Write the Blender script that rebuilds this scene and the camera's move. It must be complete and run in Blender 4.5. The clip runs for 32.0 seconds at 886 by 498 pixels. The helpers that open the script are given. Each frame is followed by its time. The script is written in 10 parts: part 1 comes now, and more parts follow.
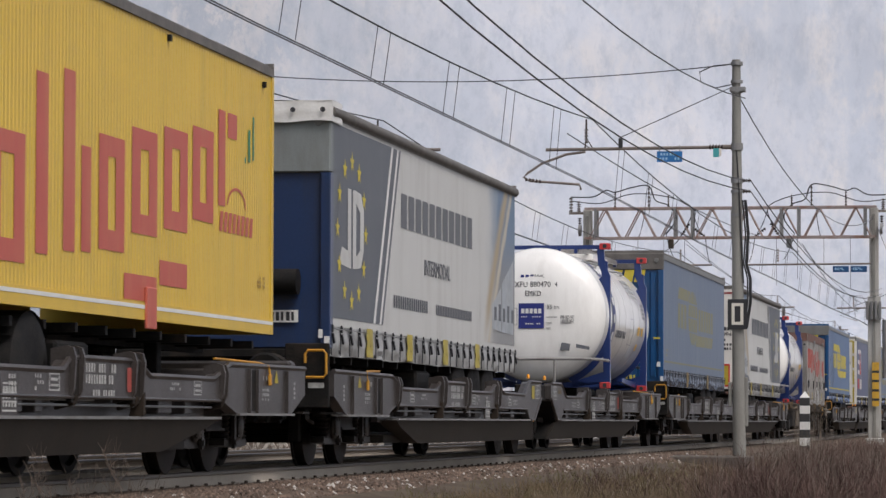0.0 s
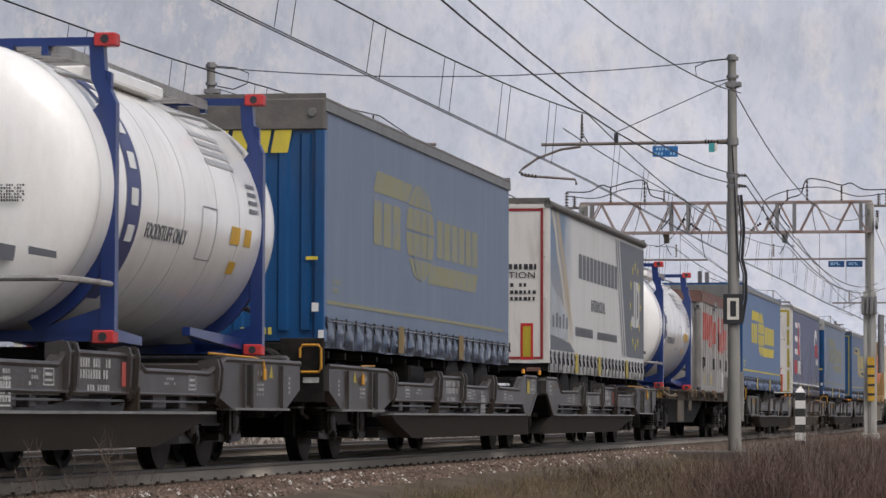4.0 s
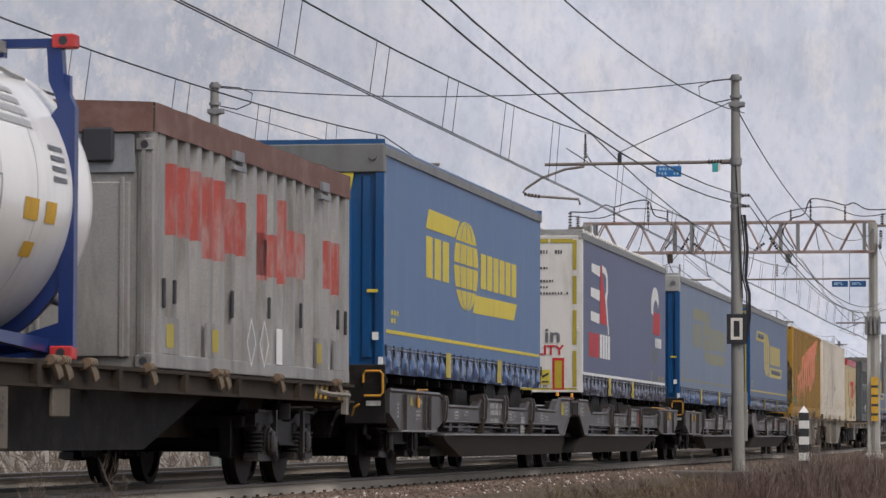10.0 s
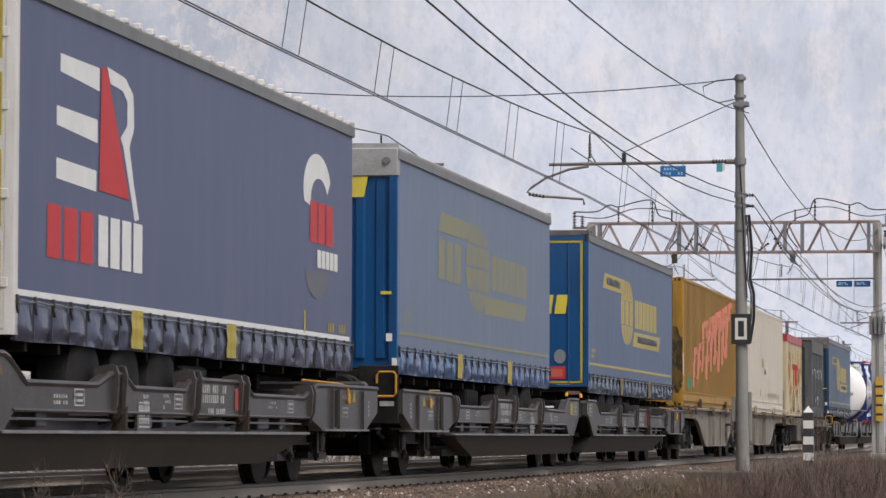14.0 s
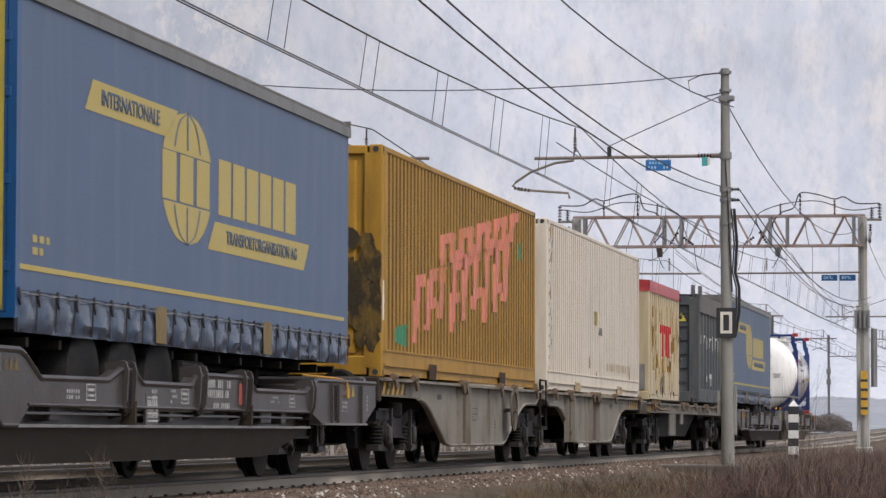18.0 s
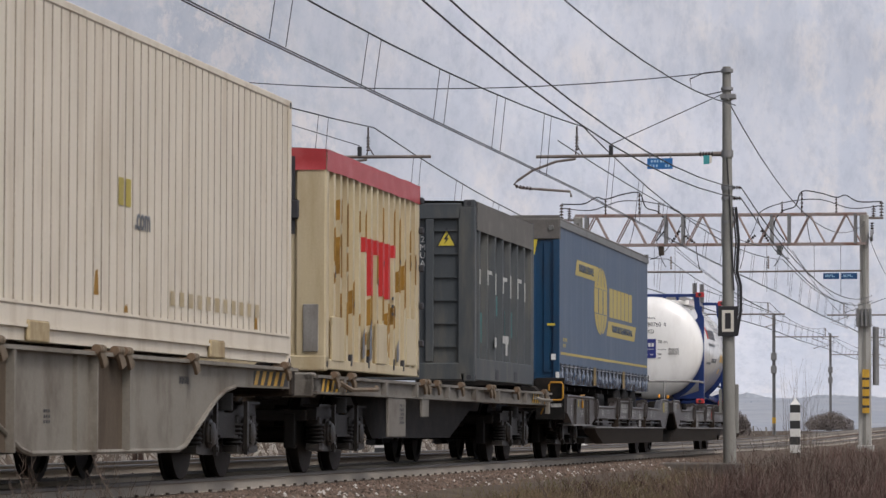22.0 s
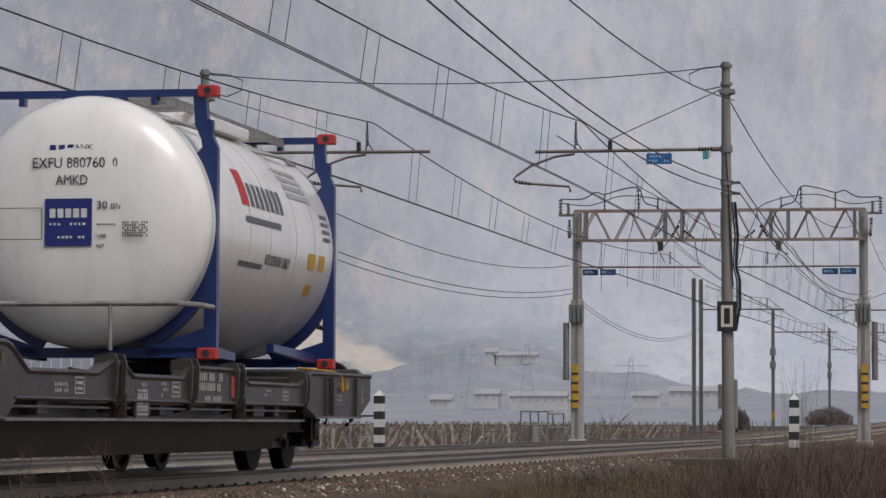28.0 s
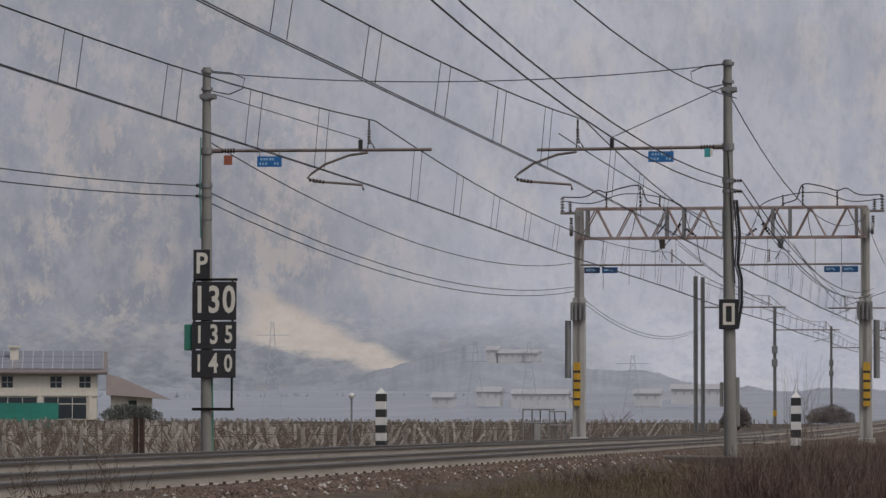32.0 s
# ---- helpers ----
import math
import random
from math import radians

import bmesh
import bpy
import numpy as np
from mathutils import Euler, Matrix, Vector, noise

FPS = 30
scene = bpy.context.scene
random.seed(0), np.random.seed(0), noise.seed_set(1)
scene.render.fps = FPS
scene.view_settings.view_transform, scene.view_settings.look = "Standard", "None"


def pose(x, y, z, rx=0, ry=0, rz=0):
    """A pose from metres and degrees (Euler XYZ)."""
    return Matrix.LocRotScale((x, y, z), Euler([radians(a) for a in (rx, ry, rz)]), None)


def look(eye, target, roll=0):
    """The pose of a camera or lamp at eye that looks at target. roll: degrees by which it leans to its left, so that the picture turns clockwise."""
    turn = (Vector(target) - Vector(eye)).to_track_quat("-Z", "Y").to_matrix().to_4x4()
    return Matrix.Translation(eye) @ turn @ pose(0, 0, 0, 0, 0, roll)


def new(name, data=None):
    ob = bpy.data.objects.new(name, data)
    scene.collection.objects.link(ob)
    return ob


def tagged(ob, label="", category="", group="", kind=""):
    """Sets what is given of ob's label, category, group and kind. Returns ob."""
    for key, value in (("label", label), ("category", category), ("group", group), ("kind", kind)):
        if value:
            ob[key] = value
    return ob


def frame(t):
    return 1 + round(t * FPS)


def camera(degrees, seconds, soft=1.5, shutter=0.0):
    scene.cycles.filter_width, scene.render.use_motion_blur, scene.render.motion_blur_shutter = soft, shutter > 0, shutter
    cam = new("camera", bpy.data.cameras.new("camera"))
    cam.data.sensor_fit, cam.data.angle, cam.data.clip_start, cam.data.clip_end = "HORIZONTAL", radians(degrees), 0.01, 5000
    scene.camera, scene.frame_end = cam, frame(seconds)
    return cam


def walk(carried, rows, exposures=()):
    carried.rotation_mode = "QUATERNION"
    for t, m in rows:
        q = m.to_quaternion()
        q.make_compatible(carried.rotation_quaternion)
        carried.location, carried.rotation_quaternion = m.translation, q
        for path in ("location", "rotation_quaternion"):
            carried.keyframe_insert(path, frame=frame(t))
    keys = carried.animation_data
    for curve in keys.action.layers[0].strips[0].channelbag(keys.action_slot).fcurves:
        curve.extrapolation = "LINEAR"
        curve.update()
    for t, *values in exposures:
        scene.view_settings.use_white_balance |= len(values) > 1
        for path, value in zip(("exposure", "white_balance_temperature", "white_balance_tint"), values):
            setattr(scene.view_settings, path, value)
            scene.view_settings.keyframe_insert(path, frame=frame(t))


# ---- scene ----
LENS = 14.659
EYE = (0.0, 0.0, 0.681)
LEAN = -0.11
# seconds, yaw, pitch
VIEW = (
    (0, 9.715, 2.629), (0.5, 9.715, 2.615), (1, 9.715, 2.615), (1.5, 9.672, 2.586), (2, 9.542, 2.586), (2.5, 9.599, 2.600),
    (3, 9.701, 2.600), (3.5, 9.672, 2.572), (4, 9.642, 2.543), (4.5, 9.642, 2.601), (6.5, 9.556, 2.586), (7, 9.571, 2.629),
    (7.5, 9.571, 2.687), (8, 9.585, 2.731), (8.5, 9.614, 2.773), (9, 9.672, 2.831), (9.5, 9.672, 2.846), (10, 9.700, 2.875),
    (10.5, 9.715, 2.889), (11, 9.715, 2.832), (11.5, 9.715, 2.845), (12, 9.715, 2.860), (12.5, 9.729, 2.889), (13, 9.730, 2.889),
    (13.5, 9.758, 2.889), (14, 9.772, 2.874), (14.5, 9.772, 2.832), (16.5, 9.499, 2.773), (17, 9.542, 2.759), (17.5, 9.499, 2.759),
    (18, 9.528, 2.773), (18.5, 9.528, 2.787), (19, 9.542, 2.773), (19.5, 9.557, 2.759), (20, 9.556, 2.731), (20.5, 9.542, 2.730),
    (21, 9.542, 2.744), (21.5, 9.571, 2.758), (22, 9.556, 2.745), (22.5, 9.571, 2.716), (23, 9.571, 2.629), (23.5, 9.556, 2.629),
    (24, 9.557, 2.658), (24.5, 9.571, 2.673), (25, 9.556, 2.659), (25.5, 9.556, 2.658), (26, 9.571, 2.644), (26.5, 9.542, 2.615),
    (28.5, 9.542, 2.673), (29, 9.557, 2.644), (29.5, 9.556, 2.629), (30, 9.557, 2.644), (30.5, 9.585, 2.702), (31, 9.599, 2.702),
    (31.5, 9.599, 2.688), (32, 9.571, 2.629),
)
EXPOSURES = [(t, e, 6400, 12.5) for t, e in ((0, 0.24), (2, 0.2), (3, 0.12), (4, 0.2), (7, 0.34), (8, 0.28), (9, 0.2), (10, 0.26), (12, 0.42), (17, 0.46), (18, 0.44), (20, 0.28), (22, 0.2), (23, 0.22), (24, 0.38), (25, 0.36), (26, 0.18), (29, -0.33), (32, -0.36))]

cam = camera(LENS, 32.0, soft=1.45, shutter=0.12)
walk(cam, [(t, pose(*EYE, 90 + p, LEAN, y)) for t, y, p in VIEW], EXPOSURES)

# ---------------------------------------------------------------- light: a hazy overcast day
world = bpy.data.worlds.new("sky")
scene.world = world
world.use_nodes = True
wn, wl = world.node_tree.nodes, world.node_tree.links
sky = wn.new("ShaderNodeTexSky")
sky.sky_type, sky.sun_disc = "NISHITA", False
sky.sun_elevation, sky.sun_rotation = radians(54), radians(131)
sky.air_density, sky.dust_density, sky.ozone_density = 1.0, 4.0, 1.0
grey = wn.new("ShaderNodeHueSaturation")
grey.inputs["Saturation"].default_value = 0.5
wl.new(sky.outputs[0], grey.inputs["Color"])
wl.new(grey.outputs[0], wn["Background"].inputs[0])
wn["Background"].inputs[1].default_value = 0.11

sun = new("sun", bpy.data.lights.new("sun", "SUN"))
sun.data.energy, sun.data.angle, sun.data.color = 1.2, radians(22), (1.0, 0.96, 0.9)
sun.matrix_world = look((24, -21, 44), (0, 0, 0))

# ---------------------------------------------------------------- materials


def mat(name, col, rough=0.6, metal=0.0, var=0.12, scale=2.0, fine=45.0, bump=0.1, dirt=None, amount=0.4, streak=(1, 1, 0.18), dscale=3.0, coat=0.0, island=0.0, rand=0.0, spec=0.5):
    """Paint, cloth, steel or stone: two scales of variation, streaks of dirt, fine relief."""
    m = bpy.data.materials.new(name)
    m.use_nodes = True
    n, l = m.node_tree.nodes, m.node_tree.links
    b = n["Principled BSDF"]
    tc = n.new("ShaderNodeTexCoord")
    big, small = n.new("ShaderNodeTexNoise"), n.new("ShaderNodeTexNoise")
    big.inputs["Scale"].default_value, big.inputs["Detail"].default_value = scale, 5
    small.inputs["Scale"].default_value, small.inputs["Detail"].default_value = fine, 3
    l.new(tc.outputs["Object"], big.inputs["Vector"])
    l.new(tc.outputs["Object"], small.inputs["Vector"])
    add = n.new("ShaderNodeMath")
    add.operation = "ADD"
    l.new(big.outputs["Fac"], add.inputs[0])
    l.new(small.outputs["Fac"], add.inputs[1])
    last = add.outputs[0]
    for k, socket in ((island, "Random Per Island"), (rand, "Random")):
        if k:
            src = n.new("ShaderNodeNewGeometry" if socket[-6:] == "Island" else "ShaderNodeObjectInfo")
            mul = n.new("ShaderNodeMath")
            mul.operation, mul.inputs[1].default_value, mul.inputs[2].default_value = "MULTIPLY_ADD", k, -k / 2
            l.new(src.outputs[socket], mul.inputs[0])
            a2 = n.new("ShaderNodeMath")
            a2.operation = "ADD"
            l.new(last, a2.inputs[0])
            l.new(mul.outputs[0], a2.inputs[1])
            last = a2.outputs[0]
    ramp = n.new("ShaderNodeMapRange")
    ramp.inputs["From Min"].default_value, ramp.inputs["From Max"].default_value = 0.6, 1.4
    ramp.inputs["To Min"].default_value, ramp.inputs["To Max"].default_value = 1 - var, 1 + var
    ramp.clamp = False
    l.new(last, ramp.inputs["Value"])
    mulc = n.new("ShaderNodeVectorMath")
    mulc.operation = "SCALE"
    mulc.inputs[0].default_value = col
    l.new(ramp.outputs[0], mulc.inputs["Scale"])
    out = mulc.outputs[0]
    if dirt:
        mp = n.new("ShaderNodeMapping")
        mp.inputs["Scale"].default_value = streak
        dn = n.new("ShaderNodeTexNoise")
        dn.inputs["Scale"].default_value, dn.inputs["Detail"].default_value, dn.inputs["Roughness"].default_value = dscale, 8, 0.65
        l.new(tc.outputs["Object"], mp.inputs["Vector"])
        l.new(mp.outputs[0], dn.inputs["Vector"])
        dr = n.new("ShaderNodeMapRange")
        dr.inputs["From Min"].default_value, dr.inputs["From Max"].default_value = 0.47, 0.72
        dr.inputs["To Max"].default_value = amount
        l.new(dn.outputs["Fac"], dr.inputs["Value"])
        mix = n.new("ShaderNodeMix")
        mix.data_type = "RGBA"
        l.new(dr.outputs[0], mix.inputs["Factor"])
        l.new(out, mix.inputs[6])
        mix.inputs[7].default_value = (*dirt, 1)
        out = mix.outputs[2]
    l.new(out, b.inputs["Base Color"])
    b.inputs["Roughness"].default_value, b.inputs["Metallic"].default_value = rough, metal
    b.inputs["Coat Weight"].default_value = coat
    b.inputs["Specular IOR Level"].default_value = spec
    if bump:
        bp = n.new("ShaderNodeBump")
        bp.inputs["Strength"].default_value, bp.inputs["Distance"].default_value = bump, 0.02
        l.new(small.outputs["Fac"], bp.inputs["Height"])
        l.new(bp.outputs[0], b.inputs["Normal"])
    return m


GRIME = (0.09, 0.075, 0.06)
RUST = (0.16, 0.07, 0.035)
m_wagon = mat("grey wagon paint", (0.061, 0.054, 0.0515), 0.36, 0.1, 0.26, 1.5, 40, 0.16, (0.03, 0.022, 0.017), 0.9, (1, 1, 0.5), 2.2, spec=0.35)
m_stencil = mat("worn white stencil paint", (0.5, 0.5, 0.48), 0.6, 0, 0.15, 4, 60, 0.03, (0.1, 0.095, 0.09), 0.7, (1, 1, 1), 8)
m_trough = mat("dirty trough steel", (0.033, 0.029, 0.025), 0.6, 0.1, 0.25, 1.4, 35, 0.15, (0.045, 0.034, 0.026), 0.5, spec=0.15)
m_lip = mat("pale flange edge", (0.24, 0.235, 0.23), 0.5, 0.3, 0.15, 3, 50, 0.1, GRIME, 0.6)
m_black = mat("black running gear", (0.013, 0.0125, 0.012), 0.65, 0.2, 0.25, 3, 40, 0.2, (0.06, 0.045, 0.035), 0.5, (1, 1, 1), spec=0.15)
m_gear = mat("dusty black running gear", (0.01, 0.009, 0.0085), 0.5, 0.2, 0.3, 3, 40, 0.25, (0.034, 0.025, 0.02), 0.6, (1, 1, 1), 4, spec=0.3)
m_axlebox = mat("worn grey axle box", (0.024, 0.0215, 0.02), 0.42, 0.3, 0.3, 5, 50, 0.2, (0.06, 0.047, 0.036), 0.6, (1, 1, 1), 6, spec=0.4)
m_sill = mat("dirty pale sill paint", (0.185, 0.17, 0.148), 0.6, 0, 0.16, 1.5, 40, 0.15, (0.085, 0.065, 0.048), 0.8, (1, 0.5, 0.8), 2.5, spec=0.3)
m_wheel = mat("wheel steel", (0.018, 0.0155, 0.0145), 0.55, 0.4, 0.2, 4, 40, 0.15, (0.045, 0.031, 0.023), 0.5, (1, 1, 1), spec=0.15)
m_tyre = mat("tyre rubber", (0.016, 0.016, 0.017), 0.85, 0, 0.2, 4, 60, 0.2, (0.05, 0.043, 0.036), 0.4, (1, 1, 1), spec=0.15)
m_steelgrey = mat("grey galvanised steel", (0.3, 0.31, 0.32), 0.5, 0.5, 0.12, 2, 50, 0.08, GRIME, 0.3)
m_yellow = mat("yellow handle paint", (0.52, 0.25, 0.02), 0.5, 0, 0.15, 5, 50, 0.1, GRIME, 0.4)
m_flat = mat("brown flat wagon paint", (0.045, 0.034, 0.025), 0.7, 0.1, 0.3, 1.6, 30, 0.2, (0.016, 0.012, 0.01), 0.8, spec=0.15)
m_board = mat("brown lettered board", (0.12, 0.1, 0.078), 0.7, 0, 0.2, 3, 40, 0.1, (0.05, 0.04, 0.03), 0.6, spec=0.3)
m_faint = mat("faint ochre print", (0.42, 0.33, 0.19), 0.6, 0, 0.15, 4, 40, 0.03, (0.5, 0.45, 0.37), 0.6, (1, 1, 1), 6)
m_flat2 = mat("beige wagon paint", (0.225, 0.205, 0.172), 0.6, 0, 0.14, 1.5, 40, 0.1, (0.085, 0.06, 0.04), 0.85, (1, 0.6, 0.4), 2.4, spec=0.3)
m_channel = mat("rust-brown channel paint", (0.11, 0.085, 0.062), 0.7, 0, 0.2, 2, 40, 0.15, (0.05, 0.035, 0.024), 0.8, (1, 1, 0.2), 3, spec=0.2)
m_clamp = mat("rusty container clamp", (0.2, 0.16, 0.115), 0.7, 0.2, 0.3, 6, 60, 0.2, RUST, 0.6, (1, 1, 1), spec=0.15)
m_white = mat("white door paint", (0.68, 0.655, 0.61), 0.4, 0, 0.06, 1.5, 50, 0.03, (0.33, 0.28, 0.22), 0.5, coat=0.15)
m_trimred = mat("dark red trim", (0.3, 0.022, 0.025), 0.5, 0, 0.1, 4, 60, 0.03, GRIME, 0.3)
m_mark = mat("white marking paint", (0.7, 0.7, 0.68), 0.6, 0, 0.1, 4, 60, 0.03)
m_dark = mat("black marking paint", (0.03, 0.03, 0.035), 0.6, 0, 0.1, 4, 60, 0.03)
m_red = mat("red marking paint", (0.5, 0.025, 0.025), 0.5, 0, 0.1, 4, 60, 0.03)
m_ylw = mat("yellow lettering", (0.62, 0.5, 0.05), 0.55, 0, 0.08, 3, 60, 0.03, (0.3, 0.26, 0.12), 0.35)
m_ylwfade = mat("worn yellow lettering", (0.26, 0.25, 0.15), 0.6, 0, 0.12, 3, 40, 0.03, (0.16, 0.2, 0.26), 0.8, (1, 1, 1))
m_ylwpale = mat("pale yellow lettering", (0.48, 0.38, 0.12), 0.6, 0, 0.1, 3, 40, 0.03, (0.28, 0.28, 0.2), 0.5, (1, 1, 1))
m_tape = mat("yellow reflective tape", (0.42, 0.33, 0.03), 0.45, 0, 0.12, 3, 60, 0.03, GRIME, 0.3)
m_dulltape = mat("grimy ochre strap cover", (0.2, 0.14, 0.05), 0.6, 0, 0.15, 3, 60, 0.03, GRIME, 0.5)
m_orange = mat("amber plastic", (0.8, 0.32, 0.02), 0.35, 0, 0.1, 8, 60, 0.03)
m_tealblue = mat("grimy teal blue panel paint", (0.01, 0.05, 0.11), 0.4, 0, 0.15, 1.5, 40, 0.04, (0.03, 0.035, 0.05), 0.6, coat=0.1)
m_bluetop = mat("bright blue panel paint", (0.007, 0.068, 0.195), 0.35, 0, 0.12, 1.5, 40, 0.03, (0.02, 0.03, 0.06), 0.5, coat=0.2)
m_cloth_a = mat("bright blue curtain", (0.074, 0.143, 0.285), 0.45, 0, 0.06, 1.2, 90, 0.06, (0.2, 0.24, 0.3), 0.25, (1, 1, 0.12))
m_cloth_b = mat("weathered blue curtain", (0.126, 0.168, 0.245), 0.47, 0, 0.07, 1.1, 90, 0.06, (0.24, 0.27, 0.31), 0.35, (1, 1, 0.12))
m_cloth_d = mat("grimy blue curtain", (0.073, 0.114, 0.2), 0.45, 0, 0.09, 1.1, 90, 0.06, (0.17, 0.2, 0.25), 0.35, (1, 1, 0.12))
m_cloth_c = mat("dark blue curtain", (0.056, 0.093, 0.158), 0.47, 0, 0.08, 1.1, 90, 0.06, (0.2, 0.23, 0.26), 0.35, (1, 1, 0.12))
m_navy = mat("slate navy curtain", (0.076, 0.091, 0.17), 0.45, 0, 0.06, 1.2, 90, 0.06, (0.15, 0.16, 0.2), 0.3, (1, 1, 0.12))
m_skirtblue = mat("blue skirt cloth", (0.035, 0.09, 0.22), 0.22, 0, 0.15, 4, 60, 0.1, (0.03, 0.04, 0.06), 0.6, (1, 1, 0.4))
m_skirtdark = mat("dirty blue skirt cloth", (0.04, 0.065, 0.11), 0.25, 0, 0.18, 4, 60, 0.1, (0.03, 0.035, 0.045), 0.7, (1, 1, 0.4))
m_skirtnavy = mat("navy skirt cloth", (0.05, 0.058, 0.1), 0.25, 0, 0.15, 4, 60, 0.1, (0.03, 0.03, 0.04), 0.6, (1, 1, 0.4))
m_skirtgrey = mat("grimy pale skirt cloth", (0.36, 0.36, 0.35), 0.4, 0, 0.15, 3, 60, 0.1, (0.06, 0.055, 0.05), 0.85, (1, 1, 0.4))
m_cloth_g = mat("pale grey curtain", (0.56, 0.56, 0.54), 0.5, 0, 0.04, 1.2, 90, 0.05, (0.3, 0.28, 0.25), 0.3, (1, 1, 0.12))
m_slate = mat("slate grey print", (0.11, 0.12, 0.14), 0.5, 0, 0.06, 1.2, 90, 0.05, (0.17, 0.17, 0.18), 0.3, (1, 1, 0.12))
m_letgrey = mat("dark grey lettering", (0.13, 0.135, 0.15), 0.55, 0, 0.1, 3, 60, 0.03)
m_roofrail = mat("aluminium roof rail", (0.21, 0.21, 0.2), 0.45, 0.4, 0.1, 2, 60, 0.05, GRIME, 0.5)
m_roofdark = mat("dirty roof tarp edge", (0.12, 0.11, 0.1), 0.6, 0, 0.2, 3, 40, 0.15, (0.2, 0.18, 0.16), 0.5, (1, 1, 1))
m_roofpale = mat("pale roof tarp", (0.33, 0.33, 0.32), 0.6, 0, 0.15, 2, 40, 0.1, GRIME, 0.5, (1, 1, 1))
m_sheet = mat("white plastic sheet", (0.72, 0.71, 0.68), 0.35, 0, 0.08, 2, 30, 0.15, (0.4, 0.37, 0.33), 0.4, (1, 1, 1))
m_darkblue = mat("dark blue panel paint", (0.015, 0.035, 0.1), 0.35, 0, 0.15, 1.5, 40, 0.03, (0.03, 0.035, 0.05), 0.5, coat=0.2)
m_greycloth = mat("grey flap cloth", (0.2, 0.22, 0.22), 0.6, 0, 0.12, 2, 60, 0.08, GRIME, 0.4)
m_egg = mat("yellow trailer paint", (0.66, 0.44, 0.05), 0.45, 0, 0.06, 1.5, 60, 0.03, (0.42, 0.3, 0.06), 0.4)
m_rose = mat("faded red lettering", (0.5, 0.1, 0.07), 0.5, 0, 0.08, 3, 60, 0.03, (0.55, 0.25, 0.12), 0.35)
m_ochre = mat("ochre container paint", (0.38, 0.21, 0.027), 0.5, 0, 0.14, 1.4, 40, 0.06, (0.16, 0.085, 0.02), 0.65, spec=0.3)
# Groove paints: the grooves' shade is mixed into the colour along with dirt.
m_ochregroove = mat("ochre paint darkened for groove shade and dirt", (0.15, 0.08, 0.014), 0.65, 0, 0.2, 1.4, 40, 0.1, (0.075, 0.042, 0.016), 0.85, (1, 1, 0.12), 4, spec=0.2)
m_creamgroove = mat("pale paint darkened for groove shade and dirt", (0.33, 0.285, 0.22), 0.65, 0, 0.2, 1.4, 40, 0.1, (0.12, 0.09, 0.06), 0.8, (1, 1, 0.12), 4, spec=0.2)
m_soot = mat("black soot stain", (0.05, 0.04, 0.025), 0.8, 0, 0.3, 5, 30, 0.05, (0.28, 0.17, 0.03), 0.9, (1, 1, 0.5), 4, spec=0.15)
m_pink = mat("pink spray paint", (0.6, 0.19, 0.13), 0.5, 0, 0.12, 3, 40, 0.03, (0.36, 0.17, 0.035), 0.95, (1, 1, 1), 1.6)
m_green = mat("green spray paint", (0.03, 0.2, 0.1), 0.5, 0, 0.15, 3, 40, 0.03)
m_cream = mat("off-white container paint", (0.67, 0.605, 0.5), 0.5, 0, 0.06, 1.4, 40, 0.06, (0.33, 0.24, 0.14), 0.4, spec=0.3)
m_stainpale = mat("ochre-stained pale paint", (0.4, 0.32, 0.19), 0.6, 0, 0.15, 3, 40, 0.08, (0.2, 0.12, 0.05), 0.8, (1, 1, 0.6), 5, spec=0.3)
m_beige = mat("cream container paint", (0.52, 0.44, 0.29), 0.5, 0, 0.08, 1.6, 40, 0.06, (0.3, 0.2, 0.09), 0.5, spec=0.3)
m_ruststain = mat("ochre rust stain", (0.3, 0.165, 0.035), 0.75, 0, 0.3, 6, 40, 0.1, (0.1, 0.06, 0.03), 0.6, spec=0.15)
m_redtarp = mat("red tarpaulin", (0.42, 0.045, 0.05), 0.4, 0, 0.1, 3, 50, 0.1, (0.5, 0.17, 0.16), 0.4, (1, 1, 1))
m_browntarp = mat("faded brown tarpaulin", (0.15, 0.075, 0.058), 0.65, 0, 0.15, 2, 50, 0.12, (0.3, 0.2, 0.17), 0.5, (1, 1, 1))
m_alu = mat("dull aluminium wall", (0.33, 0.318, 0.302), 0.45, 0.3, 0.16, 1.6, 40, 0.08, (0.12, 0.1, 0.085), 0.8, spec=0.3)
m_redfade = mat("worn red lettering", (0.36, 0.07, 0.055), 0.6, 0, 0.15, 3, 40, 0.03, (0.38, 0.36, 0.34), 0.75, (1, 1, 0.3), 5)
m_grit = mat("slate container paint", (0.066, 0.074, 0.08), 0.55, 0, 0.1, 1.5, 40, 0.08, (0.19, 0.17, 0.13), 0.5, spec=0.3)
m_gritdark = mat("darker slate container wall", (0.05, 0.05, 0.048), 0.6, 0, 0.15, 1.5, 40, 0.1, (0.14, 0.12, 0.1), 0.5, spec=0.3)
m_gritarp = mat("grey container tarp", (0.12, 0.112, 0.1), 0.6, 0, 0.12, 2, 50, 0.1, (0.24, 0.22, 0.2), 0.4, (1, 1, 1))
m_teal = mat("teal stain", (0.04, 0.17, 0.17), 0.6, 0, 0.2, 4, 40, 0.03, (0.08, 0.085, 0.08), 0.8, (1, 1, 0.5))
m_tank = mat("white tank shell", (0.88, 0.865, 0.83), 0.24, 0, 0.04, 1.0, 60, 0.01, (0.6, 0.57, 0.53), 0.35, (1, 1, 0.3), coat=0.3)
m_tankgrey = mat("grey tank seam", (0.42, 0.42, 0.41), 0.4, 0.2, 0.08, 3, 60, 0.02)
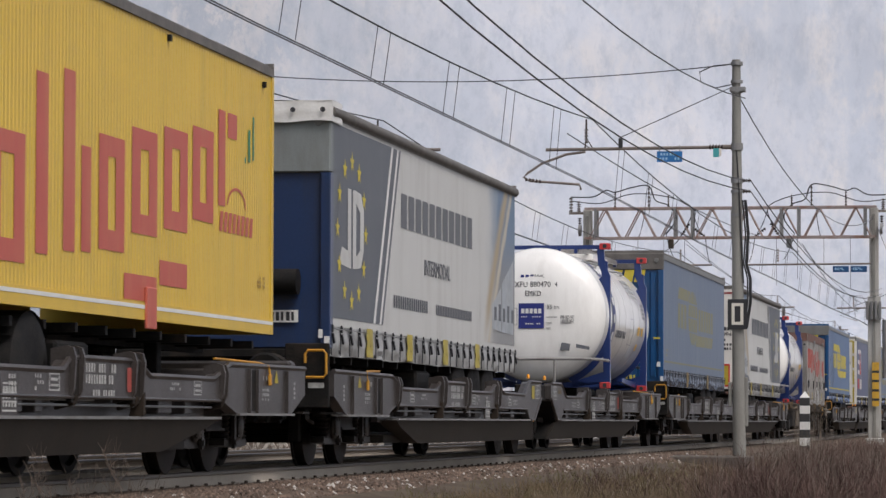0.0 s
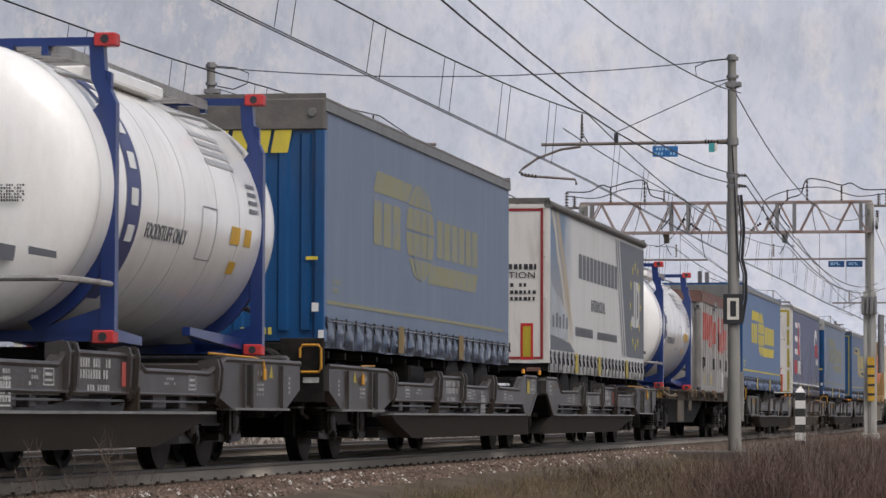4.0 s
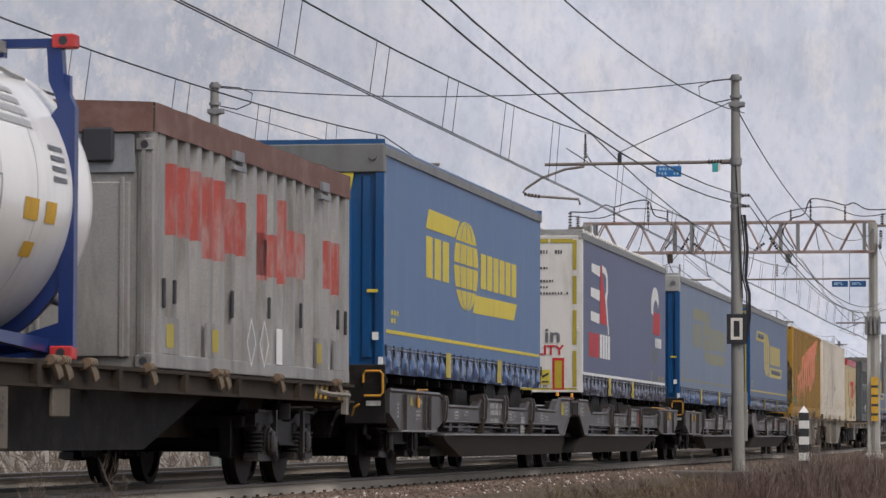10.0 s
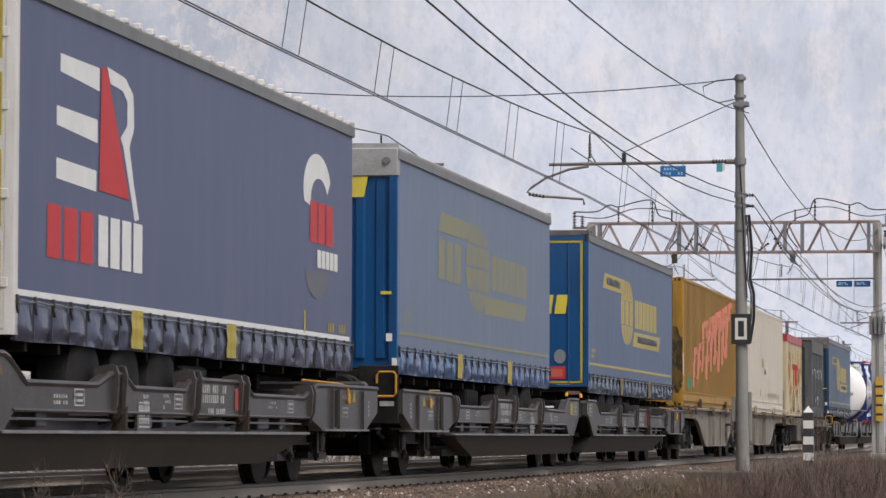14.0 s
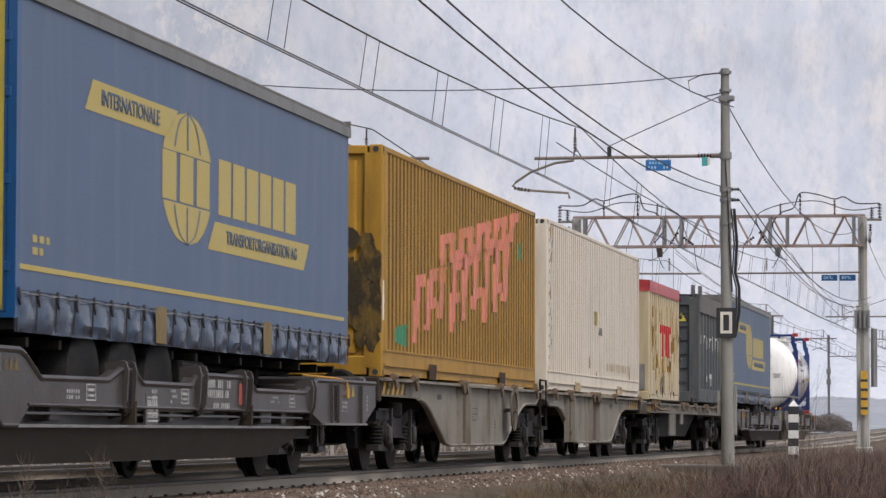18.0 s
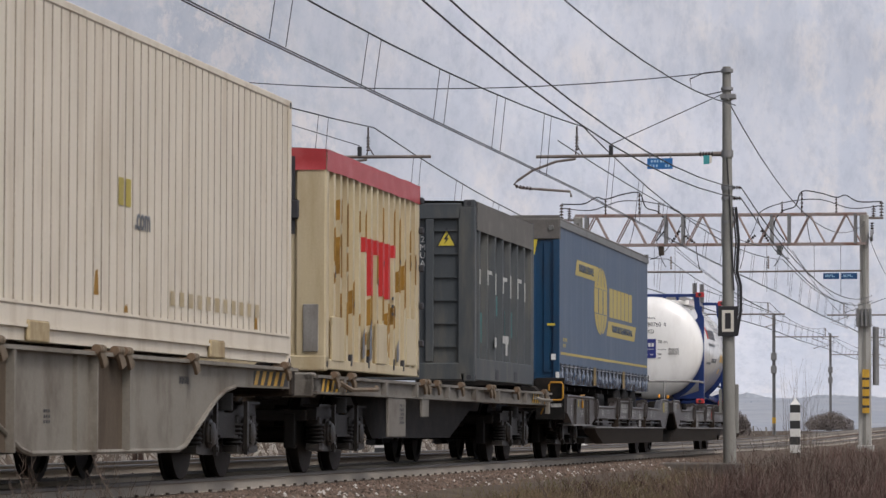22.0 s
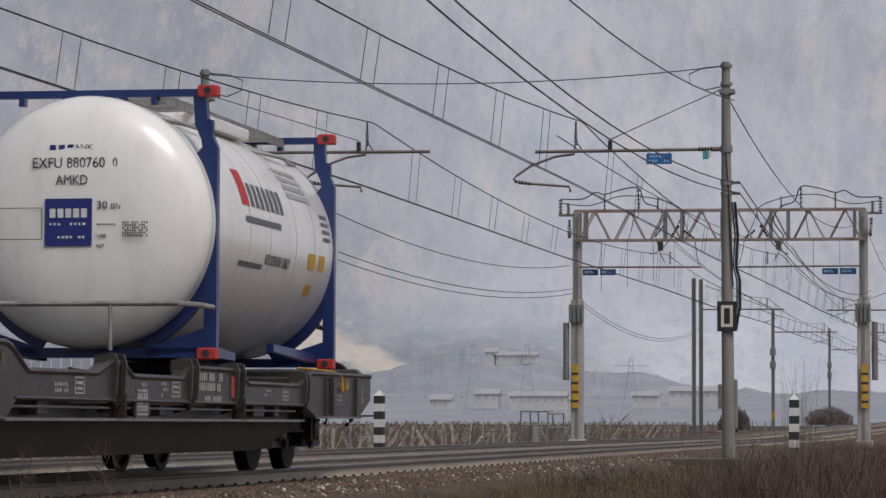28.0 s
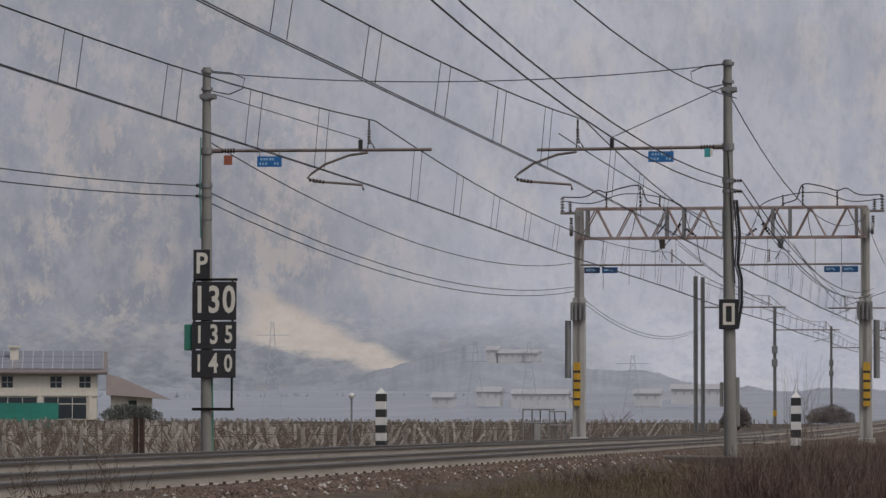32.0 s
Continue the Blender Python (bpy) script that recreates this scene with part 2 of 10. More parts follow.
m_frame = mat("blue tank frame paint", (0.01, 0.03, 0.14), 0.35, 0, 0.1, 2, 60, 0.03, (0.02, 0.03, 0.08), 0.4, coat=0.2)
m_corner = mat("red corner casting", (0.5, 0.035, 0.035), 0.45, 0, 0.12, 5, 60, 0.06, GRIME, 0.35)
m_bandblue = mat("dark blue band print", (0.045, 0.06, 0.17), 0.45, 0, 0.08, 3, 60, 0.02, (0.1, 0.11, 0.18), 0.4)
m_lorry = mat("pale blue-grey print", (0.36, 0.39, 0.42), 0.5, 0, 0.2, 1.5, 8, 0.02, (0.5, 0.5, 0.49), 0.7, (1, 1, 0.35), 2)
m_logoblue = mat("dark blue print", (0.02, 0.03, 0.19), 0.45, 0, 0.05, 3, 60, 0.02)

m_rail = mat("rail steel", (0.36, 0.32, 0.27), 0.75, 0.0, 0.12, 1.0, 30, 0.1, (0.2, 0.16, 0.13), 0.5, (1, 0.1, 1))
m_railhead = mat("polished rail head", (0.13, 0.12, 0.11), 0.4, 0.5, 0.1, 1.0, 30, 0.05)
m_sleeper = mat("grey concrete sleeper", (0.26, 0.25, 0.23), 0.85, 0, 0.15, 4, 40, 0.3, (0.12, 0.09, 0.07), 0.6, (1, 1, 1))
m_clip = mat("rail fastening", (0.07, 0.055, 0.045), 0.7, 0.3, 0.25, 10, 60, 0.2)
m_ballast = mat("brown ballast stones", (0.125, 0.09, 0.07), 0.9, 0, 0.5, 3, 25, 0.5, (0.2, 0.165, 0.14), 0.5, (1, 1, 1), 9, island=0.9, spec=0.15)
m_bed = mat("ballast bed", (0.105, 0.078, 0.06), 0.95, 0, 0.4, 4, 14, 1.0, (0.15, 0.12, 0.1), 0.6, (1, 1, 1), 10, spec=0.15)
m_pale = mat("pale ballast stone", (0.4, 0.375, 0.345), 0.9, 0, 0.2, 5, 30, 0.3, island=0.5)
m_soil = mat("dry field soil", (0.088, 0.068, 0.052), 0.95, 0, 0.25, 0.3, 5, 0.4, (0.15, 0.125, 0.09), 0.6, (1, 1, 1), 1.2, spec=0.15)
m_straw = mat("dry grass", (0.165, 0.125, 0.08), 0.85, 0, 0.3, 1.0, 20, 0, island=0.8, spec=0.15)
m_olive = mat("dull olive grass", (0.115, 0.105, 0.052), 0.85, 0, 0.3, 1.0, 20, 0, island=0.8, spec=0.15)
m_twig = mat("bare purple-brown twigs", (0.15, 0.098, 0.082), 0.85, 0, 0.3, 1.0, 20, 0, island=0.9, spec=0.15)
m_bramble = mat("bare reddish bramble twigs", (0.074, 0.046, 0.041), 0.85, 0, 0.35, 1.0, 20, 0, island=1.0, spec=0.15)
m_paletwig = mat("pale dry twigs", (0.17, 0.14, 0.113), 0.85, 0, 0.3, 1.0, 20, 0, island=0.9, spec=0.15)
# Haze over the further bushes is painted into this twig colour.
m_bush = mat("bare bush twigs paled for haze", (0.19, 0.165, 0.152), 0.9, 0, 0.3, 1.0, 20, 0, island=0.8, spec=0.1)
m_stalk = mat("dry weed stalk", (0.115, 0.085, 0.066), 0.85, 0, 0.25, 3, 30, 0)
m_pole = mat("weathered concrete pole", (0.245, 0.24, 0.22), 0.75, 0, 0.14, 1.5, 40, 0.15, (0.18, 0.165, 0.14), 0.6, (1, 1, 0.15), spec=0.3)
m_galv = mat("galvanised bracket", (0.25, 0.25, 0.25), 0.5, 0.4, 0.15, 4, 50, 0.1, (0.14, 0.11, 0.09), 0.5)
m_rustgal = mat("rusting lattice steel", (0.32, 0.26, 0.24), 0.6, 0.2, 0.2, 1.5, 40, 0.1, (0.24, 0.1, 0.06), 0.85, (1, 1, 1), 2)
m_armsteel = mat("weathered brown tube steel", (0.19, 0.16, 0.14), 0.6, 0.2, 0.2, 2, 40, 0.1, (0.12, 0.08, 0.06), 0.6, (1, 1, 1))
m_wire = mat("weathered copper wire", (0.045, 0.045, 0.048), 0.5, 0.5, 0.1, 2, 30, 0)
m_insul = mat("brown insulator glaze", (0.05, 0.035, 0.03), 0.25, 0, 0.1, 6, 40, 0)
m_plate = mat("black enamel plate", (0.025, 0.025, 0.028), 0.45, 0, 0.15, 3, 50, 0.04, (0.07, 0.065, 0.06), 0.35)
m_figure = mat("pale enamel figure", (0.66, 0.63, 0.55), 0.5, 0, 0.06, 4, 50, 0.02)
m_signblue = mat("blue sign enamel", (0.018, 0.14, 0.38), 0.4, 0, 0.1, 4, 50, 0.02)
m_signpale = mat("pale blue sign print", (0.3, 0.5, 0.68), 0.5, 0, 0.1, 4, 50, 0.02)
m_teal2 = mat("turquoise tag", (0.06, 0.35, 0.36), 0.5, 0, 0.1, 4, 50, 0.02)
m_darkrust = mat("dark rusty steel", (0.06, 0.04, 0.032), 0.8, 0.1, 0.25, 4, 50, 0.1, spec=0.15)
m_orangetag = mat("red-brown tag", (0.3, 0.09, 0.05), 0.5, 0, 0.1, 4, 50, 0.02)
m_edge = mat("grimy concrete edge", (0.11, 0.095, 0.082), 0.9, 0, 0.2, 3, 30, 0.4, (0.06, 0.05, 0.04), 0.6, (1, 1, 1))
m_conc = mat("pale mast concrete", (0.42, 0.41, 0.38), 0.85, 0, 0.12, 2, 30, 0.25, (0.2, 0.18, 0.15), 0.5)
m_stripeblack = mat("black post stripe", (0.03, 0.03, 0.03), 0.6, 0, 0.2, 4, 40, 0.05)
m_stripewhite = mat("white post stripe", (0.68, 0.67, 0.64), 0.6, 0, 0.1, 4, 40, 0.05, GRIME, 0.3)
m_hazard = mat("yellow hazard band", (0.62, 0.36, 0.03), 0.5, 0, 0.15, 4, 50, 0.05, GRIME, 0.4)
m_greenbox = mat("green cabinet", (0.04, 0.2, 0.14), 0.5, 0, 0.1, 4, 50, 0.05)
m_post = mat("weathered vineyard post", (0.38, 0.345, 0.3), 0.85, 0, 0.25, 2, 30, 0.1, rand=0.8)
m_farpost = mat("weathered far vineyard posts", (0.27, 0.24, 0.21), 0.85, 0, 0.25, 2, 30, 0.1, island=1.0)
m_vine = mat("vine canes", (0.115, 0.088, 0.066), 0.9, 0, 0.3, 2, 30, 0, island=0.8)
m_wallw = mat("cream house plaster", (0.62, 0.58, 0.5), 0.85, 0, 0.05, 1, 20, 0.05, (0.4, 0.37, 0.32), 0.3)
m_roofred = mat("brown roof tiles", (0.2, 0.17, 0.16), 0.8, 0, 0.15, 1, 20, 0.2)
# Panel and frame colours are lightened to include distance haze.
m_panel = mat("solar panel", (0.27, 0.27, 0.3), 0.25, 0.2, 0.08, 1, 20, 0, coat=0.3)
m_panelframe = mat("panel frame", (0.5, 0.5, 0.52), 0.4, 0.4, 0.05, 2, 30, 0)
m_window = mat("dark window glass", (0.04, 0.05, 0.06), 0.15, 0.1, 0.2, 2, 30, 0)
m_net = mat("green netting", (0.03, 0.22, 0.17), 0.8, 0, 0.2, 2, 30, 0.1)
# Evergreen colour is greyed with painted haze.
m_leaf = mat("dark evergreen leaves", (0.085, 0.092, 0.078), 0.8, 0, 0.4, 1, 20, 0, island=0.8)
# Far walls, roofs and pylons: haze is put into the base colours.
m_farhouse = mat("far plaster paled for haze", (0.52, 0.515, 0.515), 0.9, 0, 0.08, 0.3, 3, 0)
m_farroof = mat("far roof with haze in its colour", (0.4, 0.395, 0.41), 0.9, 0, 0.08, 0.3, 3, 0)
m_farsteel = mat("far lattice steel lightened for haze", (0.39, 0.41, 0.44), 0.9, 0, 0.08, 0.3, 3, 0)



def photo_print(name, edge, far):
    """A soft printed scene that fades out of the pale cloth towards the trailer's end."""
    m = bpy.data.materials.new(name)
    m.use_nodes = True
    n, l = m.node_tree.nodes, m.node_tree.links
    tc, sp = n.new("ShaderNodeTexCoord"), n.new("ShaderNodeSeparateXYZ")
    l.new(tc.outputs["Object"], sp.inputs[0])

    def calc(op, a, b):
        q = n.new("ShaderNodeMath")
        q.operation = op
        for k, v in ((0, a), (1, b)):
            if isinstance(v, (int, float)):
                q.inputs[k].default_value = v
            else:
                l.new(v, q.inputs[k])
        return q.outputs[0]

    def step(v, a, b):
        q = n.new("ShaderNodeMapRange")
        q.interpolation_type = "SMOOTHSTEP"
        q.inputs["From Min"].default_value, q.inputs["From Max"].default_value = a, b
        l.new(v, q.inputs["Value"])
        return q.outputs[0]

    def mix(f, a, b):
        q = n.new("ShaderNodeMix")
        q.data_type = "RGBA"
        l.new(f, q.inputs["Factor"])
        for k, v in ((6, a), (7, b)):
            if isinstance(v, tuple):
                q.inputs[k].default_value = (*v, 1)
            else:
                l.new(v, q.inputs[k])
        return q.outputs[2]
    nz = n.new("ShaderNodeTexNoise")
    nz.inputs["Scale"].default_value, nz.inputs["Detail"].default_value = 1.6, 6
    l.new(tc.outputs["Object"], nz.inputs["Vector"])
    d = 1 if far > edge else -1
    along = calc("MULTIPLY", calc("SUBTRACT", sp.outputs[1], edge), d)
    up = sp.outputs[2]
    a2 = calc("ADD", along, calc("MULTIPLY", calc("SUBTRACT", nz.outputs["Fac"], 0.5), 1.0))
    sky_ = mix(step(up, 2.3, 3.6), (0.26, 0.26, 0.26), (0.13, 0.2, 0.3))
    col = mix(step(a2, 0.1, 1.7), (0.555, 0.555, 0.535), sky_)
    off = calc("SUBTRACT", along, calc("MULTIPLY", calc("SUBTRACT", up, 2.2), 0.95))
    for c_, w in ((0.75, 0.4), (1.25, 0.22)):
        ray_ = calc("ABSOLUTE", calc("SUBTRACT", calc("ADD", off, calc("MULTIPLY", nz.outputs["Fac"], 0.35)), c_), 0.0)
        col = mix(calc("MULTIPLY", step(ray_, w, 0.02), step(along, 0.0, 0.7)), col, (0.4, 0.32, 0.2) if w > 0.3 else (0.52, 0.47, 0.37))
    b = n["Principled BSDF"]
    b.inputs["Roughness"].default_value = 0.5
    l.new(col, b.inputs["Base Color"])
    return m


# ---------------------------------------------------------------- mesh building


class Shape:
    """Collects simple solids into one mesh."""

    def __init__(self):
        self.v, self.f = [], []

    def add(self, verts, faces):
        k = len(self.v)
        self.v += verts
        self.f += [tuple(i + k for i in f) for f in faces]
        return self

    def box(self, x0, x1, y0, y1, z0, z1, ch=0.0):
        if ch <= 0:
            v = [(x, y, z) for z in (z0, z1) for y in (y0, y1) for x in (x0, x1)]
            return self.add(v, [(0, 2, 3, 1), (4, 5, 7, 6), (0, 1, 5, 4), (2, 6, 7, 3), (0, 4, 6, 2), (1, 3, 7, 5)])
        pts = [(x0 + ch, y0), (x1 - ch, y0), (x1, y0 + ch), (x1, y1 - ch), (x1 - ch, y1), (x0 + ch, y1), (x0, y1 - ch), (x0, y0 + ch)]
        ins = [(x0 + 2 * ch, y0 + ch), (x1 - 2 * ch, y0 + ch), (x1 - ch, y0 + 2 * ch), (x1 - ch, y1 - 2 * ch), (x1 - 2 * ch, y1 - ch), (x0 + 2 * ch, y1 - ch), (x0 + ch, y1 - 2 * ch), (x0 + ch, y0 + 2 * ch)]
        rings = [[(x, y, z0) for x, y in ins], [(x, y, z0 + ch) for x, y in pts], [(x, y, z1 - ch) for x, y in pts], [(x, y, z1) for x, y in ins]]
        return self.rings(rings, True)

    def rings(self, rings, caps=True, closed=True):
        n = len(rings[0])
        faces = []
        for i in range(len(rings) - 1):
            for j in range(n if closed else n - 1):
                a, b = i * n + j, i * n + (j + 1) % n
                faces.append((a, b, b + n, a + n))
        if caps:
            faces.append(tuple(reversed(range(n))))
            faces.append(tuple(range((len(rings) - 1) * n, len(rings) * n)))
        return self.add([p for r in rings for p in r], faces)

    def prism(self, pts, axis, a, b):
        """A 2D outline swept along an axis. The outline's axes are the other two, in order x, y, z."""
        def at(p, q):
            return {"x": (q, p[0], p[1]), "y": (p[0], q, p[1]), "z": (p[0], p[1], q)}[axis]
        return self.rings([[at(p, a) for p in pts], [at(p, b) for p in pts]])

    def cyl(self, p0, p1, r0, r1=None, n=12, caps=True):
        r1 = r0 if r1 is None else r1
        return self.tube([p0, p1], [r0, r1], n, caps)

    def tube(self, pts, r, n=6, caps=True):
        pts = [Vector(p) for p in pts]
        rs = r if isinstance(r, (list, tuple)) else [r] * len(pts)
        rings = []
        for i, p in enumerate(pts):
            d = (pts[min(i + 1, len(pts) - 1)] - pts[max(i - 1, 0)]).normalized()
            s = Vector((0, 0, 1)) if abs(d.z) < 0.9 else Vector((0, 1, 0))
            a = d.cross(s).normalized()
            b = d.cross(a)
            rings.append([tuple(p + (a * math.cos(2 * math.pi * k / n) + b * math.sin(2 * math.pi * k / n)) * rs[i]) for k in range(n)])
        return self.rings(rings, caps)

    def grid(self, fn, nu, nv):
        v = [fn(i / nu, j / nv) for j in range(nv + 1) for i in range(nu + 1)]
        return self.add(v, [(j * (nu + 1) + i, j * (nu + 1) + i + 1, (j + 1) * (nu + 1) + i + 1, (j + 1) * (nu + 1) + i) for j in range(nv) for i in range(nu)])

    def flat(self, pts):
        return self.add(list(pts), [tuple(range(len(pts)))])

    def lathe(self, profile, centre, axis="x", n=24):
        """profile: (along, radius) pairs."""
        rings = []
        for a, r in profile:
            ring = []
            for k in range(n):
                c_, s_ = math.cos(2 * math.pi * k / n) * r, math.sin(2 * math.pi * k / n) * r
                off = {"x": (a, c_, s_), "y": (c_, a, s_), "z": (c_, s_, a)}[axis]
                ring.append(tuple(centre[i] + off[i] for i in range(3)))
            rings.append(ring)
        return self.rings(rings, True)

    def mesh(self, name, material, smooth=False):
        me = bpy.data.meshes.new(name)
        me.from_pydata(self.v, [], self.f)
        me.materials.append(material)
        bm = bmesh.new()
        bm.from_mesh(me)
        bmesh.ops.recalc_face_normals(bm, faces=bm.faces)
        bm.to_mesh(me)
        bm.free()
        if smooth:
            me.shade_smooth()
            me.set_sharp_from_angle(angle=radians(38))
        return me


def part(name, shape, material, parent, label="", smooth=False, at=None):
    """One mesh object under a thing or under a part."""
    ob = new(name, shape if isinstance(shape, bpy.types.Mesh) else shape.mesh(name, material, smooth))
    ob.parent = parent
    if at is not None:
        ob.matrix_basis = at
    return tagged(ob, label)


def thing(name, label, category, group="", m=None, data=None, kind=""):
    ob = new(name, data)
    if m is not None:
        ob.matrix_basis = m
    return tagged(ob, label, category, group, kind)


def solid(name, shape, material, label, category, group="", kind="", smooth=False, m=None):
    return thing(name, label, category, group, m, shape.mesh(name, material, smooth), kind)


def letters(text, size, material, parent, m, name="lettering", label="", spacing=1.0, width=1.0, align="CENTER", bold=0.0):
    """Writing as a flat mesh; it lies in the local x-y plane of m."""
    cu = bpy.data.curves.new("text", "FONT")
    cu.body, cu.size, cu.align_x, cu.align_y, cu.space_character = text, size, align, "CENTER", spacing
    cu.resolution_u, cu.extrude, cu.offset = 3, 0.002, bold * size
    tmp = bpy.data.objects.new("text", cu)
    me = bpy.data.meshes.new_from_object(tmp)
    bpy.data.objects.remove(tmp)
    bpy.data.curves.remove(cu)
    me.transform(Matrix.Diagonal((width, 1, 1, 1)))
    me.materials.clear()
    me.materials.append(material)
    ob = new(name, me)
    ob.parent = parent
    ob.matrix_basis = m
    return tagged(ob, label)


def on_end(x, z, y=-0.012):
    """A pose on an end wall that faces the camera (-y): x runs to the right."""
    return pose(x, y, z, 90, 0, 0)


def on_side(y, z, x):
    """A pose on a side wall that faces +x: writing runs along +y."""
    return pose(x, y, z, 90, 0, 90)


def prints(parent, material, polys, name, label):
    """A few large prints are parts each; small print stays one part."""
    if name in ("small_print", "marking", "plate_marks", "sign_marks", "globe_lines", "graffiti", "stain", "logo_bars") or len(polys) > 14:
        s = Shape()
        for p in polys:
            s.flat(p)
        ob = part(name, s, material, parent, label)
        if len(polys) > 1:
            ob["kind"] = "stuff"
        return ob
    for p in polys:
        ob = part(name, Shape().flat(p), material, parent, label)
    return ob


def decal(parent, material, x, polys, name="print", label=""):
    """Flat prints on a side wall: outlines of (y, z) points."""
    return prints(parent, material, [[(x, y, z) for y, z in p] for p in polys], name, label)


def rect(a, b, c_, d):
    return [(a, c_), (b, c_), (b, d), (a, d)]


def ellipse(cy, cz, ry, rz, n=28, a0=0.0, a1=360.0):
    k = n if a1 - a0 >= 360 else n + 1
    return [(cy + ry * math.cos(radians(a0 + (a1 - a0) * i / n)), cz + rz * math.sin(radians(a0 + (a1 - a0) * i / n))) for i in range(k)]


def star(cy, cz, r):
    return [(cy + (r if i % 2 == 0 else r * 0.42) * math.sin(i * math.pi / 5), cz + (r if i % 2 == 0 else r * 0.42) * math.cos(i * math.pi / 5)) for i in range(10)]


def end_print(parent, material, y, polys, name="print", label=""):
    """Flat prints on an end wall: outlines of (x, z) points."""
    return prints(parent, material, [[(x, y, z) for x, z in p] for p in polys], name, label)


# ---------------------------------------------------------------- the lie of the land
TRACK = -9.187          # centre of the near track
FAR_TRACK = TRACK - 4.0  # centre of the far track
MAST_R, MAST_L = -5.9, -16.8


def fall(y):
    """The line falls gently away from the camera: height of the rails."""
    return -0.0042 * (min(max(y, 8.0), 150.0) - 38)


def bend(y):
    """Past sixty metres the line swings a little to the right."""
    y = min(y, 200.0)
    return 0.0025 * (math.hypot(y - 56, 10) + y - 56)


def land_drop(x, y):
    """The verges follow the line; the vineyard falls a little less."""
    return fall(max(y, 20.0)) * (1.0 if x > -15.2 else 0.6) - 0.003 * max(0.0, min(y, 600.0) - 200)


def ground_height(x, y):
    """Ballast shoulders by the tracks, low verge by the camera, vineyard beyond."""
    if x > -7.3:
        k = min(1.0, (x + 7.3) / 3.2)
        z = -0.24 - 0.75 * k * k * (3 - 2 * k) * (1.0 if y < 60 else max(0.35, 1 - (y - 60) / 60))
    elif x > -15.2:
        z = -0.24
    else:
        k = min(1.0, (-15.2 - x) / 4.0)
        z = -0.24 - 0.8 * k * k * (3 - 2 * k)
    return z + land_drop(x, y) + 0.05 * noise.noise((x * 0.6, y * 0.35, 0))


xs = [-2500, -900, -300, -120, -60, -40, -30, -24, -21, -19.5, -18.4, -17.4, -16.4, -15.6, -15.0, -13, -11, -9, -7.5, -7.0, -6.6, -6.2, -5.8, -5.4, -5, -4.5, -4, -3, -1, 3, 12, 40, 120, 500, 2500]
ys = [-400, -100, -30, 0] + [4 + 4 * i for i in range(50)] + [220, 260, 320, 400, 600, 900, 1400, 2000, 3200]
g = Shape()
g.add([(x, y, ground_height(x, y) if abs(x) < 200 and abs(y) < 900 else (-2.8 if y > 300 else -1.0)) for y in ys for x in xs], [(j * len(xs) + i, j * len(xs) + i + 1, (j + 1) * len(xs) + i + 1, (j + 1) * len(xs) + i) for j in range(len(ys) - 1) for i in range(len(xs) - 1)])
solid("ground", g, m_soil, "dry brown field soil on a flat valley floor", "ground", kind="structure", smooth=True)

# ballast bed of both tracks
bed = Shape()
prof = [(-16.0, -0.75), (-14.9, -0.18), (-13.9, -0.15), (-11.2, -0.17), (-8.0, -0.145), (-7.35, -0.16), (-6.3, -0.62)]
bed.grid(lambda u, v: (prof[round(u * 6)][0] + bend(4 + 520 * v) + 0.05 * noise.noise((u * 20, v * 300, 3)), 4 + 520 * v, prof[round(u * 6)][1] + fall(4 + 520 * v) + 0.03 * noise.noise((u * 20, v * 400, 0))), 6, 260)
solid("ballast_bed", bed, m_bed, "brown crushed stone ballast bed under two tracks", "ballast", kind="structure")


def loose_stones(name, count, x0, x1, y0, y1, material, label, seed, lo=0.016, hi=0.036):
    rnd = random.Random(seed)
    s = Shape()
    for _ in range(count):
        x, y = rnd.uniform(x0, x1), y0 + (y1 - y0) * rnd.random() ** 1.5
        if x > -6.3:
            z = max(-0.62, ground_height(x, y) - fall(y))
        elif x > -7.35:
            z = -0.16 - (x + 7.35) * 0.44
        else:
            z = -0.155
        x, z = x + bend(y), z + fall(y)
        r = rnd.uniform(lo, hi)
        a = rnd.uniform(0, 6.28)
        ring = [(x + r * math.cos(a + k * 1.2566) * rnd.uniform(0.7, 1.2), y + r * math.sin(a + k * 1.2566) * rnd.uniform(0.7, 1.2), z + rnd.uniform(-0.2, 0.3) * r) for k in range(5)]
        top = (x + rnd.uniform(-0.3, 0.3) * r, y, z + r * rnd.uniform(0.6, 1.1))
        k = len(s.v)
        s.v += ring + [top]
        s.f += [(k + i, k + (i + 1) % 5, k + 5) for i in range(5)]
    me = bpy.data.meshes.new(name)
    me.from_pydata(s.v, [], s.f)
    me.materials.append(material)
    return thing(name, label, "ballast", "", None, me, "stuff")


loose_stones("ballast_stones", 46000, -8.2, -5.5, 20, 78, m_ballast, "loose brown ballast stones on the track shoulder", 3)
loose_stones("ballast_stones", 20000, -12.3, -10.1, 25, 95, m_ballast, "loose brown ballast stones between the tracks", 4, 0.025, 0.05)
loose_stones("pale_stones", 1500, -7.6, -5.7, 22, 75, m_pale, "scattered pale stones in the ballast", 5, 0.02, 0.042)

# rails: head, web and foot
RAIL = [(-0.075, -0.172), (0.075, -0.172), (0.075, -0.155), (0.012, -0.135), (0.009, -0.045), (0.035, -0.035), (0.036, -0.008), (0.028, 0), (-0.028, 0), (-0.036, -0.008), (-0.035, -0.035), (-0.009, -0.045), (-0.012, -0.135), (-0.075, -0.155)]
LINE_YS = [8, 30, 45] + [50 + 6 * k for k in range(26)] + [260, 520]


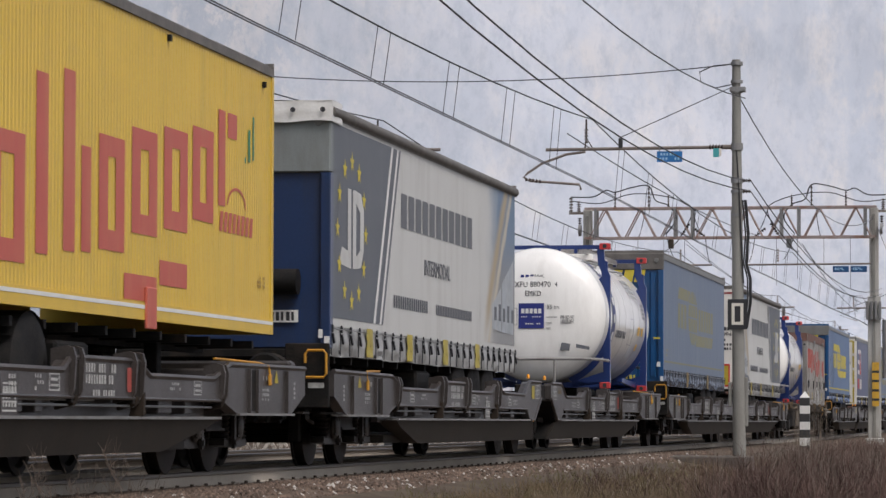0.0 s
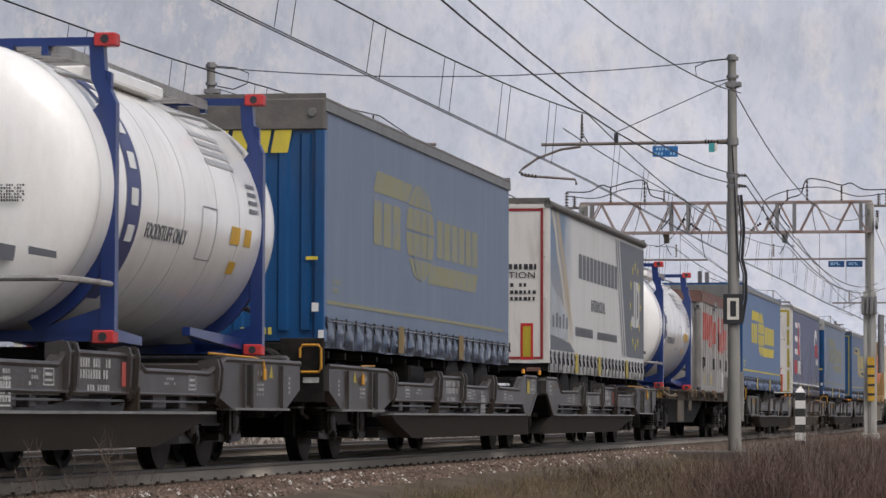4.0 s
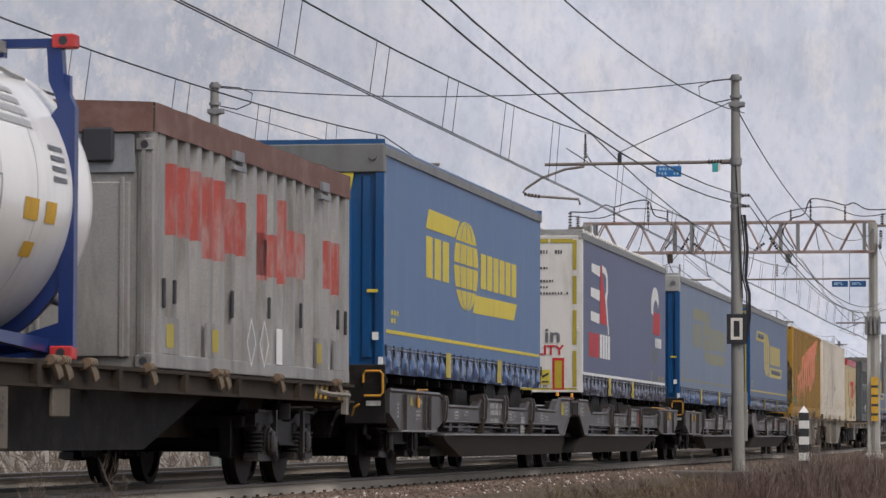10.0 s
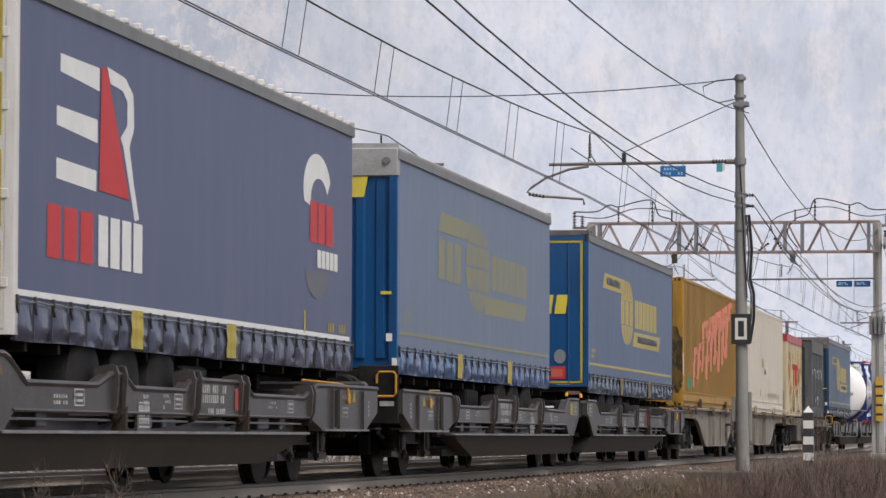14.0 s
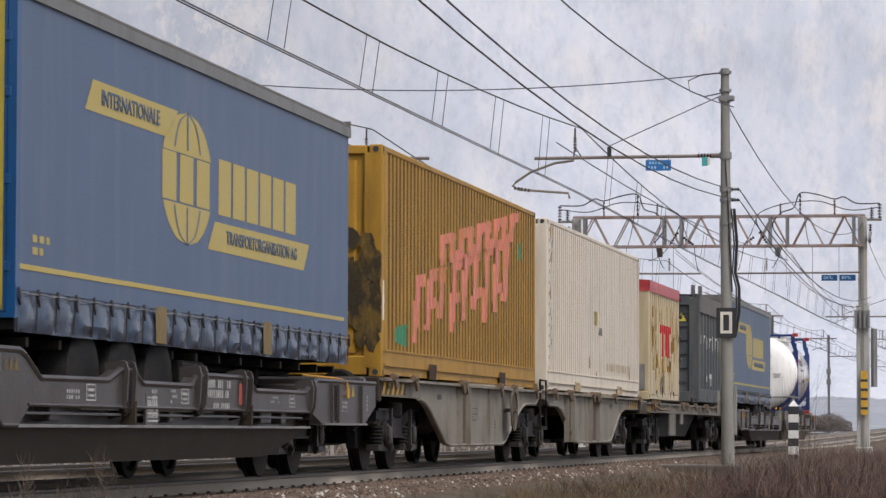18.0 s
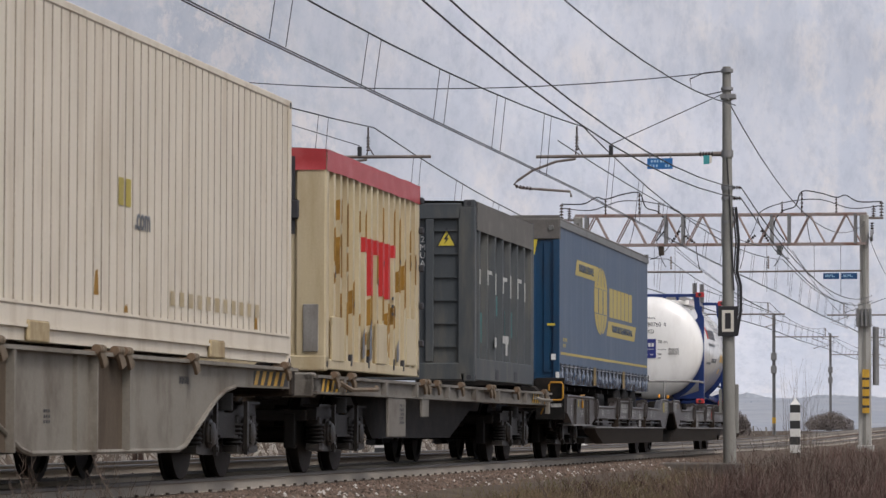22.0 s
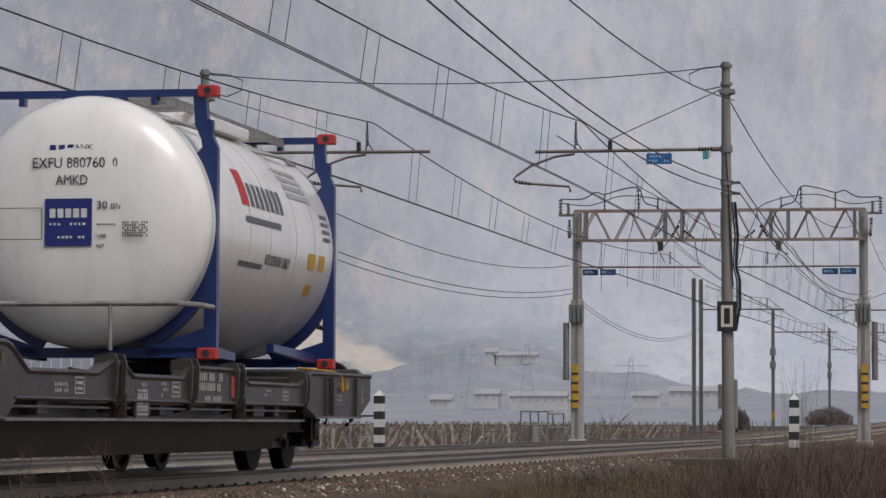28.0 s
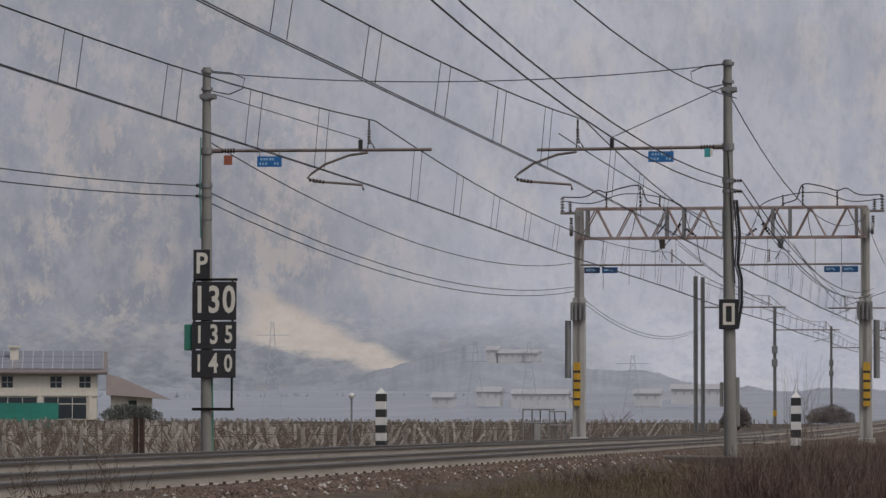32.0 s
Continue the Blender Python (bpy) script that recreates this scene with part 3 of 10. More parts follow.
def along_line(outline):
    """An outline swept along the line's fall and bend."""
    return Shape().rings([[(px + bend(y), y, pz + fall(y)) for px, pz in outline] for y in LINE_YS])


for centre in (TRACK, FAR_TRACK):
    for side in (-0.7525, 0.7525):
        rail = thing("rail", "worn steel rail with a polished running surface", "rail", "rails of two tracks", pose(centre + side, 0, 0), kind="structure")
        part("web", along_line(RAIL[:6] + RAIL[10:]), m_rail, rail)
        part("head", along_line([(0.0355, -0.0345), (0.0365, -0.008), (0.028, 0.0005), (-0.028, 0.0005), (-0.0365, -0.008), (-0.0355, -0.0345)]), m_railhead, rail)

# sleepers with their fastenings
sl = Shape()
sl.prism([(-1.3, -0.36), (1.3, -0.36), (1.28, -0.19), (1.05, -0.165), (0.4, -0.175), (-0.4, -0.175), (-1.05, -0.165), (-1.28, -0.19)], "y", -0.13, 0.13)
sleeper_mesh = sl.mesh("sleeper", m_sleeper)
fs = Shape()
for sx in (-0.7525, 0.7525):
    for d in (-0.13, 0.13):
        fs.box(sx + d - 0.05, sx + d + 0.05, -0.09, 0.09, -0.17, -0.14, 0.01)
        fs.cyl((sx + d, 0, -0.145), (sx + d, 0, -0.115), 0.02, n=6)
fast_mesh = fs.mesh("fastening", m_clip)
track_bed = thing("sleepers", "grey concrete sleepers with dark rail fastenings", "sleepers", kind="structure")
for k in range(150):
    y = 18 + 0.6 * k
    part("sleeper", sleeper_mesh, None, track_bed, at=pose(TRACK + bend(y), y, fall(y)))
    part("fastening", fast_mesh, None, track_bed, at=pose(TRACK + bend(y), y, fall(y)))
for k in range(130):
    y = 24 + 0.6 * k
    part("sleeper", sleeper_mesh, None, track_bed, at=pose(FAR_TRACK + bend(y), y, fall(y)))

# ---------------------------------------------------------------- mountains


def cliff(u, v):
    """A limestone wall above a talus slope; u across (finest in the middle), v from foot to crest."""
    a = -75 + 265 * u if u < 0.2 else (-22 + 40 * (u - 0.2) if u < 0.8 else 2 + 140 * (u - 0.8))
    a = radians(a)
    z = -8 + 560 * v ** 1.2
    r = 1950 + 260 * v - 400 * max(0.0, 0.16 - v)
    x, y = r * math.sin(a), r * math.cos(a)
    big = noise.fractal((x / 210, y / 210, z / 330 + 3), 0.9, 2.0, 4)
    fine = noise.fractal((x / 42, y / 42, z / 120), 1.0, 2.0, 3)
    k = 1 + (9 * big + 1.5 * fine) / r
    return (x * k, y * k, z)


# Distance haze is painted into this rock's pale blue-grey base colours.
mn = bpy.data.materials.new("limestone cliff with haze in its colour")
mn.use_nodes = True
n_, l_ = mn.node_tree.nodes, mn.node_tree.links
tcn = n_.new("ShaderNodeTexCoord")


def cliff_noise(scale, sz, detail, lo, hi, rough=0.6):
    mp = n_.new("ShaderNodeMapping")
    mp.inputs["Scale"].default_value = (scale, scale, scale * sz)
    l_.new(tcn.outputs["Object"], mp.inputs["Vector"])
    t = n_.new("ShaderNodeTexNoise")
    t.inputs["Scale"].default_value, t.inputs["Detail"].default_value, t.inputs["Roughness"].default_value = 1.0, detail, rough
    l_.new(mp.outputs[0], t.inputs["Vector"])
    r_ = n_.new("ShaderNodeMapRange")
    r_.interpolation_type = "SMOOTHSTEP"
    r_.inputs["From Min"].default_value, r_.inputs["From Max"].default_value = lo, hi
    l_.new(t.outputs["Fac"], r_.inputs["Value"])
    return r_.outputs[0]


def blend(fac, a, b):
    mx = n_.new("ShaderNodeMix")
    mx.data_type = "RGBA"
    l_.new(fac, mx.inputs["Factor"])
    for i, c_ in ((6, a), (7, b)):
        if isinstance(c_, tuple):
            mx.inputs[i].default_value = (*c_, 1)
        else:
            l_.new(c_, mx.inputs[i])
    return mx.outputs[2]


def times(a, b):
    mm = n_.new("ShaderNodeMath")
    mm.operation = "MULTIPLY"
    for i, q in ((0, a), (1, b)):
        if isinstance(q, (int, float)):
            mm.inputs[i].default_value = q
        else:
            l_.new(q, mm.inputs[i])
    return mm.outputs[0]


def ramp_of(socket, a, b, c=0.0, d=1.0):
    r_ = n_.new("ShaderNodeMapRange")
    r_.interpolation_type = "SMOOTHSTEP"
    for key, q in (("From Min", a), ("From Max", b), ("To Min", c), ("To Max", d)):
        r_.inputs[key].default_value = q
    l_.new(socket, r_.inputs["Value"])
    return r_.outputs[0]


sep = n_.new("ShaderNodeSeparateXYZ")
l_.new(tcn.outputs["Object"], sep.inputs[0])
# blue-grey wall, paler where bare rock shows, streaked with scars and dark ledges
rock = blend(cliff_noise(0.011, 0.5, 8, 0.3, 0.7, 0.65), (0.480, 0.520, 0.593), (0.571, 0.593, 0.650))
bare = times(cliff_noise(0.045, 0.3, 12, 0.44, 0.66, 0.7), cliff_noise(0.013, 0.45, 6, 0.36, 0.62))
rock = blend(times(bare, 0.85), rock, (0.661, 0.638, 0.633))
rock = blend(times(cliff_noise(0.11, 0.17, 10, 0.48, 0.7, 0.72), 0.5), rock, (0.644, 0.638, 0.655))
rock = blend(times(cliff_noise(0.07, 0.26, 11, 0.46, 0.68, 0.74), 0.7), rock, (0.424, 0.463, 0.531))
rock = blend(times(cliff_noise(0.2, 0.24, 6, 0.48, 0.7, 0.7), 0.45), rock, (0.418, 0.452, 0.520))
# the western side is dimmed in the colour, with tan bare faces low down
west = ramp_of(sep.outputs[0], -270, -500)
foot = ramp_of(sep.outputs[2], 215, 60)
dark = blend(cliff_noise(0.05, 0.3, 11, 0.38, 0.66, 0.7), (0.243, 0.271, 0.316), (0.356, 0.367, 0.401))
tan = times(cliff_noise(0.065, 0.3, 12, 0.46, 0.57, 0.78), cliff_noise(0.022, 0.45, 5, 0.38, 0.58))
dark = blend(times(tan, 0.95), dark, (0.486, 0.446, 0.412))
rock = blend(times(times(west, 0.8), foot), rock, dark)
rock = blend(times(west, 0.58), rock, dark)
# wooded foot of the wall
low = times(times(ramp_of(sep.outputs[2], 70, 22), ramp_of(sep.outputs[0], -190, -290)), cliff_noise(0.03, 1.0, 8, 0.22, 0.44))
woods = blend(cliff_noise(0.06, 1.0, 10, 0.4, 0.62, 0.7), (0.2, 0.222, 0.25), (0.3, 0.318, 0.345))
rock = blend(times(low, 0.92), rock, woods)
# pale fan of bare scree, thinning to one side
mpf = n_.new("ShaderNodeMapping")
mpf.inputs["Scale"].default_value = (0.05, 0.05, 0.07)
l_.new(tcn.outputs["Object"], mpf.inputs["Vector"])
rag = n_.new("ShaderNodeTexNoise")
rag.inputs["Scale"].default_value, rag.inputs["Detail"].default_value, rag.inputs["Roughness"].default_value = 1.0, 8, 0.65
l_.new(mpf.outputs[0], rag.inputs["Vector"])


def above(slope, offset, wander):
    """Height over a slanting line across the wall, with a ragged edge."""
    m1 = n_.new("ShaderNodeMath")
    m1.operation = "MULTIPLY_ADD"
    l_.new(sep.outputs[0], m1.inputs[0])
    m1.inputs[1].default_value, m1.inputs[2].default_value = -slope, -offset
    m2 = n_.new("ShaderNodeMath")
    m2.operation = "ADD"
    l_.new(m1.outputs[0], m2.inputs[0])
    l_.new(sep.outputs[2], m2.inputs[1])
    m3 = n_.new("ShaderNodeMath")
    m3.operation = "MULTIPLY_ADD"
    l_.new(rag.outputs["Fac"], m3.inputs[0])
    m3.inputs[1].default_value = wander
    l_.new(m2.outputs[0], m3.inputs[2])
    return m3.outputs[0]


fan = times(ramp_of(above(-0.46, -133.0, 14.0), 11.0, 4.0), ramp_of(above(-0.2, -49.0, 16.0), 5.0, 10.0))
fan = times(fan, ramp_of(sep.outputs[0], -452, -430))
rock = blend(times(fan, 0.95), rock, blend(cliff_noise(0.12, 0.5, 8, 0.3, 0.7, 0.6), (0.52, 0.47, 0.42), (0.585, 0.54, 0.485)))
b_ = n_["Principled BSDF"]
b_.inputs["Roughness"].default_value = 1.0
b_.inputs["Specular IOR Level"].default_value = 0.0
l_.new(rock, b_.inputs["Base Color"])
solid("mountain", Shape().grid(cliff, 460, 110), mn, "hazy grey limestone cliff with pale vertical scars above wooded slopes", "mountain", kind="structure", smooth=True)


def foothill(u, v):
    """Low wooded rise in front of the scree."""
    a = radians(-17 + 24 * u)
    r = 1500 + 120 * v
    hgt = 21 * math.exp(-((u - 0.345) / 0.1) ** 2) + 3 * math.exp(-((u - 0.55) / 0.1) ** 2) + 4 * noise.fractal((u * 14, 0, 4), 1, 2, 4) + 8
    tree = 0.6 * noise.noise((u * 110, v * 3, 0)) + 0.5 * noise.noise((u * 330, v * 5, 0))
    return (r * math.sin(a), r * math.cos(a), -6 + (hgt + 5 + tree) * v)


# The hill's blue-grey is haze put into its base colour.
m_hill = mat("wooded hill with haze in its colour", (0.29, 0.313, 0.345), 1.0, 0, 0.12, 0.05, 0.5, 0, (0.345, 0.365, 0.395), 0.9, (1, 1, 1), 0.05)
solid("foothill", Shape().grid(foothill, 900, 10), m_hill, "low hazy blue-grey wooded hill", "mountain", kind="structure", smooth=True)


def tree_band(name, a0, a1, r, z0, z1, count, size, seed, label):
    """Ragged clumps of far trees in the haze."""
    rnd = random.Random(seed)
    v, f = [], []
    for _ in range(count):
        a = radians(rnd.uniform(a0, a1))
        q = r + rnd.uniform(-40, 40)
        x, y, z = q * math.sin(a), q * math.cos(a), rnd.uniform(z0, z1)
        h, w = size * rnd.uniform(0.5, 1.3), size * rnd.uniform(0.25, 0.6)
        k = len(v)
        ring = [(x + w * rnd.uniform(0.7, 1.2) * math.cos(i * 1.047), y + w * math.sin(i * 1.047), z + h * rnd.uniform(0.25, 0.5)) for i in range(6)]
        v += [(x, y, z)] + ring + [(x + rnd.uniform(-0.2, 0.2) * w, y, z + h)]
        f += [(k, k + 1 + (i + 1) % 6, k + 1 + i) for i in range(6)] + [(k + 1 + i, k + 1 + (i + 1) % 6, k + 7) for i in range(6)]
    me = bpy.data.meshes.new(name)
    me.from_pydata(v, [], f)
    me.materials.append(m_fartree)
    thing(name, label, "trees", "", None, me, "stuff")


# Tree colour is paled and blued to hold the haze.
m_fartree = mat("far trees with haze in their colour", (0.286, 0.319, 0.369), 1.0, 0, 0.1, 0.03, 0.4, 0, (0.330, 0.358, 0.402), 0.7, (1, 1, 1), 0.06, island=0.6)
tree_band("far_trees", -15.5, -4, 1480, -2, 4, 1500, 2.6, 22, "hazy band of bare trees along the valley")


def valley(u, v):
    """Flat far valley floor rising a little towards the hills."""
    return (-900 + 1500 * u, 700 + 850 * v, -2.6 + 10.7 * v * v)


# Field colours include the valley haze.
m_valley = mat("far fields with haze in their colour", (0.297, 0.319, 0.358), 1.0, 0, 0.12, 0.02, 0.2, 0, (0.396, 0.396, 0.407), 0.7, (1, 0.2, 1), 0.03)
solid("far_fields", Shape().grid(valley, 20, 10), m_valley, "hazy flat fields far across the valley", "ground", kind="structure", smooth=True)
# ---------------------------------------------------------------- the train
def advance(t):
    """Metres that the train has run since the start."""
    q = t / 16
    return 141.16 * q - 0.5036 * q ** 2 - 1.4567 * q ** 3 + 0.5387 * q ** 4


MOVERS = []   # (thing, metres along the line at the start)
AXLES = []    # wheelsets that roll


def on_line(y, length, lean=0.0):
    """Pose of a vehicle whose near end stands at y: it follows the line's fall and bend."""
    a, b = y + 0.12 * length, y + 0.88 * length
    sx, sz = (bend(b) - bend(a)) / (b - a), (fall(b) - fall(a)) / (b - a)
    return pose(TRACK + bend(a) - sx * (a - y), y, 0.05 + fall(a) - sz * (a - y), math.degrees(math.atan(sz)), lean, -math.degrees(math.atan(sx)))


def aboard(ob, u, length=13.7):
    ob.matrix_basis = on_line(u, length)
    MOVERS.append((ob, u, length))
    return ob


# ---- running gear
wheel_profile = [(-0.07, 0.05), (-0.07, 0.4), (-0.065, 0.46), (0.045, 0.455), (0.05, 0.49), (0.075, 0.485), (0.075, 0.41), (0.03, 0.38), (0.03, 0.14), (0.09, 0.12), (0.09, 0.05)]
ws = Shape()
ws.lathe([(0.7525 - a, r) for a, r in wheel_profile], (0, 0, 0), "x", 28)
ws.lathe([(-0.7525 + a, r) for a, r in wheel_profile], (0, 0, 0), "x", 28)
ws.cyl((-1.05, 0, 0), (1.05, 0, 0), 0.085, n=12)
for k in range(3):
    a = k * 2.094
    ws.box(0.79, 0.825, 0.2 * math.cos(a) - 0.04, 0.2 * math.cos(a) + 0.04, 0.2 * math.sin(a) - 0.04, 0.2 * math.sin(a) + 0.04)
wheelset_mesh = ws.mesh("wheelset", m_wheel, True)

# welded frame with dipped side beams, end sills and a bolster
bg = Shape()
for sx in (-1, 1):
    x0, x1 = sorted((sx * 0.94, sx * 1.06))
    bg.prism([(-1.42, 0.62), (-1.4, 0.76), (-0.72, 0.8), (-0.5, 0.72), (-0.3, 0.68), (0.3, 0.68), (0.5, 0.72), (0.72, 0.8), (1.4, 0.76), (1.42, 0.62), (0.62, 0.6), (0.42, 0.44), (-0.42, 0.44), (-0.62, 0.6)], "x", x0, x1)
    a, b = sorted((sx * 0.9, sx * 1.1))
    bg.box(a, b, -1.44, -0.6, 0.77, 0.8).box(a, b, 0.6, 1.44, 0.77, 0.8).box(a, b, -0.4, 0.4, 0.42, 0.45)
    bg.cyl((sx * 1.0, 0, 0.7), (sx * 1.0, 0, 0.88), 0.14, n=14)
    for ay in (-0.9, 0.9):
        for d in (-0.36, 0.36):
            bg.box(*sorted((sx * 0.92, sx * 1.08)), ay + d - 0.1, ay + d + 0.1, 0.56, 0.66, 0.015)
    # brake shoes and hangers behind the wheels
    for ay in (-1.42, -0.36, 0.36, 1.42):
        bg.box(*sorted((sx * 0.68, sx * 0.82)), ay - 0.05, ay + 0.05, 0.28, 0.7, 0.015)
bg.box(-1.0, 1.0, -0.25, 0.25, 0.5, 0.8, 0.04)
bg.box(-0.95, 0.95, -1.46, -1.38, 0.6, 0.74, 0.015).box(-0.95, 0.95, 1.38, 1.46, 0.6, 0.74, 0.015)
bg.cyl((-0.95, -0.34, 0.38), (0.95, -0.34, 0.38), 0.035, n=8).cyl((-0.95, 0.34, 0.38), (0.95, 0.34, 0.38), 0.035, n=8)
bogie_mesh = bg.mesh("bogie", m_gear, True)
# axle box with a round cover between two spring seats
ab = Shape().prism([(-0.5, 0.27), (-0.48, 0.34), (-0.2, 0.36), (-0.17, 0.56), (-0.09, 0.63), (0.09, 0.63), (0.17, 0.56), (0.2, 0.36), (0.48, 0.34), (0.5, 0.27), (0.2, 0.25), (-0.2, 0.25)], "x", -0.09, 0.07)
ab.lathe([(0.07, 0.15), (0.1, 0.15), (0.115, 0.12), (0.13, 0.12), (0.14, 0.09), (0.145, 0.02)], (0, 0, 0.46), "x", 18)
for k in range(4):
    a = radians(45 + 90 * k)
    ab.cyl((0.1, 0.125 * math.cos(a), 0.46 + 0.125 * math.sin(a)), (0.13, 0.125 * math.cos(a), 0.46 + 0.125 * math.sin(a)), 0.018, n=6)
box_mesh = ab.mesh("axle_box", m_axlebox, True)
coil = Shape()
coil.lathe([(0, 0.02), (0, 0.11)] + [(0.012 + 0.023 * k / 1.0, 0.112 if k % 2 else 0.088) for k in range(10)] + [(0.24, 0.11), (0.24, 0.02)], (0, 0, 0.33), "z", 14)
coil_mesh = coil.mesh("coil_spring", m_gear, True)
strap = Shape().prism([(-0.03, 0.24), (0.03, 0.24), (0.045, 0.36), (0.03, 0.6), (0.035, 0.8), (-0.035, 0.8), (-0.03, 0.6), (-0.045, 0.36)], "x", -0.02, 0.02).cyl((-0.03, 0, 0.3), (0.035, 0, 0.3), 0.03, n=8)
hanger_mesh = strap.mesh("hanger_link", m_axlebox, True)


def bogie(wagon, y):
    b = part("bogie", bogie_mesh, None, wagon, "black two-axle bogie with coil springs", at=pose(0, y, -0.05))
    for ay in (-0.9, 0.9):
        w = part("wheelset", wheelset_mesh, None, b, at=pose(0, ay, 0.46))
        AXLES.append(w)
        for sx in (-1, 1):
            turn = 0 if sx > 0 else 180
            part("axle_box", box_mesh, None, b, "dusty axle box", at=pose(sx * 1.02, ay, 0, 0, 0, turn))
            for d in (-0.36, 0.36):
                part("coil_spring", coil_mesh, None, b, at=pose(sx * 1.01, ay + d, 0))
            part("hanger_link", hanger_mesh, None, b, "worn steel hanger link", at=pose(sx * 1.12, ay + (0.2 if ay < 0 else -0.2), 0, 0, 0, turn))
    return b


def buffers(wagon, y, sign):
    for x in (-0.875, 0.875):
        s = Shape()
        s.cyl((x, y, 1.0), (x, y + sign * 0.34, 1.0), 0.1, 0.085, 14)
        s.lathe([(0, 0.2), (sign * 0.03, 0.225), (sign * 0.06, 0.2)], (x, y + sign * 0.34, 1.0), "y", 18)
        part("buffer", s, m_black, wagon, smooth=True)
    s = Shape().box(-0.06, 0.06, min(y, y + sign * 0.45), max(y, y + sign * 0.45), 0.9, 1.02, 0.015)
    s.tube([(0, y + sign * 0.3, 0.95), (0.05, y + sign * 0.45, 0.8), (0, y + sign * 0.5, 0.6), (0, y + sign * 0.3, 0.5)], 0.03, 6)
    part("coupling", s, m_black, wagon, smooth=True)
    for x in (-0.45, 0.45):
        part("brake_hose", Shape().tube([(x, y, 0.8), (x, y + sign * 0.25, 0.7), (x * 0.8, y + sign * 0.42, 0.45), (x * 0.6, y + sign * 0.5, 0.38)], 0.025, 6), m_black, wagon, smooth=True)


def bars(x, y0, z0, rows, cols, h=0.035, w=0.05, gap=0.02, seed=1):
    rnd = random.Random(seed)
    out = []
    for r in range(rows):
        for k in range(cols):
            if rnd.random() < 0.8:
                a = y0 + k * (w + gap)
                out.append(rect(a, a + w * rnd.uniform(0.6, 1), z0 - r * (h + gap) - h, z0 - r * (h + gap)))
    return out


def pocket_unit(wagon, flip, length=35.0):
    """Half of a twin pocket wagon, from the middle joint to the outer end."""
    mid = length / 2

    def Y(q):
        return mid + (q - 17.5) if not flip else mid - (q - 17.5)

    top = [(18.05, 0.84), (18.05, 1.05), (18.08, 1.09), (19.25, 1.09), (19.4, 1.06), (19.85, 0.88), (21.9, 0.89), (22.35, 0.99), (22.75, 0.99), (23.1, 0.88), (24.9, 0.88), (25.15, 0.99), (27.3, 0.99), (27.7, 0.87), (30.1, 0.87), (30.8, 1.02), (34.3, 1.03), (34.3, 0.75), (33.6, 0.54), (31.1, 0.54), (30.5, 0.66), (19.55, 0.66), (19.3, 0.52), (19.2, 0.5), (18.78, 0.5)]
    for sx in (-1, 1):
        xo = sx * 1.46
        a, b = sorted((sx * 1.34, xo))
        s = Shape().prism([(Y(q), z) for q, z in top], "x", a, b)
        beam = part("side_beam", s, m_wagon, wagon)
        # rolled upper flange
        fl = Shape()
        pts = [(q, z) for q, z in top[2:17]]
        fl.tube([(sx * 1.45, Y(q), z) for q, z in pts], 0.03, 6)
        fl.tube([(sx * 1.46, Y(q), 0.665) for q in (19.5, 30.5)], 0.016, 6)
        fl.tube([(sx * 1.46, Y(q), z) for q, z in ((18.06, 0.84), (18.79, 0.5), (19.2, 0.5))], 0.02, 6)
        part("flange", fl, m_wagon, beam, smooth=True)
        # ribs and pockets
        for q, w, h in ((22.55, 0.22, 1.03), (25.25, 0.2, 1.04), (27.2, 0.22, 1.03), (30.45, 0.1, 0.98)):
            for d in (-1, 1):
                rib = Shape()
                e = Y(q) + d * (w / 2 + 0.03)
                rib.prism([(sx * 1.3, 0.62), (sx * 1.47, 0.66), (sx * 1.5, 0.72), (sx * 1.515, h - 0.05), (sx * 1.49, h + 0.03), (sx * 1.44, h + 0.045), (sx * 1.3, h + 0.02)], "y", e - 0.022, e + 0.022)
                part("rib", rib, m_wagon, beam)
            # Black box fills the rib gap: painted shade for its dark inside.
            part("slot", Shape().box(*sorted((sx * 1.3, sx * 1.468)), Y(q) - w / 2 - 0.01, Y(q) + w / 2 + 0.01, 0.62, h + 0.02), m_black, beam)
            part("slot_bracket", Shape().prism([(sx * 1.3, 0.56), (sx * 1.46, 0.6), (sx * 1.49, 0.68), (sx * 1.3, 0.7)], "y", Y(q) - 0.04, Y(q) + 0.04), m_flat, beam)
        for q in (22.55, 27.2):
            part("latch", Shape().prism([(sx * 1.36, 0.48), (sx * 1.5, 0.52), (sx * 1.5, 0.72), (sx * 1.42, 0.74)], "y", Y(q + 0.16) - 0.035, Y(q + 0.16) + 0.035), m_flat, beam)
        # lower lip and trough
        a3, b3 = sorted((sx * 1.30, sx * 1.47))
        y0, y1 = sorted((Y(19.2), Y(30.4)))
        part("lip", Shape().box(a3, b3, y0, y1, 0.485, 0.51), m_lip, beam, "pale flange")
        pts = [(Y(18.8), 0.482), (Y(30.4), 0.482), (Y(30.0), 0.4), (Y(28.5), 0.19), (Y(18.25), 0.19)]
        s2 = Shape()
        s2.rings([[(sx * (1.36 + 0.274 * (z - 0.19)), y, z) for y, z in pts], [(sx * 1.2, y, z) for y, z in pts]])
        part("trough", s2, m_trough, wagon, "dirt-brown lower trough wall")
        # inner web behind the openings
        a4, b4 = sorted((sx * 1.16, sx * 1.24))
        y0, y1 = sorted((Y(18.6), Y(30.6)))
        part("lower_web", Shape().box(a4, b4, y0, y1, 0.46, 0.74), m_wagon, wagon)
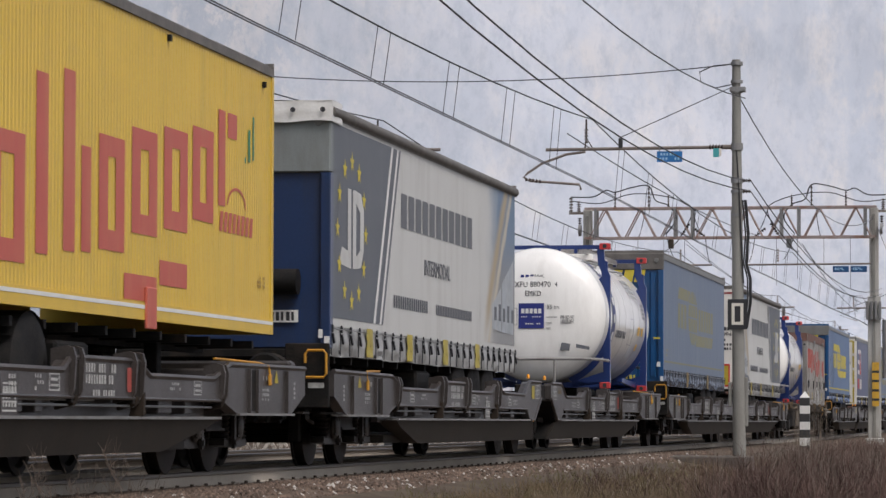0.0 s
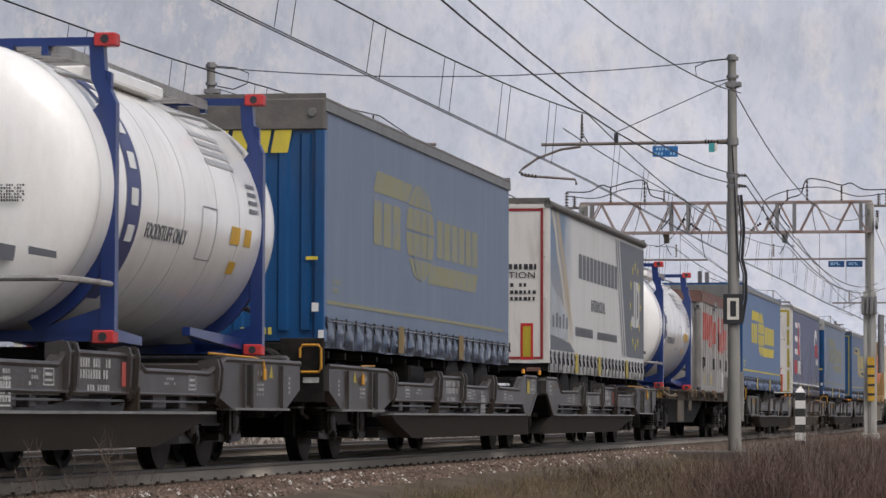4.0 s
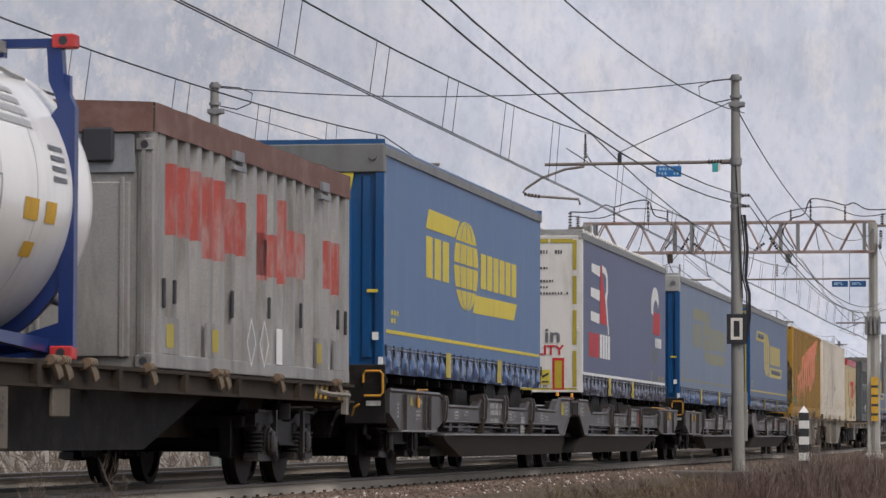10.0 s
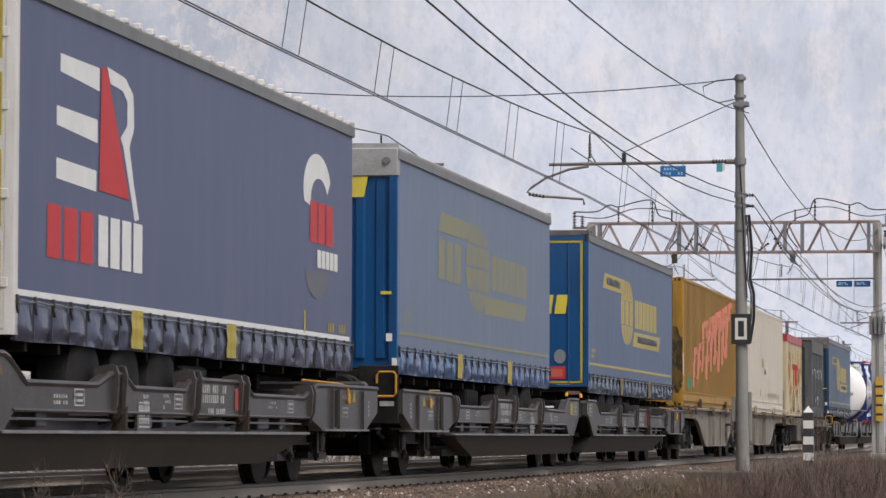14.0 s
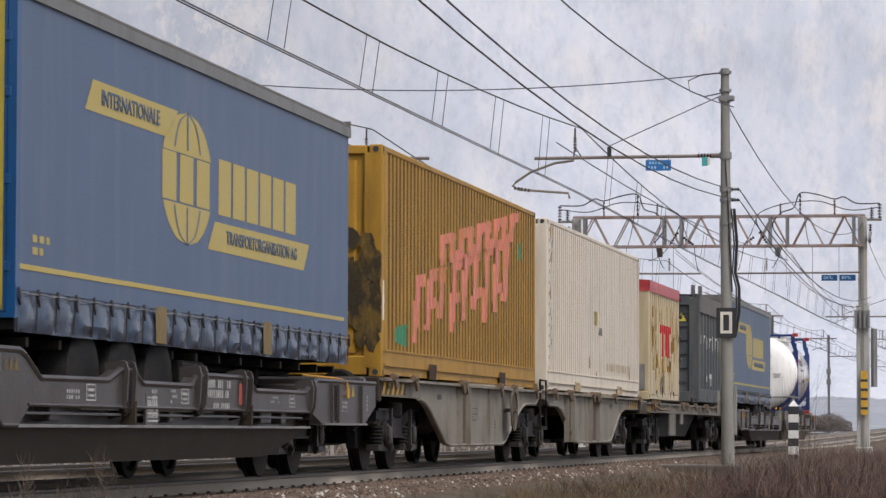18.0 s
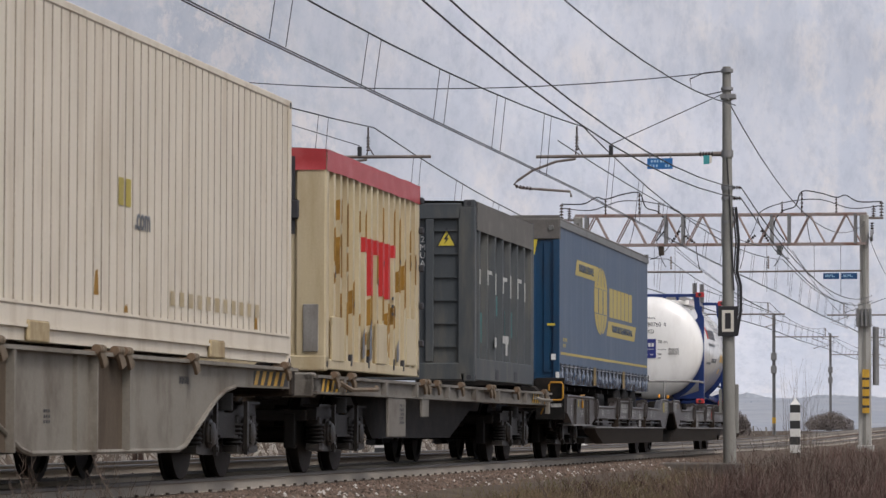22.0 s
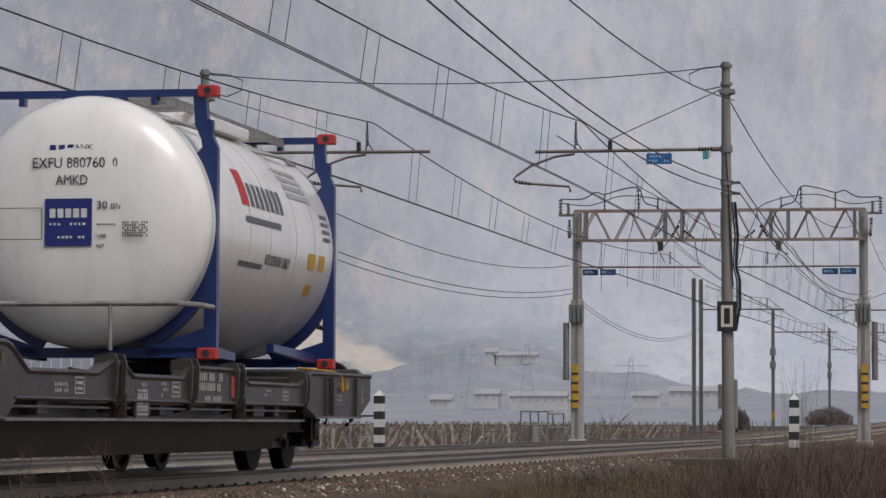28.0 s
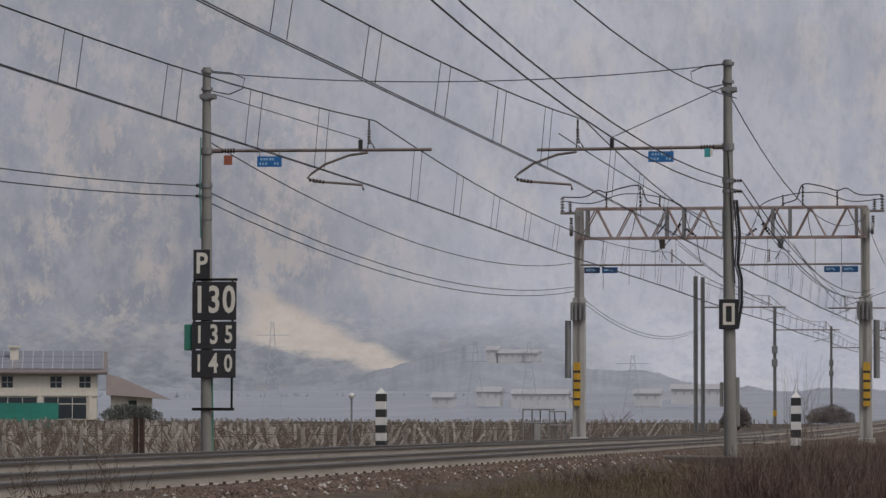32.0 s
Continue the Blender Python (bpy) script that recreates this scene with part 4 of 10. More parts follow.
        for z, q0, q1 in ((0.6, 19.5, 30.2), (0.645, 21.2, 26.0)):
            part("brake_rod", Shape().tube([(sx * 1.41, Y(q0), z), (sx * 1.41, Y(q1), z)], 0.012, 6), m_steelgrey, wagon, "thin steel brake rod", smooth=True)
        for q, w in ((20.4, 0.3), (23.6, 0.45), (24.4, 0.2), (28.3, 0.5), (29.3, 0.25)):
            part("bracket", Shape().box(*sorted((sx * 1.22, sx * 1.38)), *sorted((Y(q), Y(q + w))), 0.535, 0.68, 0.012), m_wagon, wagon)
        # stiffened end panel with a pale lower flange
        part("end_flange", Shape().box(*sorted((sx * 1.3, sx * 1.49)), *sorted((Y(31.1), Y(33.65))), 0.525, 0.548), m_lip, beam, "pale flange")
        for q in (31.55, 31.9, 33.3):
            part("stiffener", Shape().box(*sorted((sx * 1.45, sx * 1.495)), *sorted((Y(q), Y(q + 0.03))), 0.55, 0.99), m_wagon, beam)
        # Flush black panel paints in the shade of a recess; nothing is hollow.
        part("recess_shade", Shape().box(*sorted((sx * 1.455, sx * 1.464)), *sorted((Y(31.58), Y(31.9))), 0.57, 0.98), m_black, beam)
        part("step_iron", Shape().box(*sorted((sx * 1.3, sx * 1.5)), *sorted((Y(34.0), Y(34.35))), 0.55, 0.57), m_black, wagon)
        # stencilled markings
        if sx > 0:
            for q, z, r, cl, sd, h, w in ((25.5, 0.95, 2, 13, 1, 0.075, 0.06), (25.8, 0.73, 1, 9, 9, 0.06, 0.06), (32.1, 0.93, 1, 6, 2, 0.05, 0.045), (32.2, 0.8, 3, 5, 12, 0.028, 0.045), (24.1, 0.84, 3, 4, 4, 0.03, 0.05), (33.7, 0.88, 4, 1, 6, 0.03, 0.09), (23.4, 0.83, 2, 3, 14, 0.035, 0.05), (28.4, 0.82, 2, 6, 15, 0.025, 0.05), (20.6, 0.8, 2, 6, 16, 0.03, 0.05)):
                lo = min(Y(q), Y(q + cl * (w + 0.02)))
                decal(beam, m_stencil, sx * 1.466, bars(0, lo, z, r, cl, h, w, 0.02, sd), "marking")
            for q in (21.2, 24.5, 29.3):
                lo = min(Y(q), Y(q + 0.3))
                fr_ = [rect(lo, lo + 0.3, 0.71, 0.722), rect(lo, lo + 0.3, 0.84, 0.852), rect(lo, lo + 0.02, 0.722, 0.84), rect(lo + 0.28, lo + 0.3, 0.722, 0.84), rect(lo + 0.05, lo + 0.25, 0.745, 0.765), rect(lo + 0.05, lo + 0.25, 0.79, 0.815)]
                decal(beam, m_stencil, sx * 1.466, fr_, "label_plate")
            decal(beam, m_redfade, sx * 1.466, [rect(min(Y(26.9), Y(27.05)), max(Y(26.9), Y(27.05)), 0.72, 0.93)], "marking", "worn red panel")
            decal(beam, m_tape, sx * 1.466, [[(min(Y(32.75), Y(32.95)), 0.86), (max(Y(32.75), Y(32.95)), 0.86), (Y(32.85), 1.0)]], "marking", "yellow warning triangle")
            lo = min(Y(18.3), Y(18.72))
            decal(beam, m_stencil, sx * 1.466, [rect(lo, lo + 0.42, z_, z_ + 0.012) for z_ in (0.83, 0.9, 0.96, 1.03)] + [rect(lo + q_, lo + q_ + 0.014, 0.842, 1.03) for q_ in (0.0, 0.2, 0.406)] + bars(0, lo + 0.03, 1.015, 3, 5, 0.035, 0.055, 0.02, 33), "marking", "stencilled data grid")
            lo = min(Y(18.82), Y(19.1))
            decal(beam, m_tape if flip else m_dulltape, sx * 1.466, [rect(lo, lo + 0.28, 0.83, 1.03)] if flip else [[(lo + 0.14 * k_, 0.93), (lo + 0.12 + 0.14 * k_, 0.93), (lo + 0.06 + 0.14 * k_, 1.03)] for k_ in range(3)], "marking", "worn yellow label")
            lo = min(Y(23.2), Y(23.65))
            pb = part("data_plate", Shape().box(1.44, 1.462, lo, lo + 0.45, 0.5, 0.8), m_wagon, beam)
            decal(pb, m_stencil, 1.466, [rect(lo + 0.04, lo + 0.41, z_, z_ + 0.014) for z_ in (0.54, 0.61, 0.68, 0.75)] + bars(0, lo + 0.05, 0.735, 3, 5, 0.04, 0.055, 0.02, 35), "marking", "stencilled data grid")
        # hooked handle in yellow
        hk = Shape().box(*sorted((sx * 1.47, sx * 1.5)), *sorted((Y(32.42), Y(32.5))), 0.83, 0.95, 0.01)
        hk.tube([(sx * 1.485, Y(32.46), 0.94), (sx * 1.47, Y(32.45), 1.03), (sx * 1.42, Y(32.2), 1.06), (sx * 1.3, Y(30.8), 1.08)], 0.013, 6)
        part("lever", hk, m_yellow, beam, "yellow locking lever", smooth=True)
        # grab rail and foot plate at the end that meets the next wagon
        if sx > 0 and flip:
            y = Y(34.6)
            loop = [(1.2, 0.96), (1.4, 0.96), (1.43, 1.0), (1.43, 1.22), (1.4, 1.26), (1.22, 1.26), (1.19, 1.22), (1.19, 1.12)]
            part("grab_rail", Shape().tube([(x, y, z) for x, z in loop], 0.015, 8), m_yellow, wagon, "yellow grab rail", smooth=True)
            part("backing_plate", Shape().box(0.95, 1.45, Y(34.56), Y(34.5), 0.62, 1.34, 0.01), m_black, wagon)
            end_print(wagon, m_stencil, Y(34.57), [rect(1.22, 1.4, 0.84, 0.9)], "label_plate")
        # amber reflector by the joint
        if sx > 0:
            part("corner_lamp", Shape().lathe([(0, 0.026), (0.05, 0.026), (0.07, 0.015)], (sx * 1.3, Y(18.4), 1.15), "z", 10), m_orange, wagon, "amber corner reflector", smooth=True)
        for q, x in ((34.62, 0.9), (34.6, 0.6)):
            part("air_hose", Shape().tube([(sx * x, Y(34.5), 0.8), (sx * x, Y(34.75), 0.74), (sx * (x - 0.05), Y(34.85), 0.6), (sx * (x - 0.1), Y(34.8), 0.46)], 0.024, 7), m_black, wagon, smooth=True)
        part("cock", Shape().tube([(sx * 1.05, Y(34.6), 0.72), (sx * 1.1, Y(34.68), 0.82), (sx * 1.16, Y(34.68), 0.86)], 0.014, 6), m_yellow, wagon, "small yellow cock handle", smooth=True)
    # pan, cross members, end
    part("end_plate", Shape().rings([[(-a_, Y(q_), z_), (a_, Y(q_), z_), (a_, Y(q_ + 0.08), z_), (-a_, Y(q_ + 0.08), z_)] for a_, q_, z_ in ((1.34, 18.2, 0.2), (1.43, 18.72, 0.47), (1.44, 18.1, 0.82), (1.36, 18.08, 0.96))]), m_black, wagon, "black sloping end plate")
    for x in (-1.2, 1.2):
        part("joint_cover", Shape().box(x - 0.17, x + 0.17, *sorted((Y(17.56), Y(18.06))), 0.8, 1.07, 0.02), m_black, wagon, "black rubber cover at the joint")
    y0, y1 = sorted((Y(18.9), Y(30.0)))
    part("pocket_floor", Shape().box(-1.2, 1.2, y0, y1, 0.2, 0.3), m_trough, wagon)
    for q in (19.2, 22.5, 25.3, 27.2):
        part("cross_member", Shape().box(-1.2, 1.2, Y(q) - 0.07, Y(q) + 0.07, 0.34, 0.6), m_black, wagon)
    y0, y1 = sorted((Y(30.6), Y(34.3)))
    part("end_platform", Shape().box(-1.33, 1.33, y0, y1, 0.86, 0.98, 0.02), m_wagon, wagon)
    y0, y1 = sorted((Y(34.3), Y(34.55)))
    hs = Shape().box(-1.3, 1.3, y0, y1, 0.78, 1.12, 0.03)
    part("headstock", hs, m_wagon, wagon)
    for x in (0.35, -0.35):
        part("ladder_rail", Shape().tube([(x * 3.4, Y(34.5), 1.1), (x * 3.4, Y(34.5), 0.5), (x * 3.4, Y(34.2), 0.45)], 0.025, 6), m_black, wagon, smooth=True)
    part("brake_gear", Shape().box(-0.6, 0.6, *sorted((Y(33.0), Y(34.0))), 0.45, 0.8, 0.04), m_black, wagon)
    st = Shape().box(-0.5, 0.5, *sorted((Y(29.6), Y(31.2))), 0.98, 1.12, 0.03).box(-0.28, 0.28, *sorted((Y(30.2), Y(30.9))), 1.12, 1.2, 0.02)
    part("kingpin_trestle", st, m_black, wagon)


def pocket_wagon(u, label="dark grey twin pocket wagon with stencilled side beams"):
    w = thing("pocket_wagon", label, "railway wagon", "wagons of the train")
    for flip in (True, False):
        pocket_unit(w, flip)
    for x in (-1, 1):
        wheel = Shape()
        wheel.lathe([(-0.015, 0.2), (0.015, 0.2), (0.015, 0.165), (-0.015, 0.165)], (x * 1.3, 17.05, 0.66), "x", 20)
        part("handwheel", wheel, m_yellow, w, "yellow brake handwheel", smooth=True)
    part("joint", Shape().box(-0.7, 0.7, 16.9, 18.1, 0.45, 0.95, 0.05), m_black, w)
    for y in (3.3, 17.5, 31.7):
        bogie(w, y)
    buffers(w, 0.45, -1)
    buffers(w, 34.55, 1)
    return aboard(w, u, 35.0)


cl = Shape()
cl.box(-0.09, 0.05, -0.1, 0.1, -0.06, 0.0, 0.01)
for k in (-0.075, 0.0, 0.075):
    cl.lathe([(-0.028, 0.02), (-0.028, 0.042), (0.028, 0.042), (0.028, 0.02)], (0.06, k, 0.005), "y", 10)
cl.rings([[(0.05, -0.07, -0.02), (0.08, -0.07, -0.01), (0.08, 0.07, -0.01), (0.05, 0.07, -0.02)], [(0.06, 0.0, -0.1), (0.09, 0.0, -0.09), (0.09, 0.16, -0.07), (0.06, 0.16, -0.08)], [(0.05, 0.1, -0.16), (0.08, 0.1, -0.16), (0.08, 0.24, -0.12), (0.05, 0.24, -0.13)]])
clamp_mesh = cl.mesh("container_clamp", m_clamp, True)


def clamp_pair(wagon, x, y, z, n=2):
    for k in range(n):
        part("container_clamp", clamp_mesh, None, wagon, "rusty folding container clamp", at=pose(x - 0.01, y + 0.3 * k, z + 0.02))


def flat_wagon(u, material, board, group="wagons of the train", label="brown rusty flat container wagon with fishbelly sills", length=19.7):
    w = thing("flat_wagon", label, "railway wagon", group)
    for sx in (-1, 1):
        a, b = sorted((sx * 1.18, sx * 1.28))
        sill = part("sill", Shape().box(a, b, 0.1, length - 0.1, 0.87, 1.06), material, w)
        part("belly_plate", Shape().prism([(13.6, 0.868), (11.2, 0.34), (5.2, 0.34), (4.1, 0.868)], "x", *sorted((sx * 0.92, sx * 0.98))), m_black, w, "black fishbelly plate")
        a, b = sorted((sx * 1.16, sx * 1.33))
        part("flange", Shape().box(a, b, 0.1, length - 0.1, 1.04, 1.075), material, sill)
        part("flange", Shape().box(a, b, 0.1, length - 0.1, 0.86, 0.885), material, sill)
        for y in (1.6, 4.3, 6.5, 9.0, 11.4, 13.6, 16.5, 18.4):
            a, b = sorted((sx * 1.27, sx * 1.35))
            part("rib", Shape().box(a, b, y - 0.06, y + 0.06, 0.88, 1.05), material, sill)
        if sx > 0:
            a, b = sorted((sx * 1.28, sx * 1.32))
            part("board", Shape().box(a, b, 4.55, 5.75, 0.36, 0.86, 0.01), board, sill, "lettered side board")
            decal(sill, m_dark, sx * 1.323, bars(0, 5.3, 0.78, 5, 5, seed=9), "marking")
            part("board", Shape().box(a, b, 7.0, 7.5, 0.62, 0.88, 0.01), board, sill, "lettered side board")
            s = Shape().tube([(sx * 1.34, 1.3, 1.0), (sx * 1.42, 1.6, 0.92), (sx * 1.42, 3.2, 0.94), (sx * 1.36, 3.5, 0.97)], 0.03, 6)
            part("lever", s, m_clamp, sill, "rusty brake lever", smooth=True)
            s = Shape().tube([(sx * 1.34, length - 2.2, 0.97), (sx * 1.42, length - 2.0, 0.94), (sx * 1.42, length - 0.9, 0.94)], 0.03, 6).box(sx * 1.3, sx * 1.36, length - 0.75, length - 0.6, 0.72, 1.0)
            part("lever", s, m_flat2, sill, smooth=True)
            for y in (1.0, 2.0, 6.9, 8.0, 10.0, 12.6, 15.4, 18.5):
                clamp_pair(w, 1.3, y, 1.06, 2 if y in (6.9, 12.6) else 1)
    bd = Shape().box(-0.3, 0.3, 0.3, length - 0.3, 0.45, 1.0)
    for y in (0.2, 3, 6, 9, 12, 15, length - 0.4):
        bd.box(-1.18, 1.18, y, y + 0.2, 0.88, 1.03)
    part("centre_beam", bd, m_flat, w)
    part("brake_gear", Shape().box(-0.9, 0.9, 6.0, 10.5, 0.4, 0.75, 0.05), m_black, w)
    for y in (0.1, length - 0.3):
        part("headstock", Shape().box(-1.28, 1.28, y, y + 0.2, 0.82, 1.1, 0.02), material, w)
    for y0 in (0.5, length - 2.2):
        decal(w, m_stripeblack, 1.284, [rect(y0, y0 + 1.6, 0.885, 1.04)], "hazard_field")
        decal(w, m_hazard, 1.288, [[(y0 + 0.27 * k, 0.885), (y0 + 0.27 * k + 0.13, 0.885), (y0 + 0.27 * k + 0.25, 1.04), (y0 + 0.27 * k + 0.12, 1.04)] for k in range(6)], "hazard_stripe", "yellow warning stripe")
    for y in (length / 2 - 7.1, length / 2 + 7.1):
        bogie(w, y)
    buffers(w, 0.1, -1)
    buffers(w, length - 0.1, 1)
    return aboard(w, u, length)


def deep_wagon(u, length=29.6):
    """Articulated container wagon: deep pale side plates with arches over the bogies."""
    w = thing("articulated_wagon", "beige articulated container wagon with arched deep side plates", "railway wagon", "wagons of the train")
    half = length / 2
    for sx in (-1, 1):
        for flip in (False, True):
            def Y(q):
                return q if not flip else length - q
            out = [(0.3, 0.9), (0.3, 1.12), (half - 0.45, 1.12), (half - 0.45, 1.0), (half - 0.8, 0.9), (half - 1.9, 0.89), (half - 2.3, 0.84), (half - 2.7, 0.74), (half - 4.1, 0.3), (half - 4.4, 0.26), (5.5, 0.26), (5.2, 0.3), (3.9, 0.76), (3.5, 0.85), (3.1, 0.89)]
            a, b = sorted((sx * 1.2, sx * 1.26))
            pl = part("side_plate", Shape().prism([(Y(q), z) for q, z in out], "x", a, b), m_flat2, w)
            lip = Shape()
            lip.tube([(sx * 1.27, Y(q), z) for q, z in out[3:]], 0.025, 6)
            part("edge_flange", lip, m_flat2, pl, smooth=True)
            a, b = sorted((sx * 1.18, sx * 1.34))
            part("flange", Shape().box(a, b, *sorted((Y(0.3), Y(half - 0.45))), 1.09, 1.125), m_flat2, pl)
            part("rib", Shape().box(*sorted((sx * 1.255, sx * 1.3)), Y(9.1) - 0.012, Y(9.1) + 0.012, 0.27, 1.1), m_flat2, pl)
            part("seam_lip", Shape().box(*sorted((sx * 1.255, sx * 1.28)), *sorted((Y(5.5), Y(half - 4.4))), 0.255, 0.28), m_lip, pl, "pale edge")
            if sx > 0:
                decal(pl, m_dark, 1.264, bars(0, min(Y(7.6), Y(8.2)), 0.8, 5, 6, 0.022, 0.07, 0.02, 11) + bars(0, min(Y(9.7), Y(10.0)), 0.62, 3, 3, 0.025, seed=12) + bars(0, min(Y(4.6), Y(5.4)), 0.96, 1, 5, 0.07, 0.06, 0.02, seed=13), "marking")
                hz = []
                for k in range(5):
                    a = min(Y(0.5), Y(2.2)) + 0.32 * k
                    hz.append([(a, 0.92), (a + 0.16, 0.92), (a + 0.3, 1.07), (a + 0.14, 1.07)])
                decal(pl, m_stripeblack, 1.264, [rect(min(Y(0.5), Y(2.2)), max(Y(0.5), Y(2.2)), 0.92, 1.07)], "hazard_field")
                decal(pl, m_hazard, 1.268, hz, "hazard_stripe", "yellow warning stripe")
        for q0, q1 in ((6.26, 7.02), (17.74, 18.53), (21.0, 22.1)):
            ch = part("channel", Shape().box(*sorted((sx * 1.257, sx * 1.268)), q0, q1, 0.27, 1.09), m_channel, w, "rust-brown channel")
            for q in (q0, q1):
                part("rib", Shape().box(*sorted((sx * 1.255, sx * 1.34)), q - 0.02, q + 0.02, 0.27, 1.1), m_flat2, ch)
        if sx > 0:
            for q, k in ((0.9, 1), (2.4, 1), (6.2, 2), (9.8, 1), (11.2, 1), (13.6, 1), (15.9, 1), (17.7, 2), (21.0, 1), (21.6, 2), (24.4, 1), (28.6, 1)):
                clamp_pair(w, 1.3, q, 1.12, k)
        wheel = Shape().lathe([(-0.012, 0.32), (0.012, 0.32), (0.012, 0.298), (-0.012, 0.298)], (sx * 1.42, half - 4.1, 0.78), "x", 24)
        wheel.box(*sorted((sx * 1.41, sx * 1.43)), half - 4.115, half - 4.085, 0.48, 1.08).box(*sorted((sx * 1.41, sx * 1.43)), half - 4.4, half - 3.8, 0.765, 0.795)
        wheel.cyl((sx * 1.2, half - 4.1, 0.78), (sx * 1.45, half - 4.1, 0.78), 0.03, n=8)
        part("handwheel", wheel, m_board, w, "dirty ochre brake handwheel", smooth=True)
        st = Shape().tube([(sx * 1.3, half - 0.4, 1.3), (sx * 1.3, half - 0.4, 0.5), (sx * 1.3, half + 0.3, 0.5), (sx * 1.3, half + 0.3, 1.3), (sx * 1.3, half - 0.4, 1.3)], 0.02, 6)
        st.box(*sorted((sx * 1.2, sx * 1.32)), half - 0.4, half + 0.3, 0.48, 0.54)
        part("step", st, m_black, w, smooth=True)
    part("centre_beam", Shape().box(-0.35, 0.35, 0.4, length - 0.4, 0.75, 1.05), m_flat, w)
    for y in (0.3, 4.5, 7, 10, half - 0.7, half + 0.5, 19.5, 22.5, 25, length - 0.5):
        part("cross_member", Shape().box(-1.2, 1.2, y, y + 0.2, 0.88, 1.08), m_flat, w)
    part("tank_reservoir", Shape().cyl((0.2, 8, 0.6), (0.2, 9.6, 0.6), 0.2, n=14), m_black, w, smooth=True)
    for y in (2.6, half, length - 2.6):
        bogie(w, y)
    for y in (0.2, length - 0.4):
        part("headstock", Shape().box(-1.28, 1.28, y, y + 0.2, 0.82, 1.14, 0.02), m_flat, w)
    buffers(w, 0.2, -1)
    buffers(w, length - 0.2, 1)
    return aboard(w, u, length)


# ---- trailers
def buckle_mesh(material, tail):
    s = Shape()
    s.box(-0.004, 0.006, -0.009, 0.009, 0.02, 0.33)
    s.prism([(0.004, 0.29), (0.022, 0.28), (0.026, 0.34), (0.018, 0.37), (0.004, 0.36)], "y", -0.02, 0.02)
    if tail:
        s.rings([[(0.006, -0.02, 0.26), (0.026, -0.02, 0.26), (0.026, 0.02, 0.27), (0.006, 0.02, 0.27)], [(0.008, 0.06, 0.15), (0.03, 0.06, 0.15), (0.03, 0.09, 0.17), (0.008, 0.09, 0.17)]])
    else:
        s.rings([[(0.006, -0.012, 0.28), (0.02, -0.012, 0.28), (0.02, 0.012, 0.29), (0.006, 0.012, 0.29)], [(0.008, 0.03, 0.22), (0.024, 0.03, 0.22), (0.024, 0.05, 0.235), (0.008, 0.05, 0.235)]])
    return s.mesh("strap", material)


strap_dark, strap_plain = buckle_mesh(m_dark, True), buckle_mesh(m_dark, False)


def road_wheel():
    t = Shape().lathe([(-0.17, 0.3), (-0.17, 0.44), (-0.13, 0.5), (0.13, 0.5), (0.17, 0.44), (0.17, 0.3)], (0, 0, 0), "x", 28)
    r = Shape().lathe([(-0.05, 0.06), (-0.02, 0.2), (0.1, 0.27), (0.165, 0.295), (0.165, 0.27), (0.04, 0.2), (0.08, 0.1), (0.12, 0.1), (0.12, 0.02)], (0, 0, 0), "x", 28)
    for k in range(10):
        a = math.tau * k / 10
        c_, d_ = 0.168 * math.cos(a), 0.168 * math.sin(a)
        r.cyl((0.05, c_, d_), (0.085, c_, d_), 0.014, n=6)
    return t.mesh("tyre", m_tyre, True), r.mesh("rim", m_steelgrey, True)


tyre_mesh, rim_mesh = road_wheel()


def chassis(tr, rear_near, length, z=1.22):
    """Frame, axles, tyres and legs under a trailer."""
    for x in (-0.55, 0.55):
        part("frame_rail", Shape().prism([(0.4, z - 0.12), (length - 0.4, z - 0.12), (length - 0.4, z), (0.4, z)], "x", x - 0.07, x + 0.07), m_black, tr)
    for k in range(14):
        y = 0.6 + k * (length - 1.2) / 13
        part("cross_bearer", Shape().box(-1.2, 1.2, y - 0.04, y + 0.04, z - 0.08, z), m_black, tr)
    for k in range(3):
        d = 2.3 + 1.31 * k
        y = d if rear_near else length - d
        for sx in (-1, 1):
            ty = part("tyre", tyre_mesh, None, tr, at=pose(sx * 1.06, y, 0.86))
            part("rim", rim_mesh, None, ty, "grey steel rim", at=pose(0, 0, 0, 0, 0, 0 if sx > 0 else 180))
        part("axle", Shape().cyl((-1, y, 0.86), (1, y, 0.86), 0.07, n=10).box(-0.62, -0.48, y - 0.45, y + 0.1, 0.82, 1.12).box(0.48, 0.62, y - 0.45, y + 0.1, 0.82, 1.12), m_black, tr, smooth=True)
    mg = Shape()
    y = 2.3 + 1.31 if rear_near else length - 2.3 - 1.31
    for k in (-1, 0, 1):
        ring = [(y + 1.31 * k + 0.58 * math.cos(radians(a)), 0.86 + 0.5 * math.sin(radians(a))) for a in range(35, 146, 10)]
        mg.grid(lambda u, v: (0.85 + 0.36 * u, ring[round(v * 11)][0], ring[round(v * 11)][1]), 1, 11)
    part("mudguard", mg, m_black, tr)
    y = length - 3.0 if rear_near else 3.0
    for x in (-0.75, 0.75):
        part("landing_leg", Shape().box(x - 0.07, x + 0.07, y - 0.08, y + 0.08, 0.75, z, 0.01).box(x - 0.14, x + 0.14, y - 0.14, y + 0.14, 0.72, 0.76), m_black, tr)
    part("tool_box", Shape().box(0.7, 1.2, length * 0.42, length * 0.42 + 1.0, 0.88, 1.14, 0.03), m_black, tr)


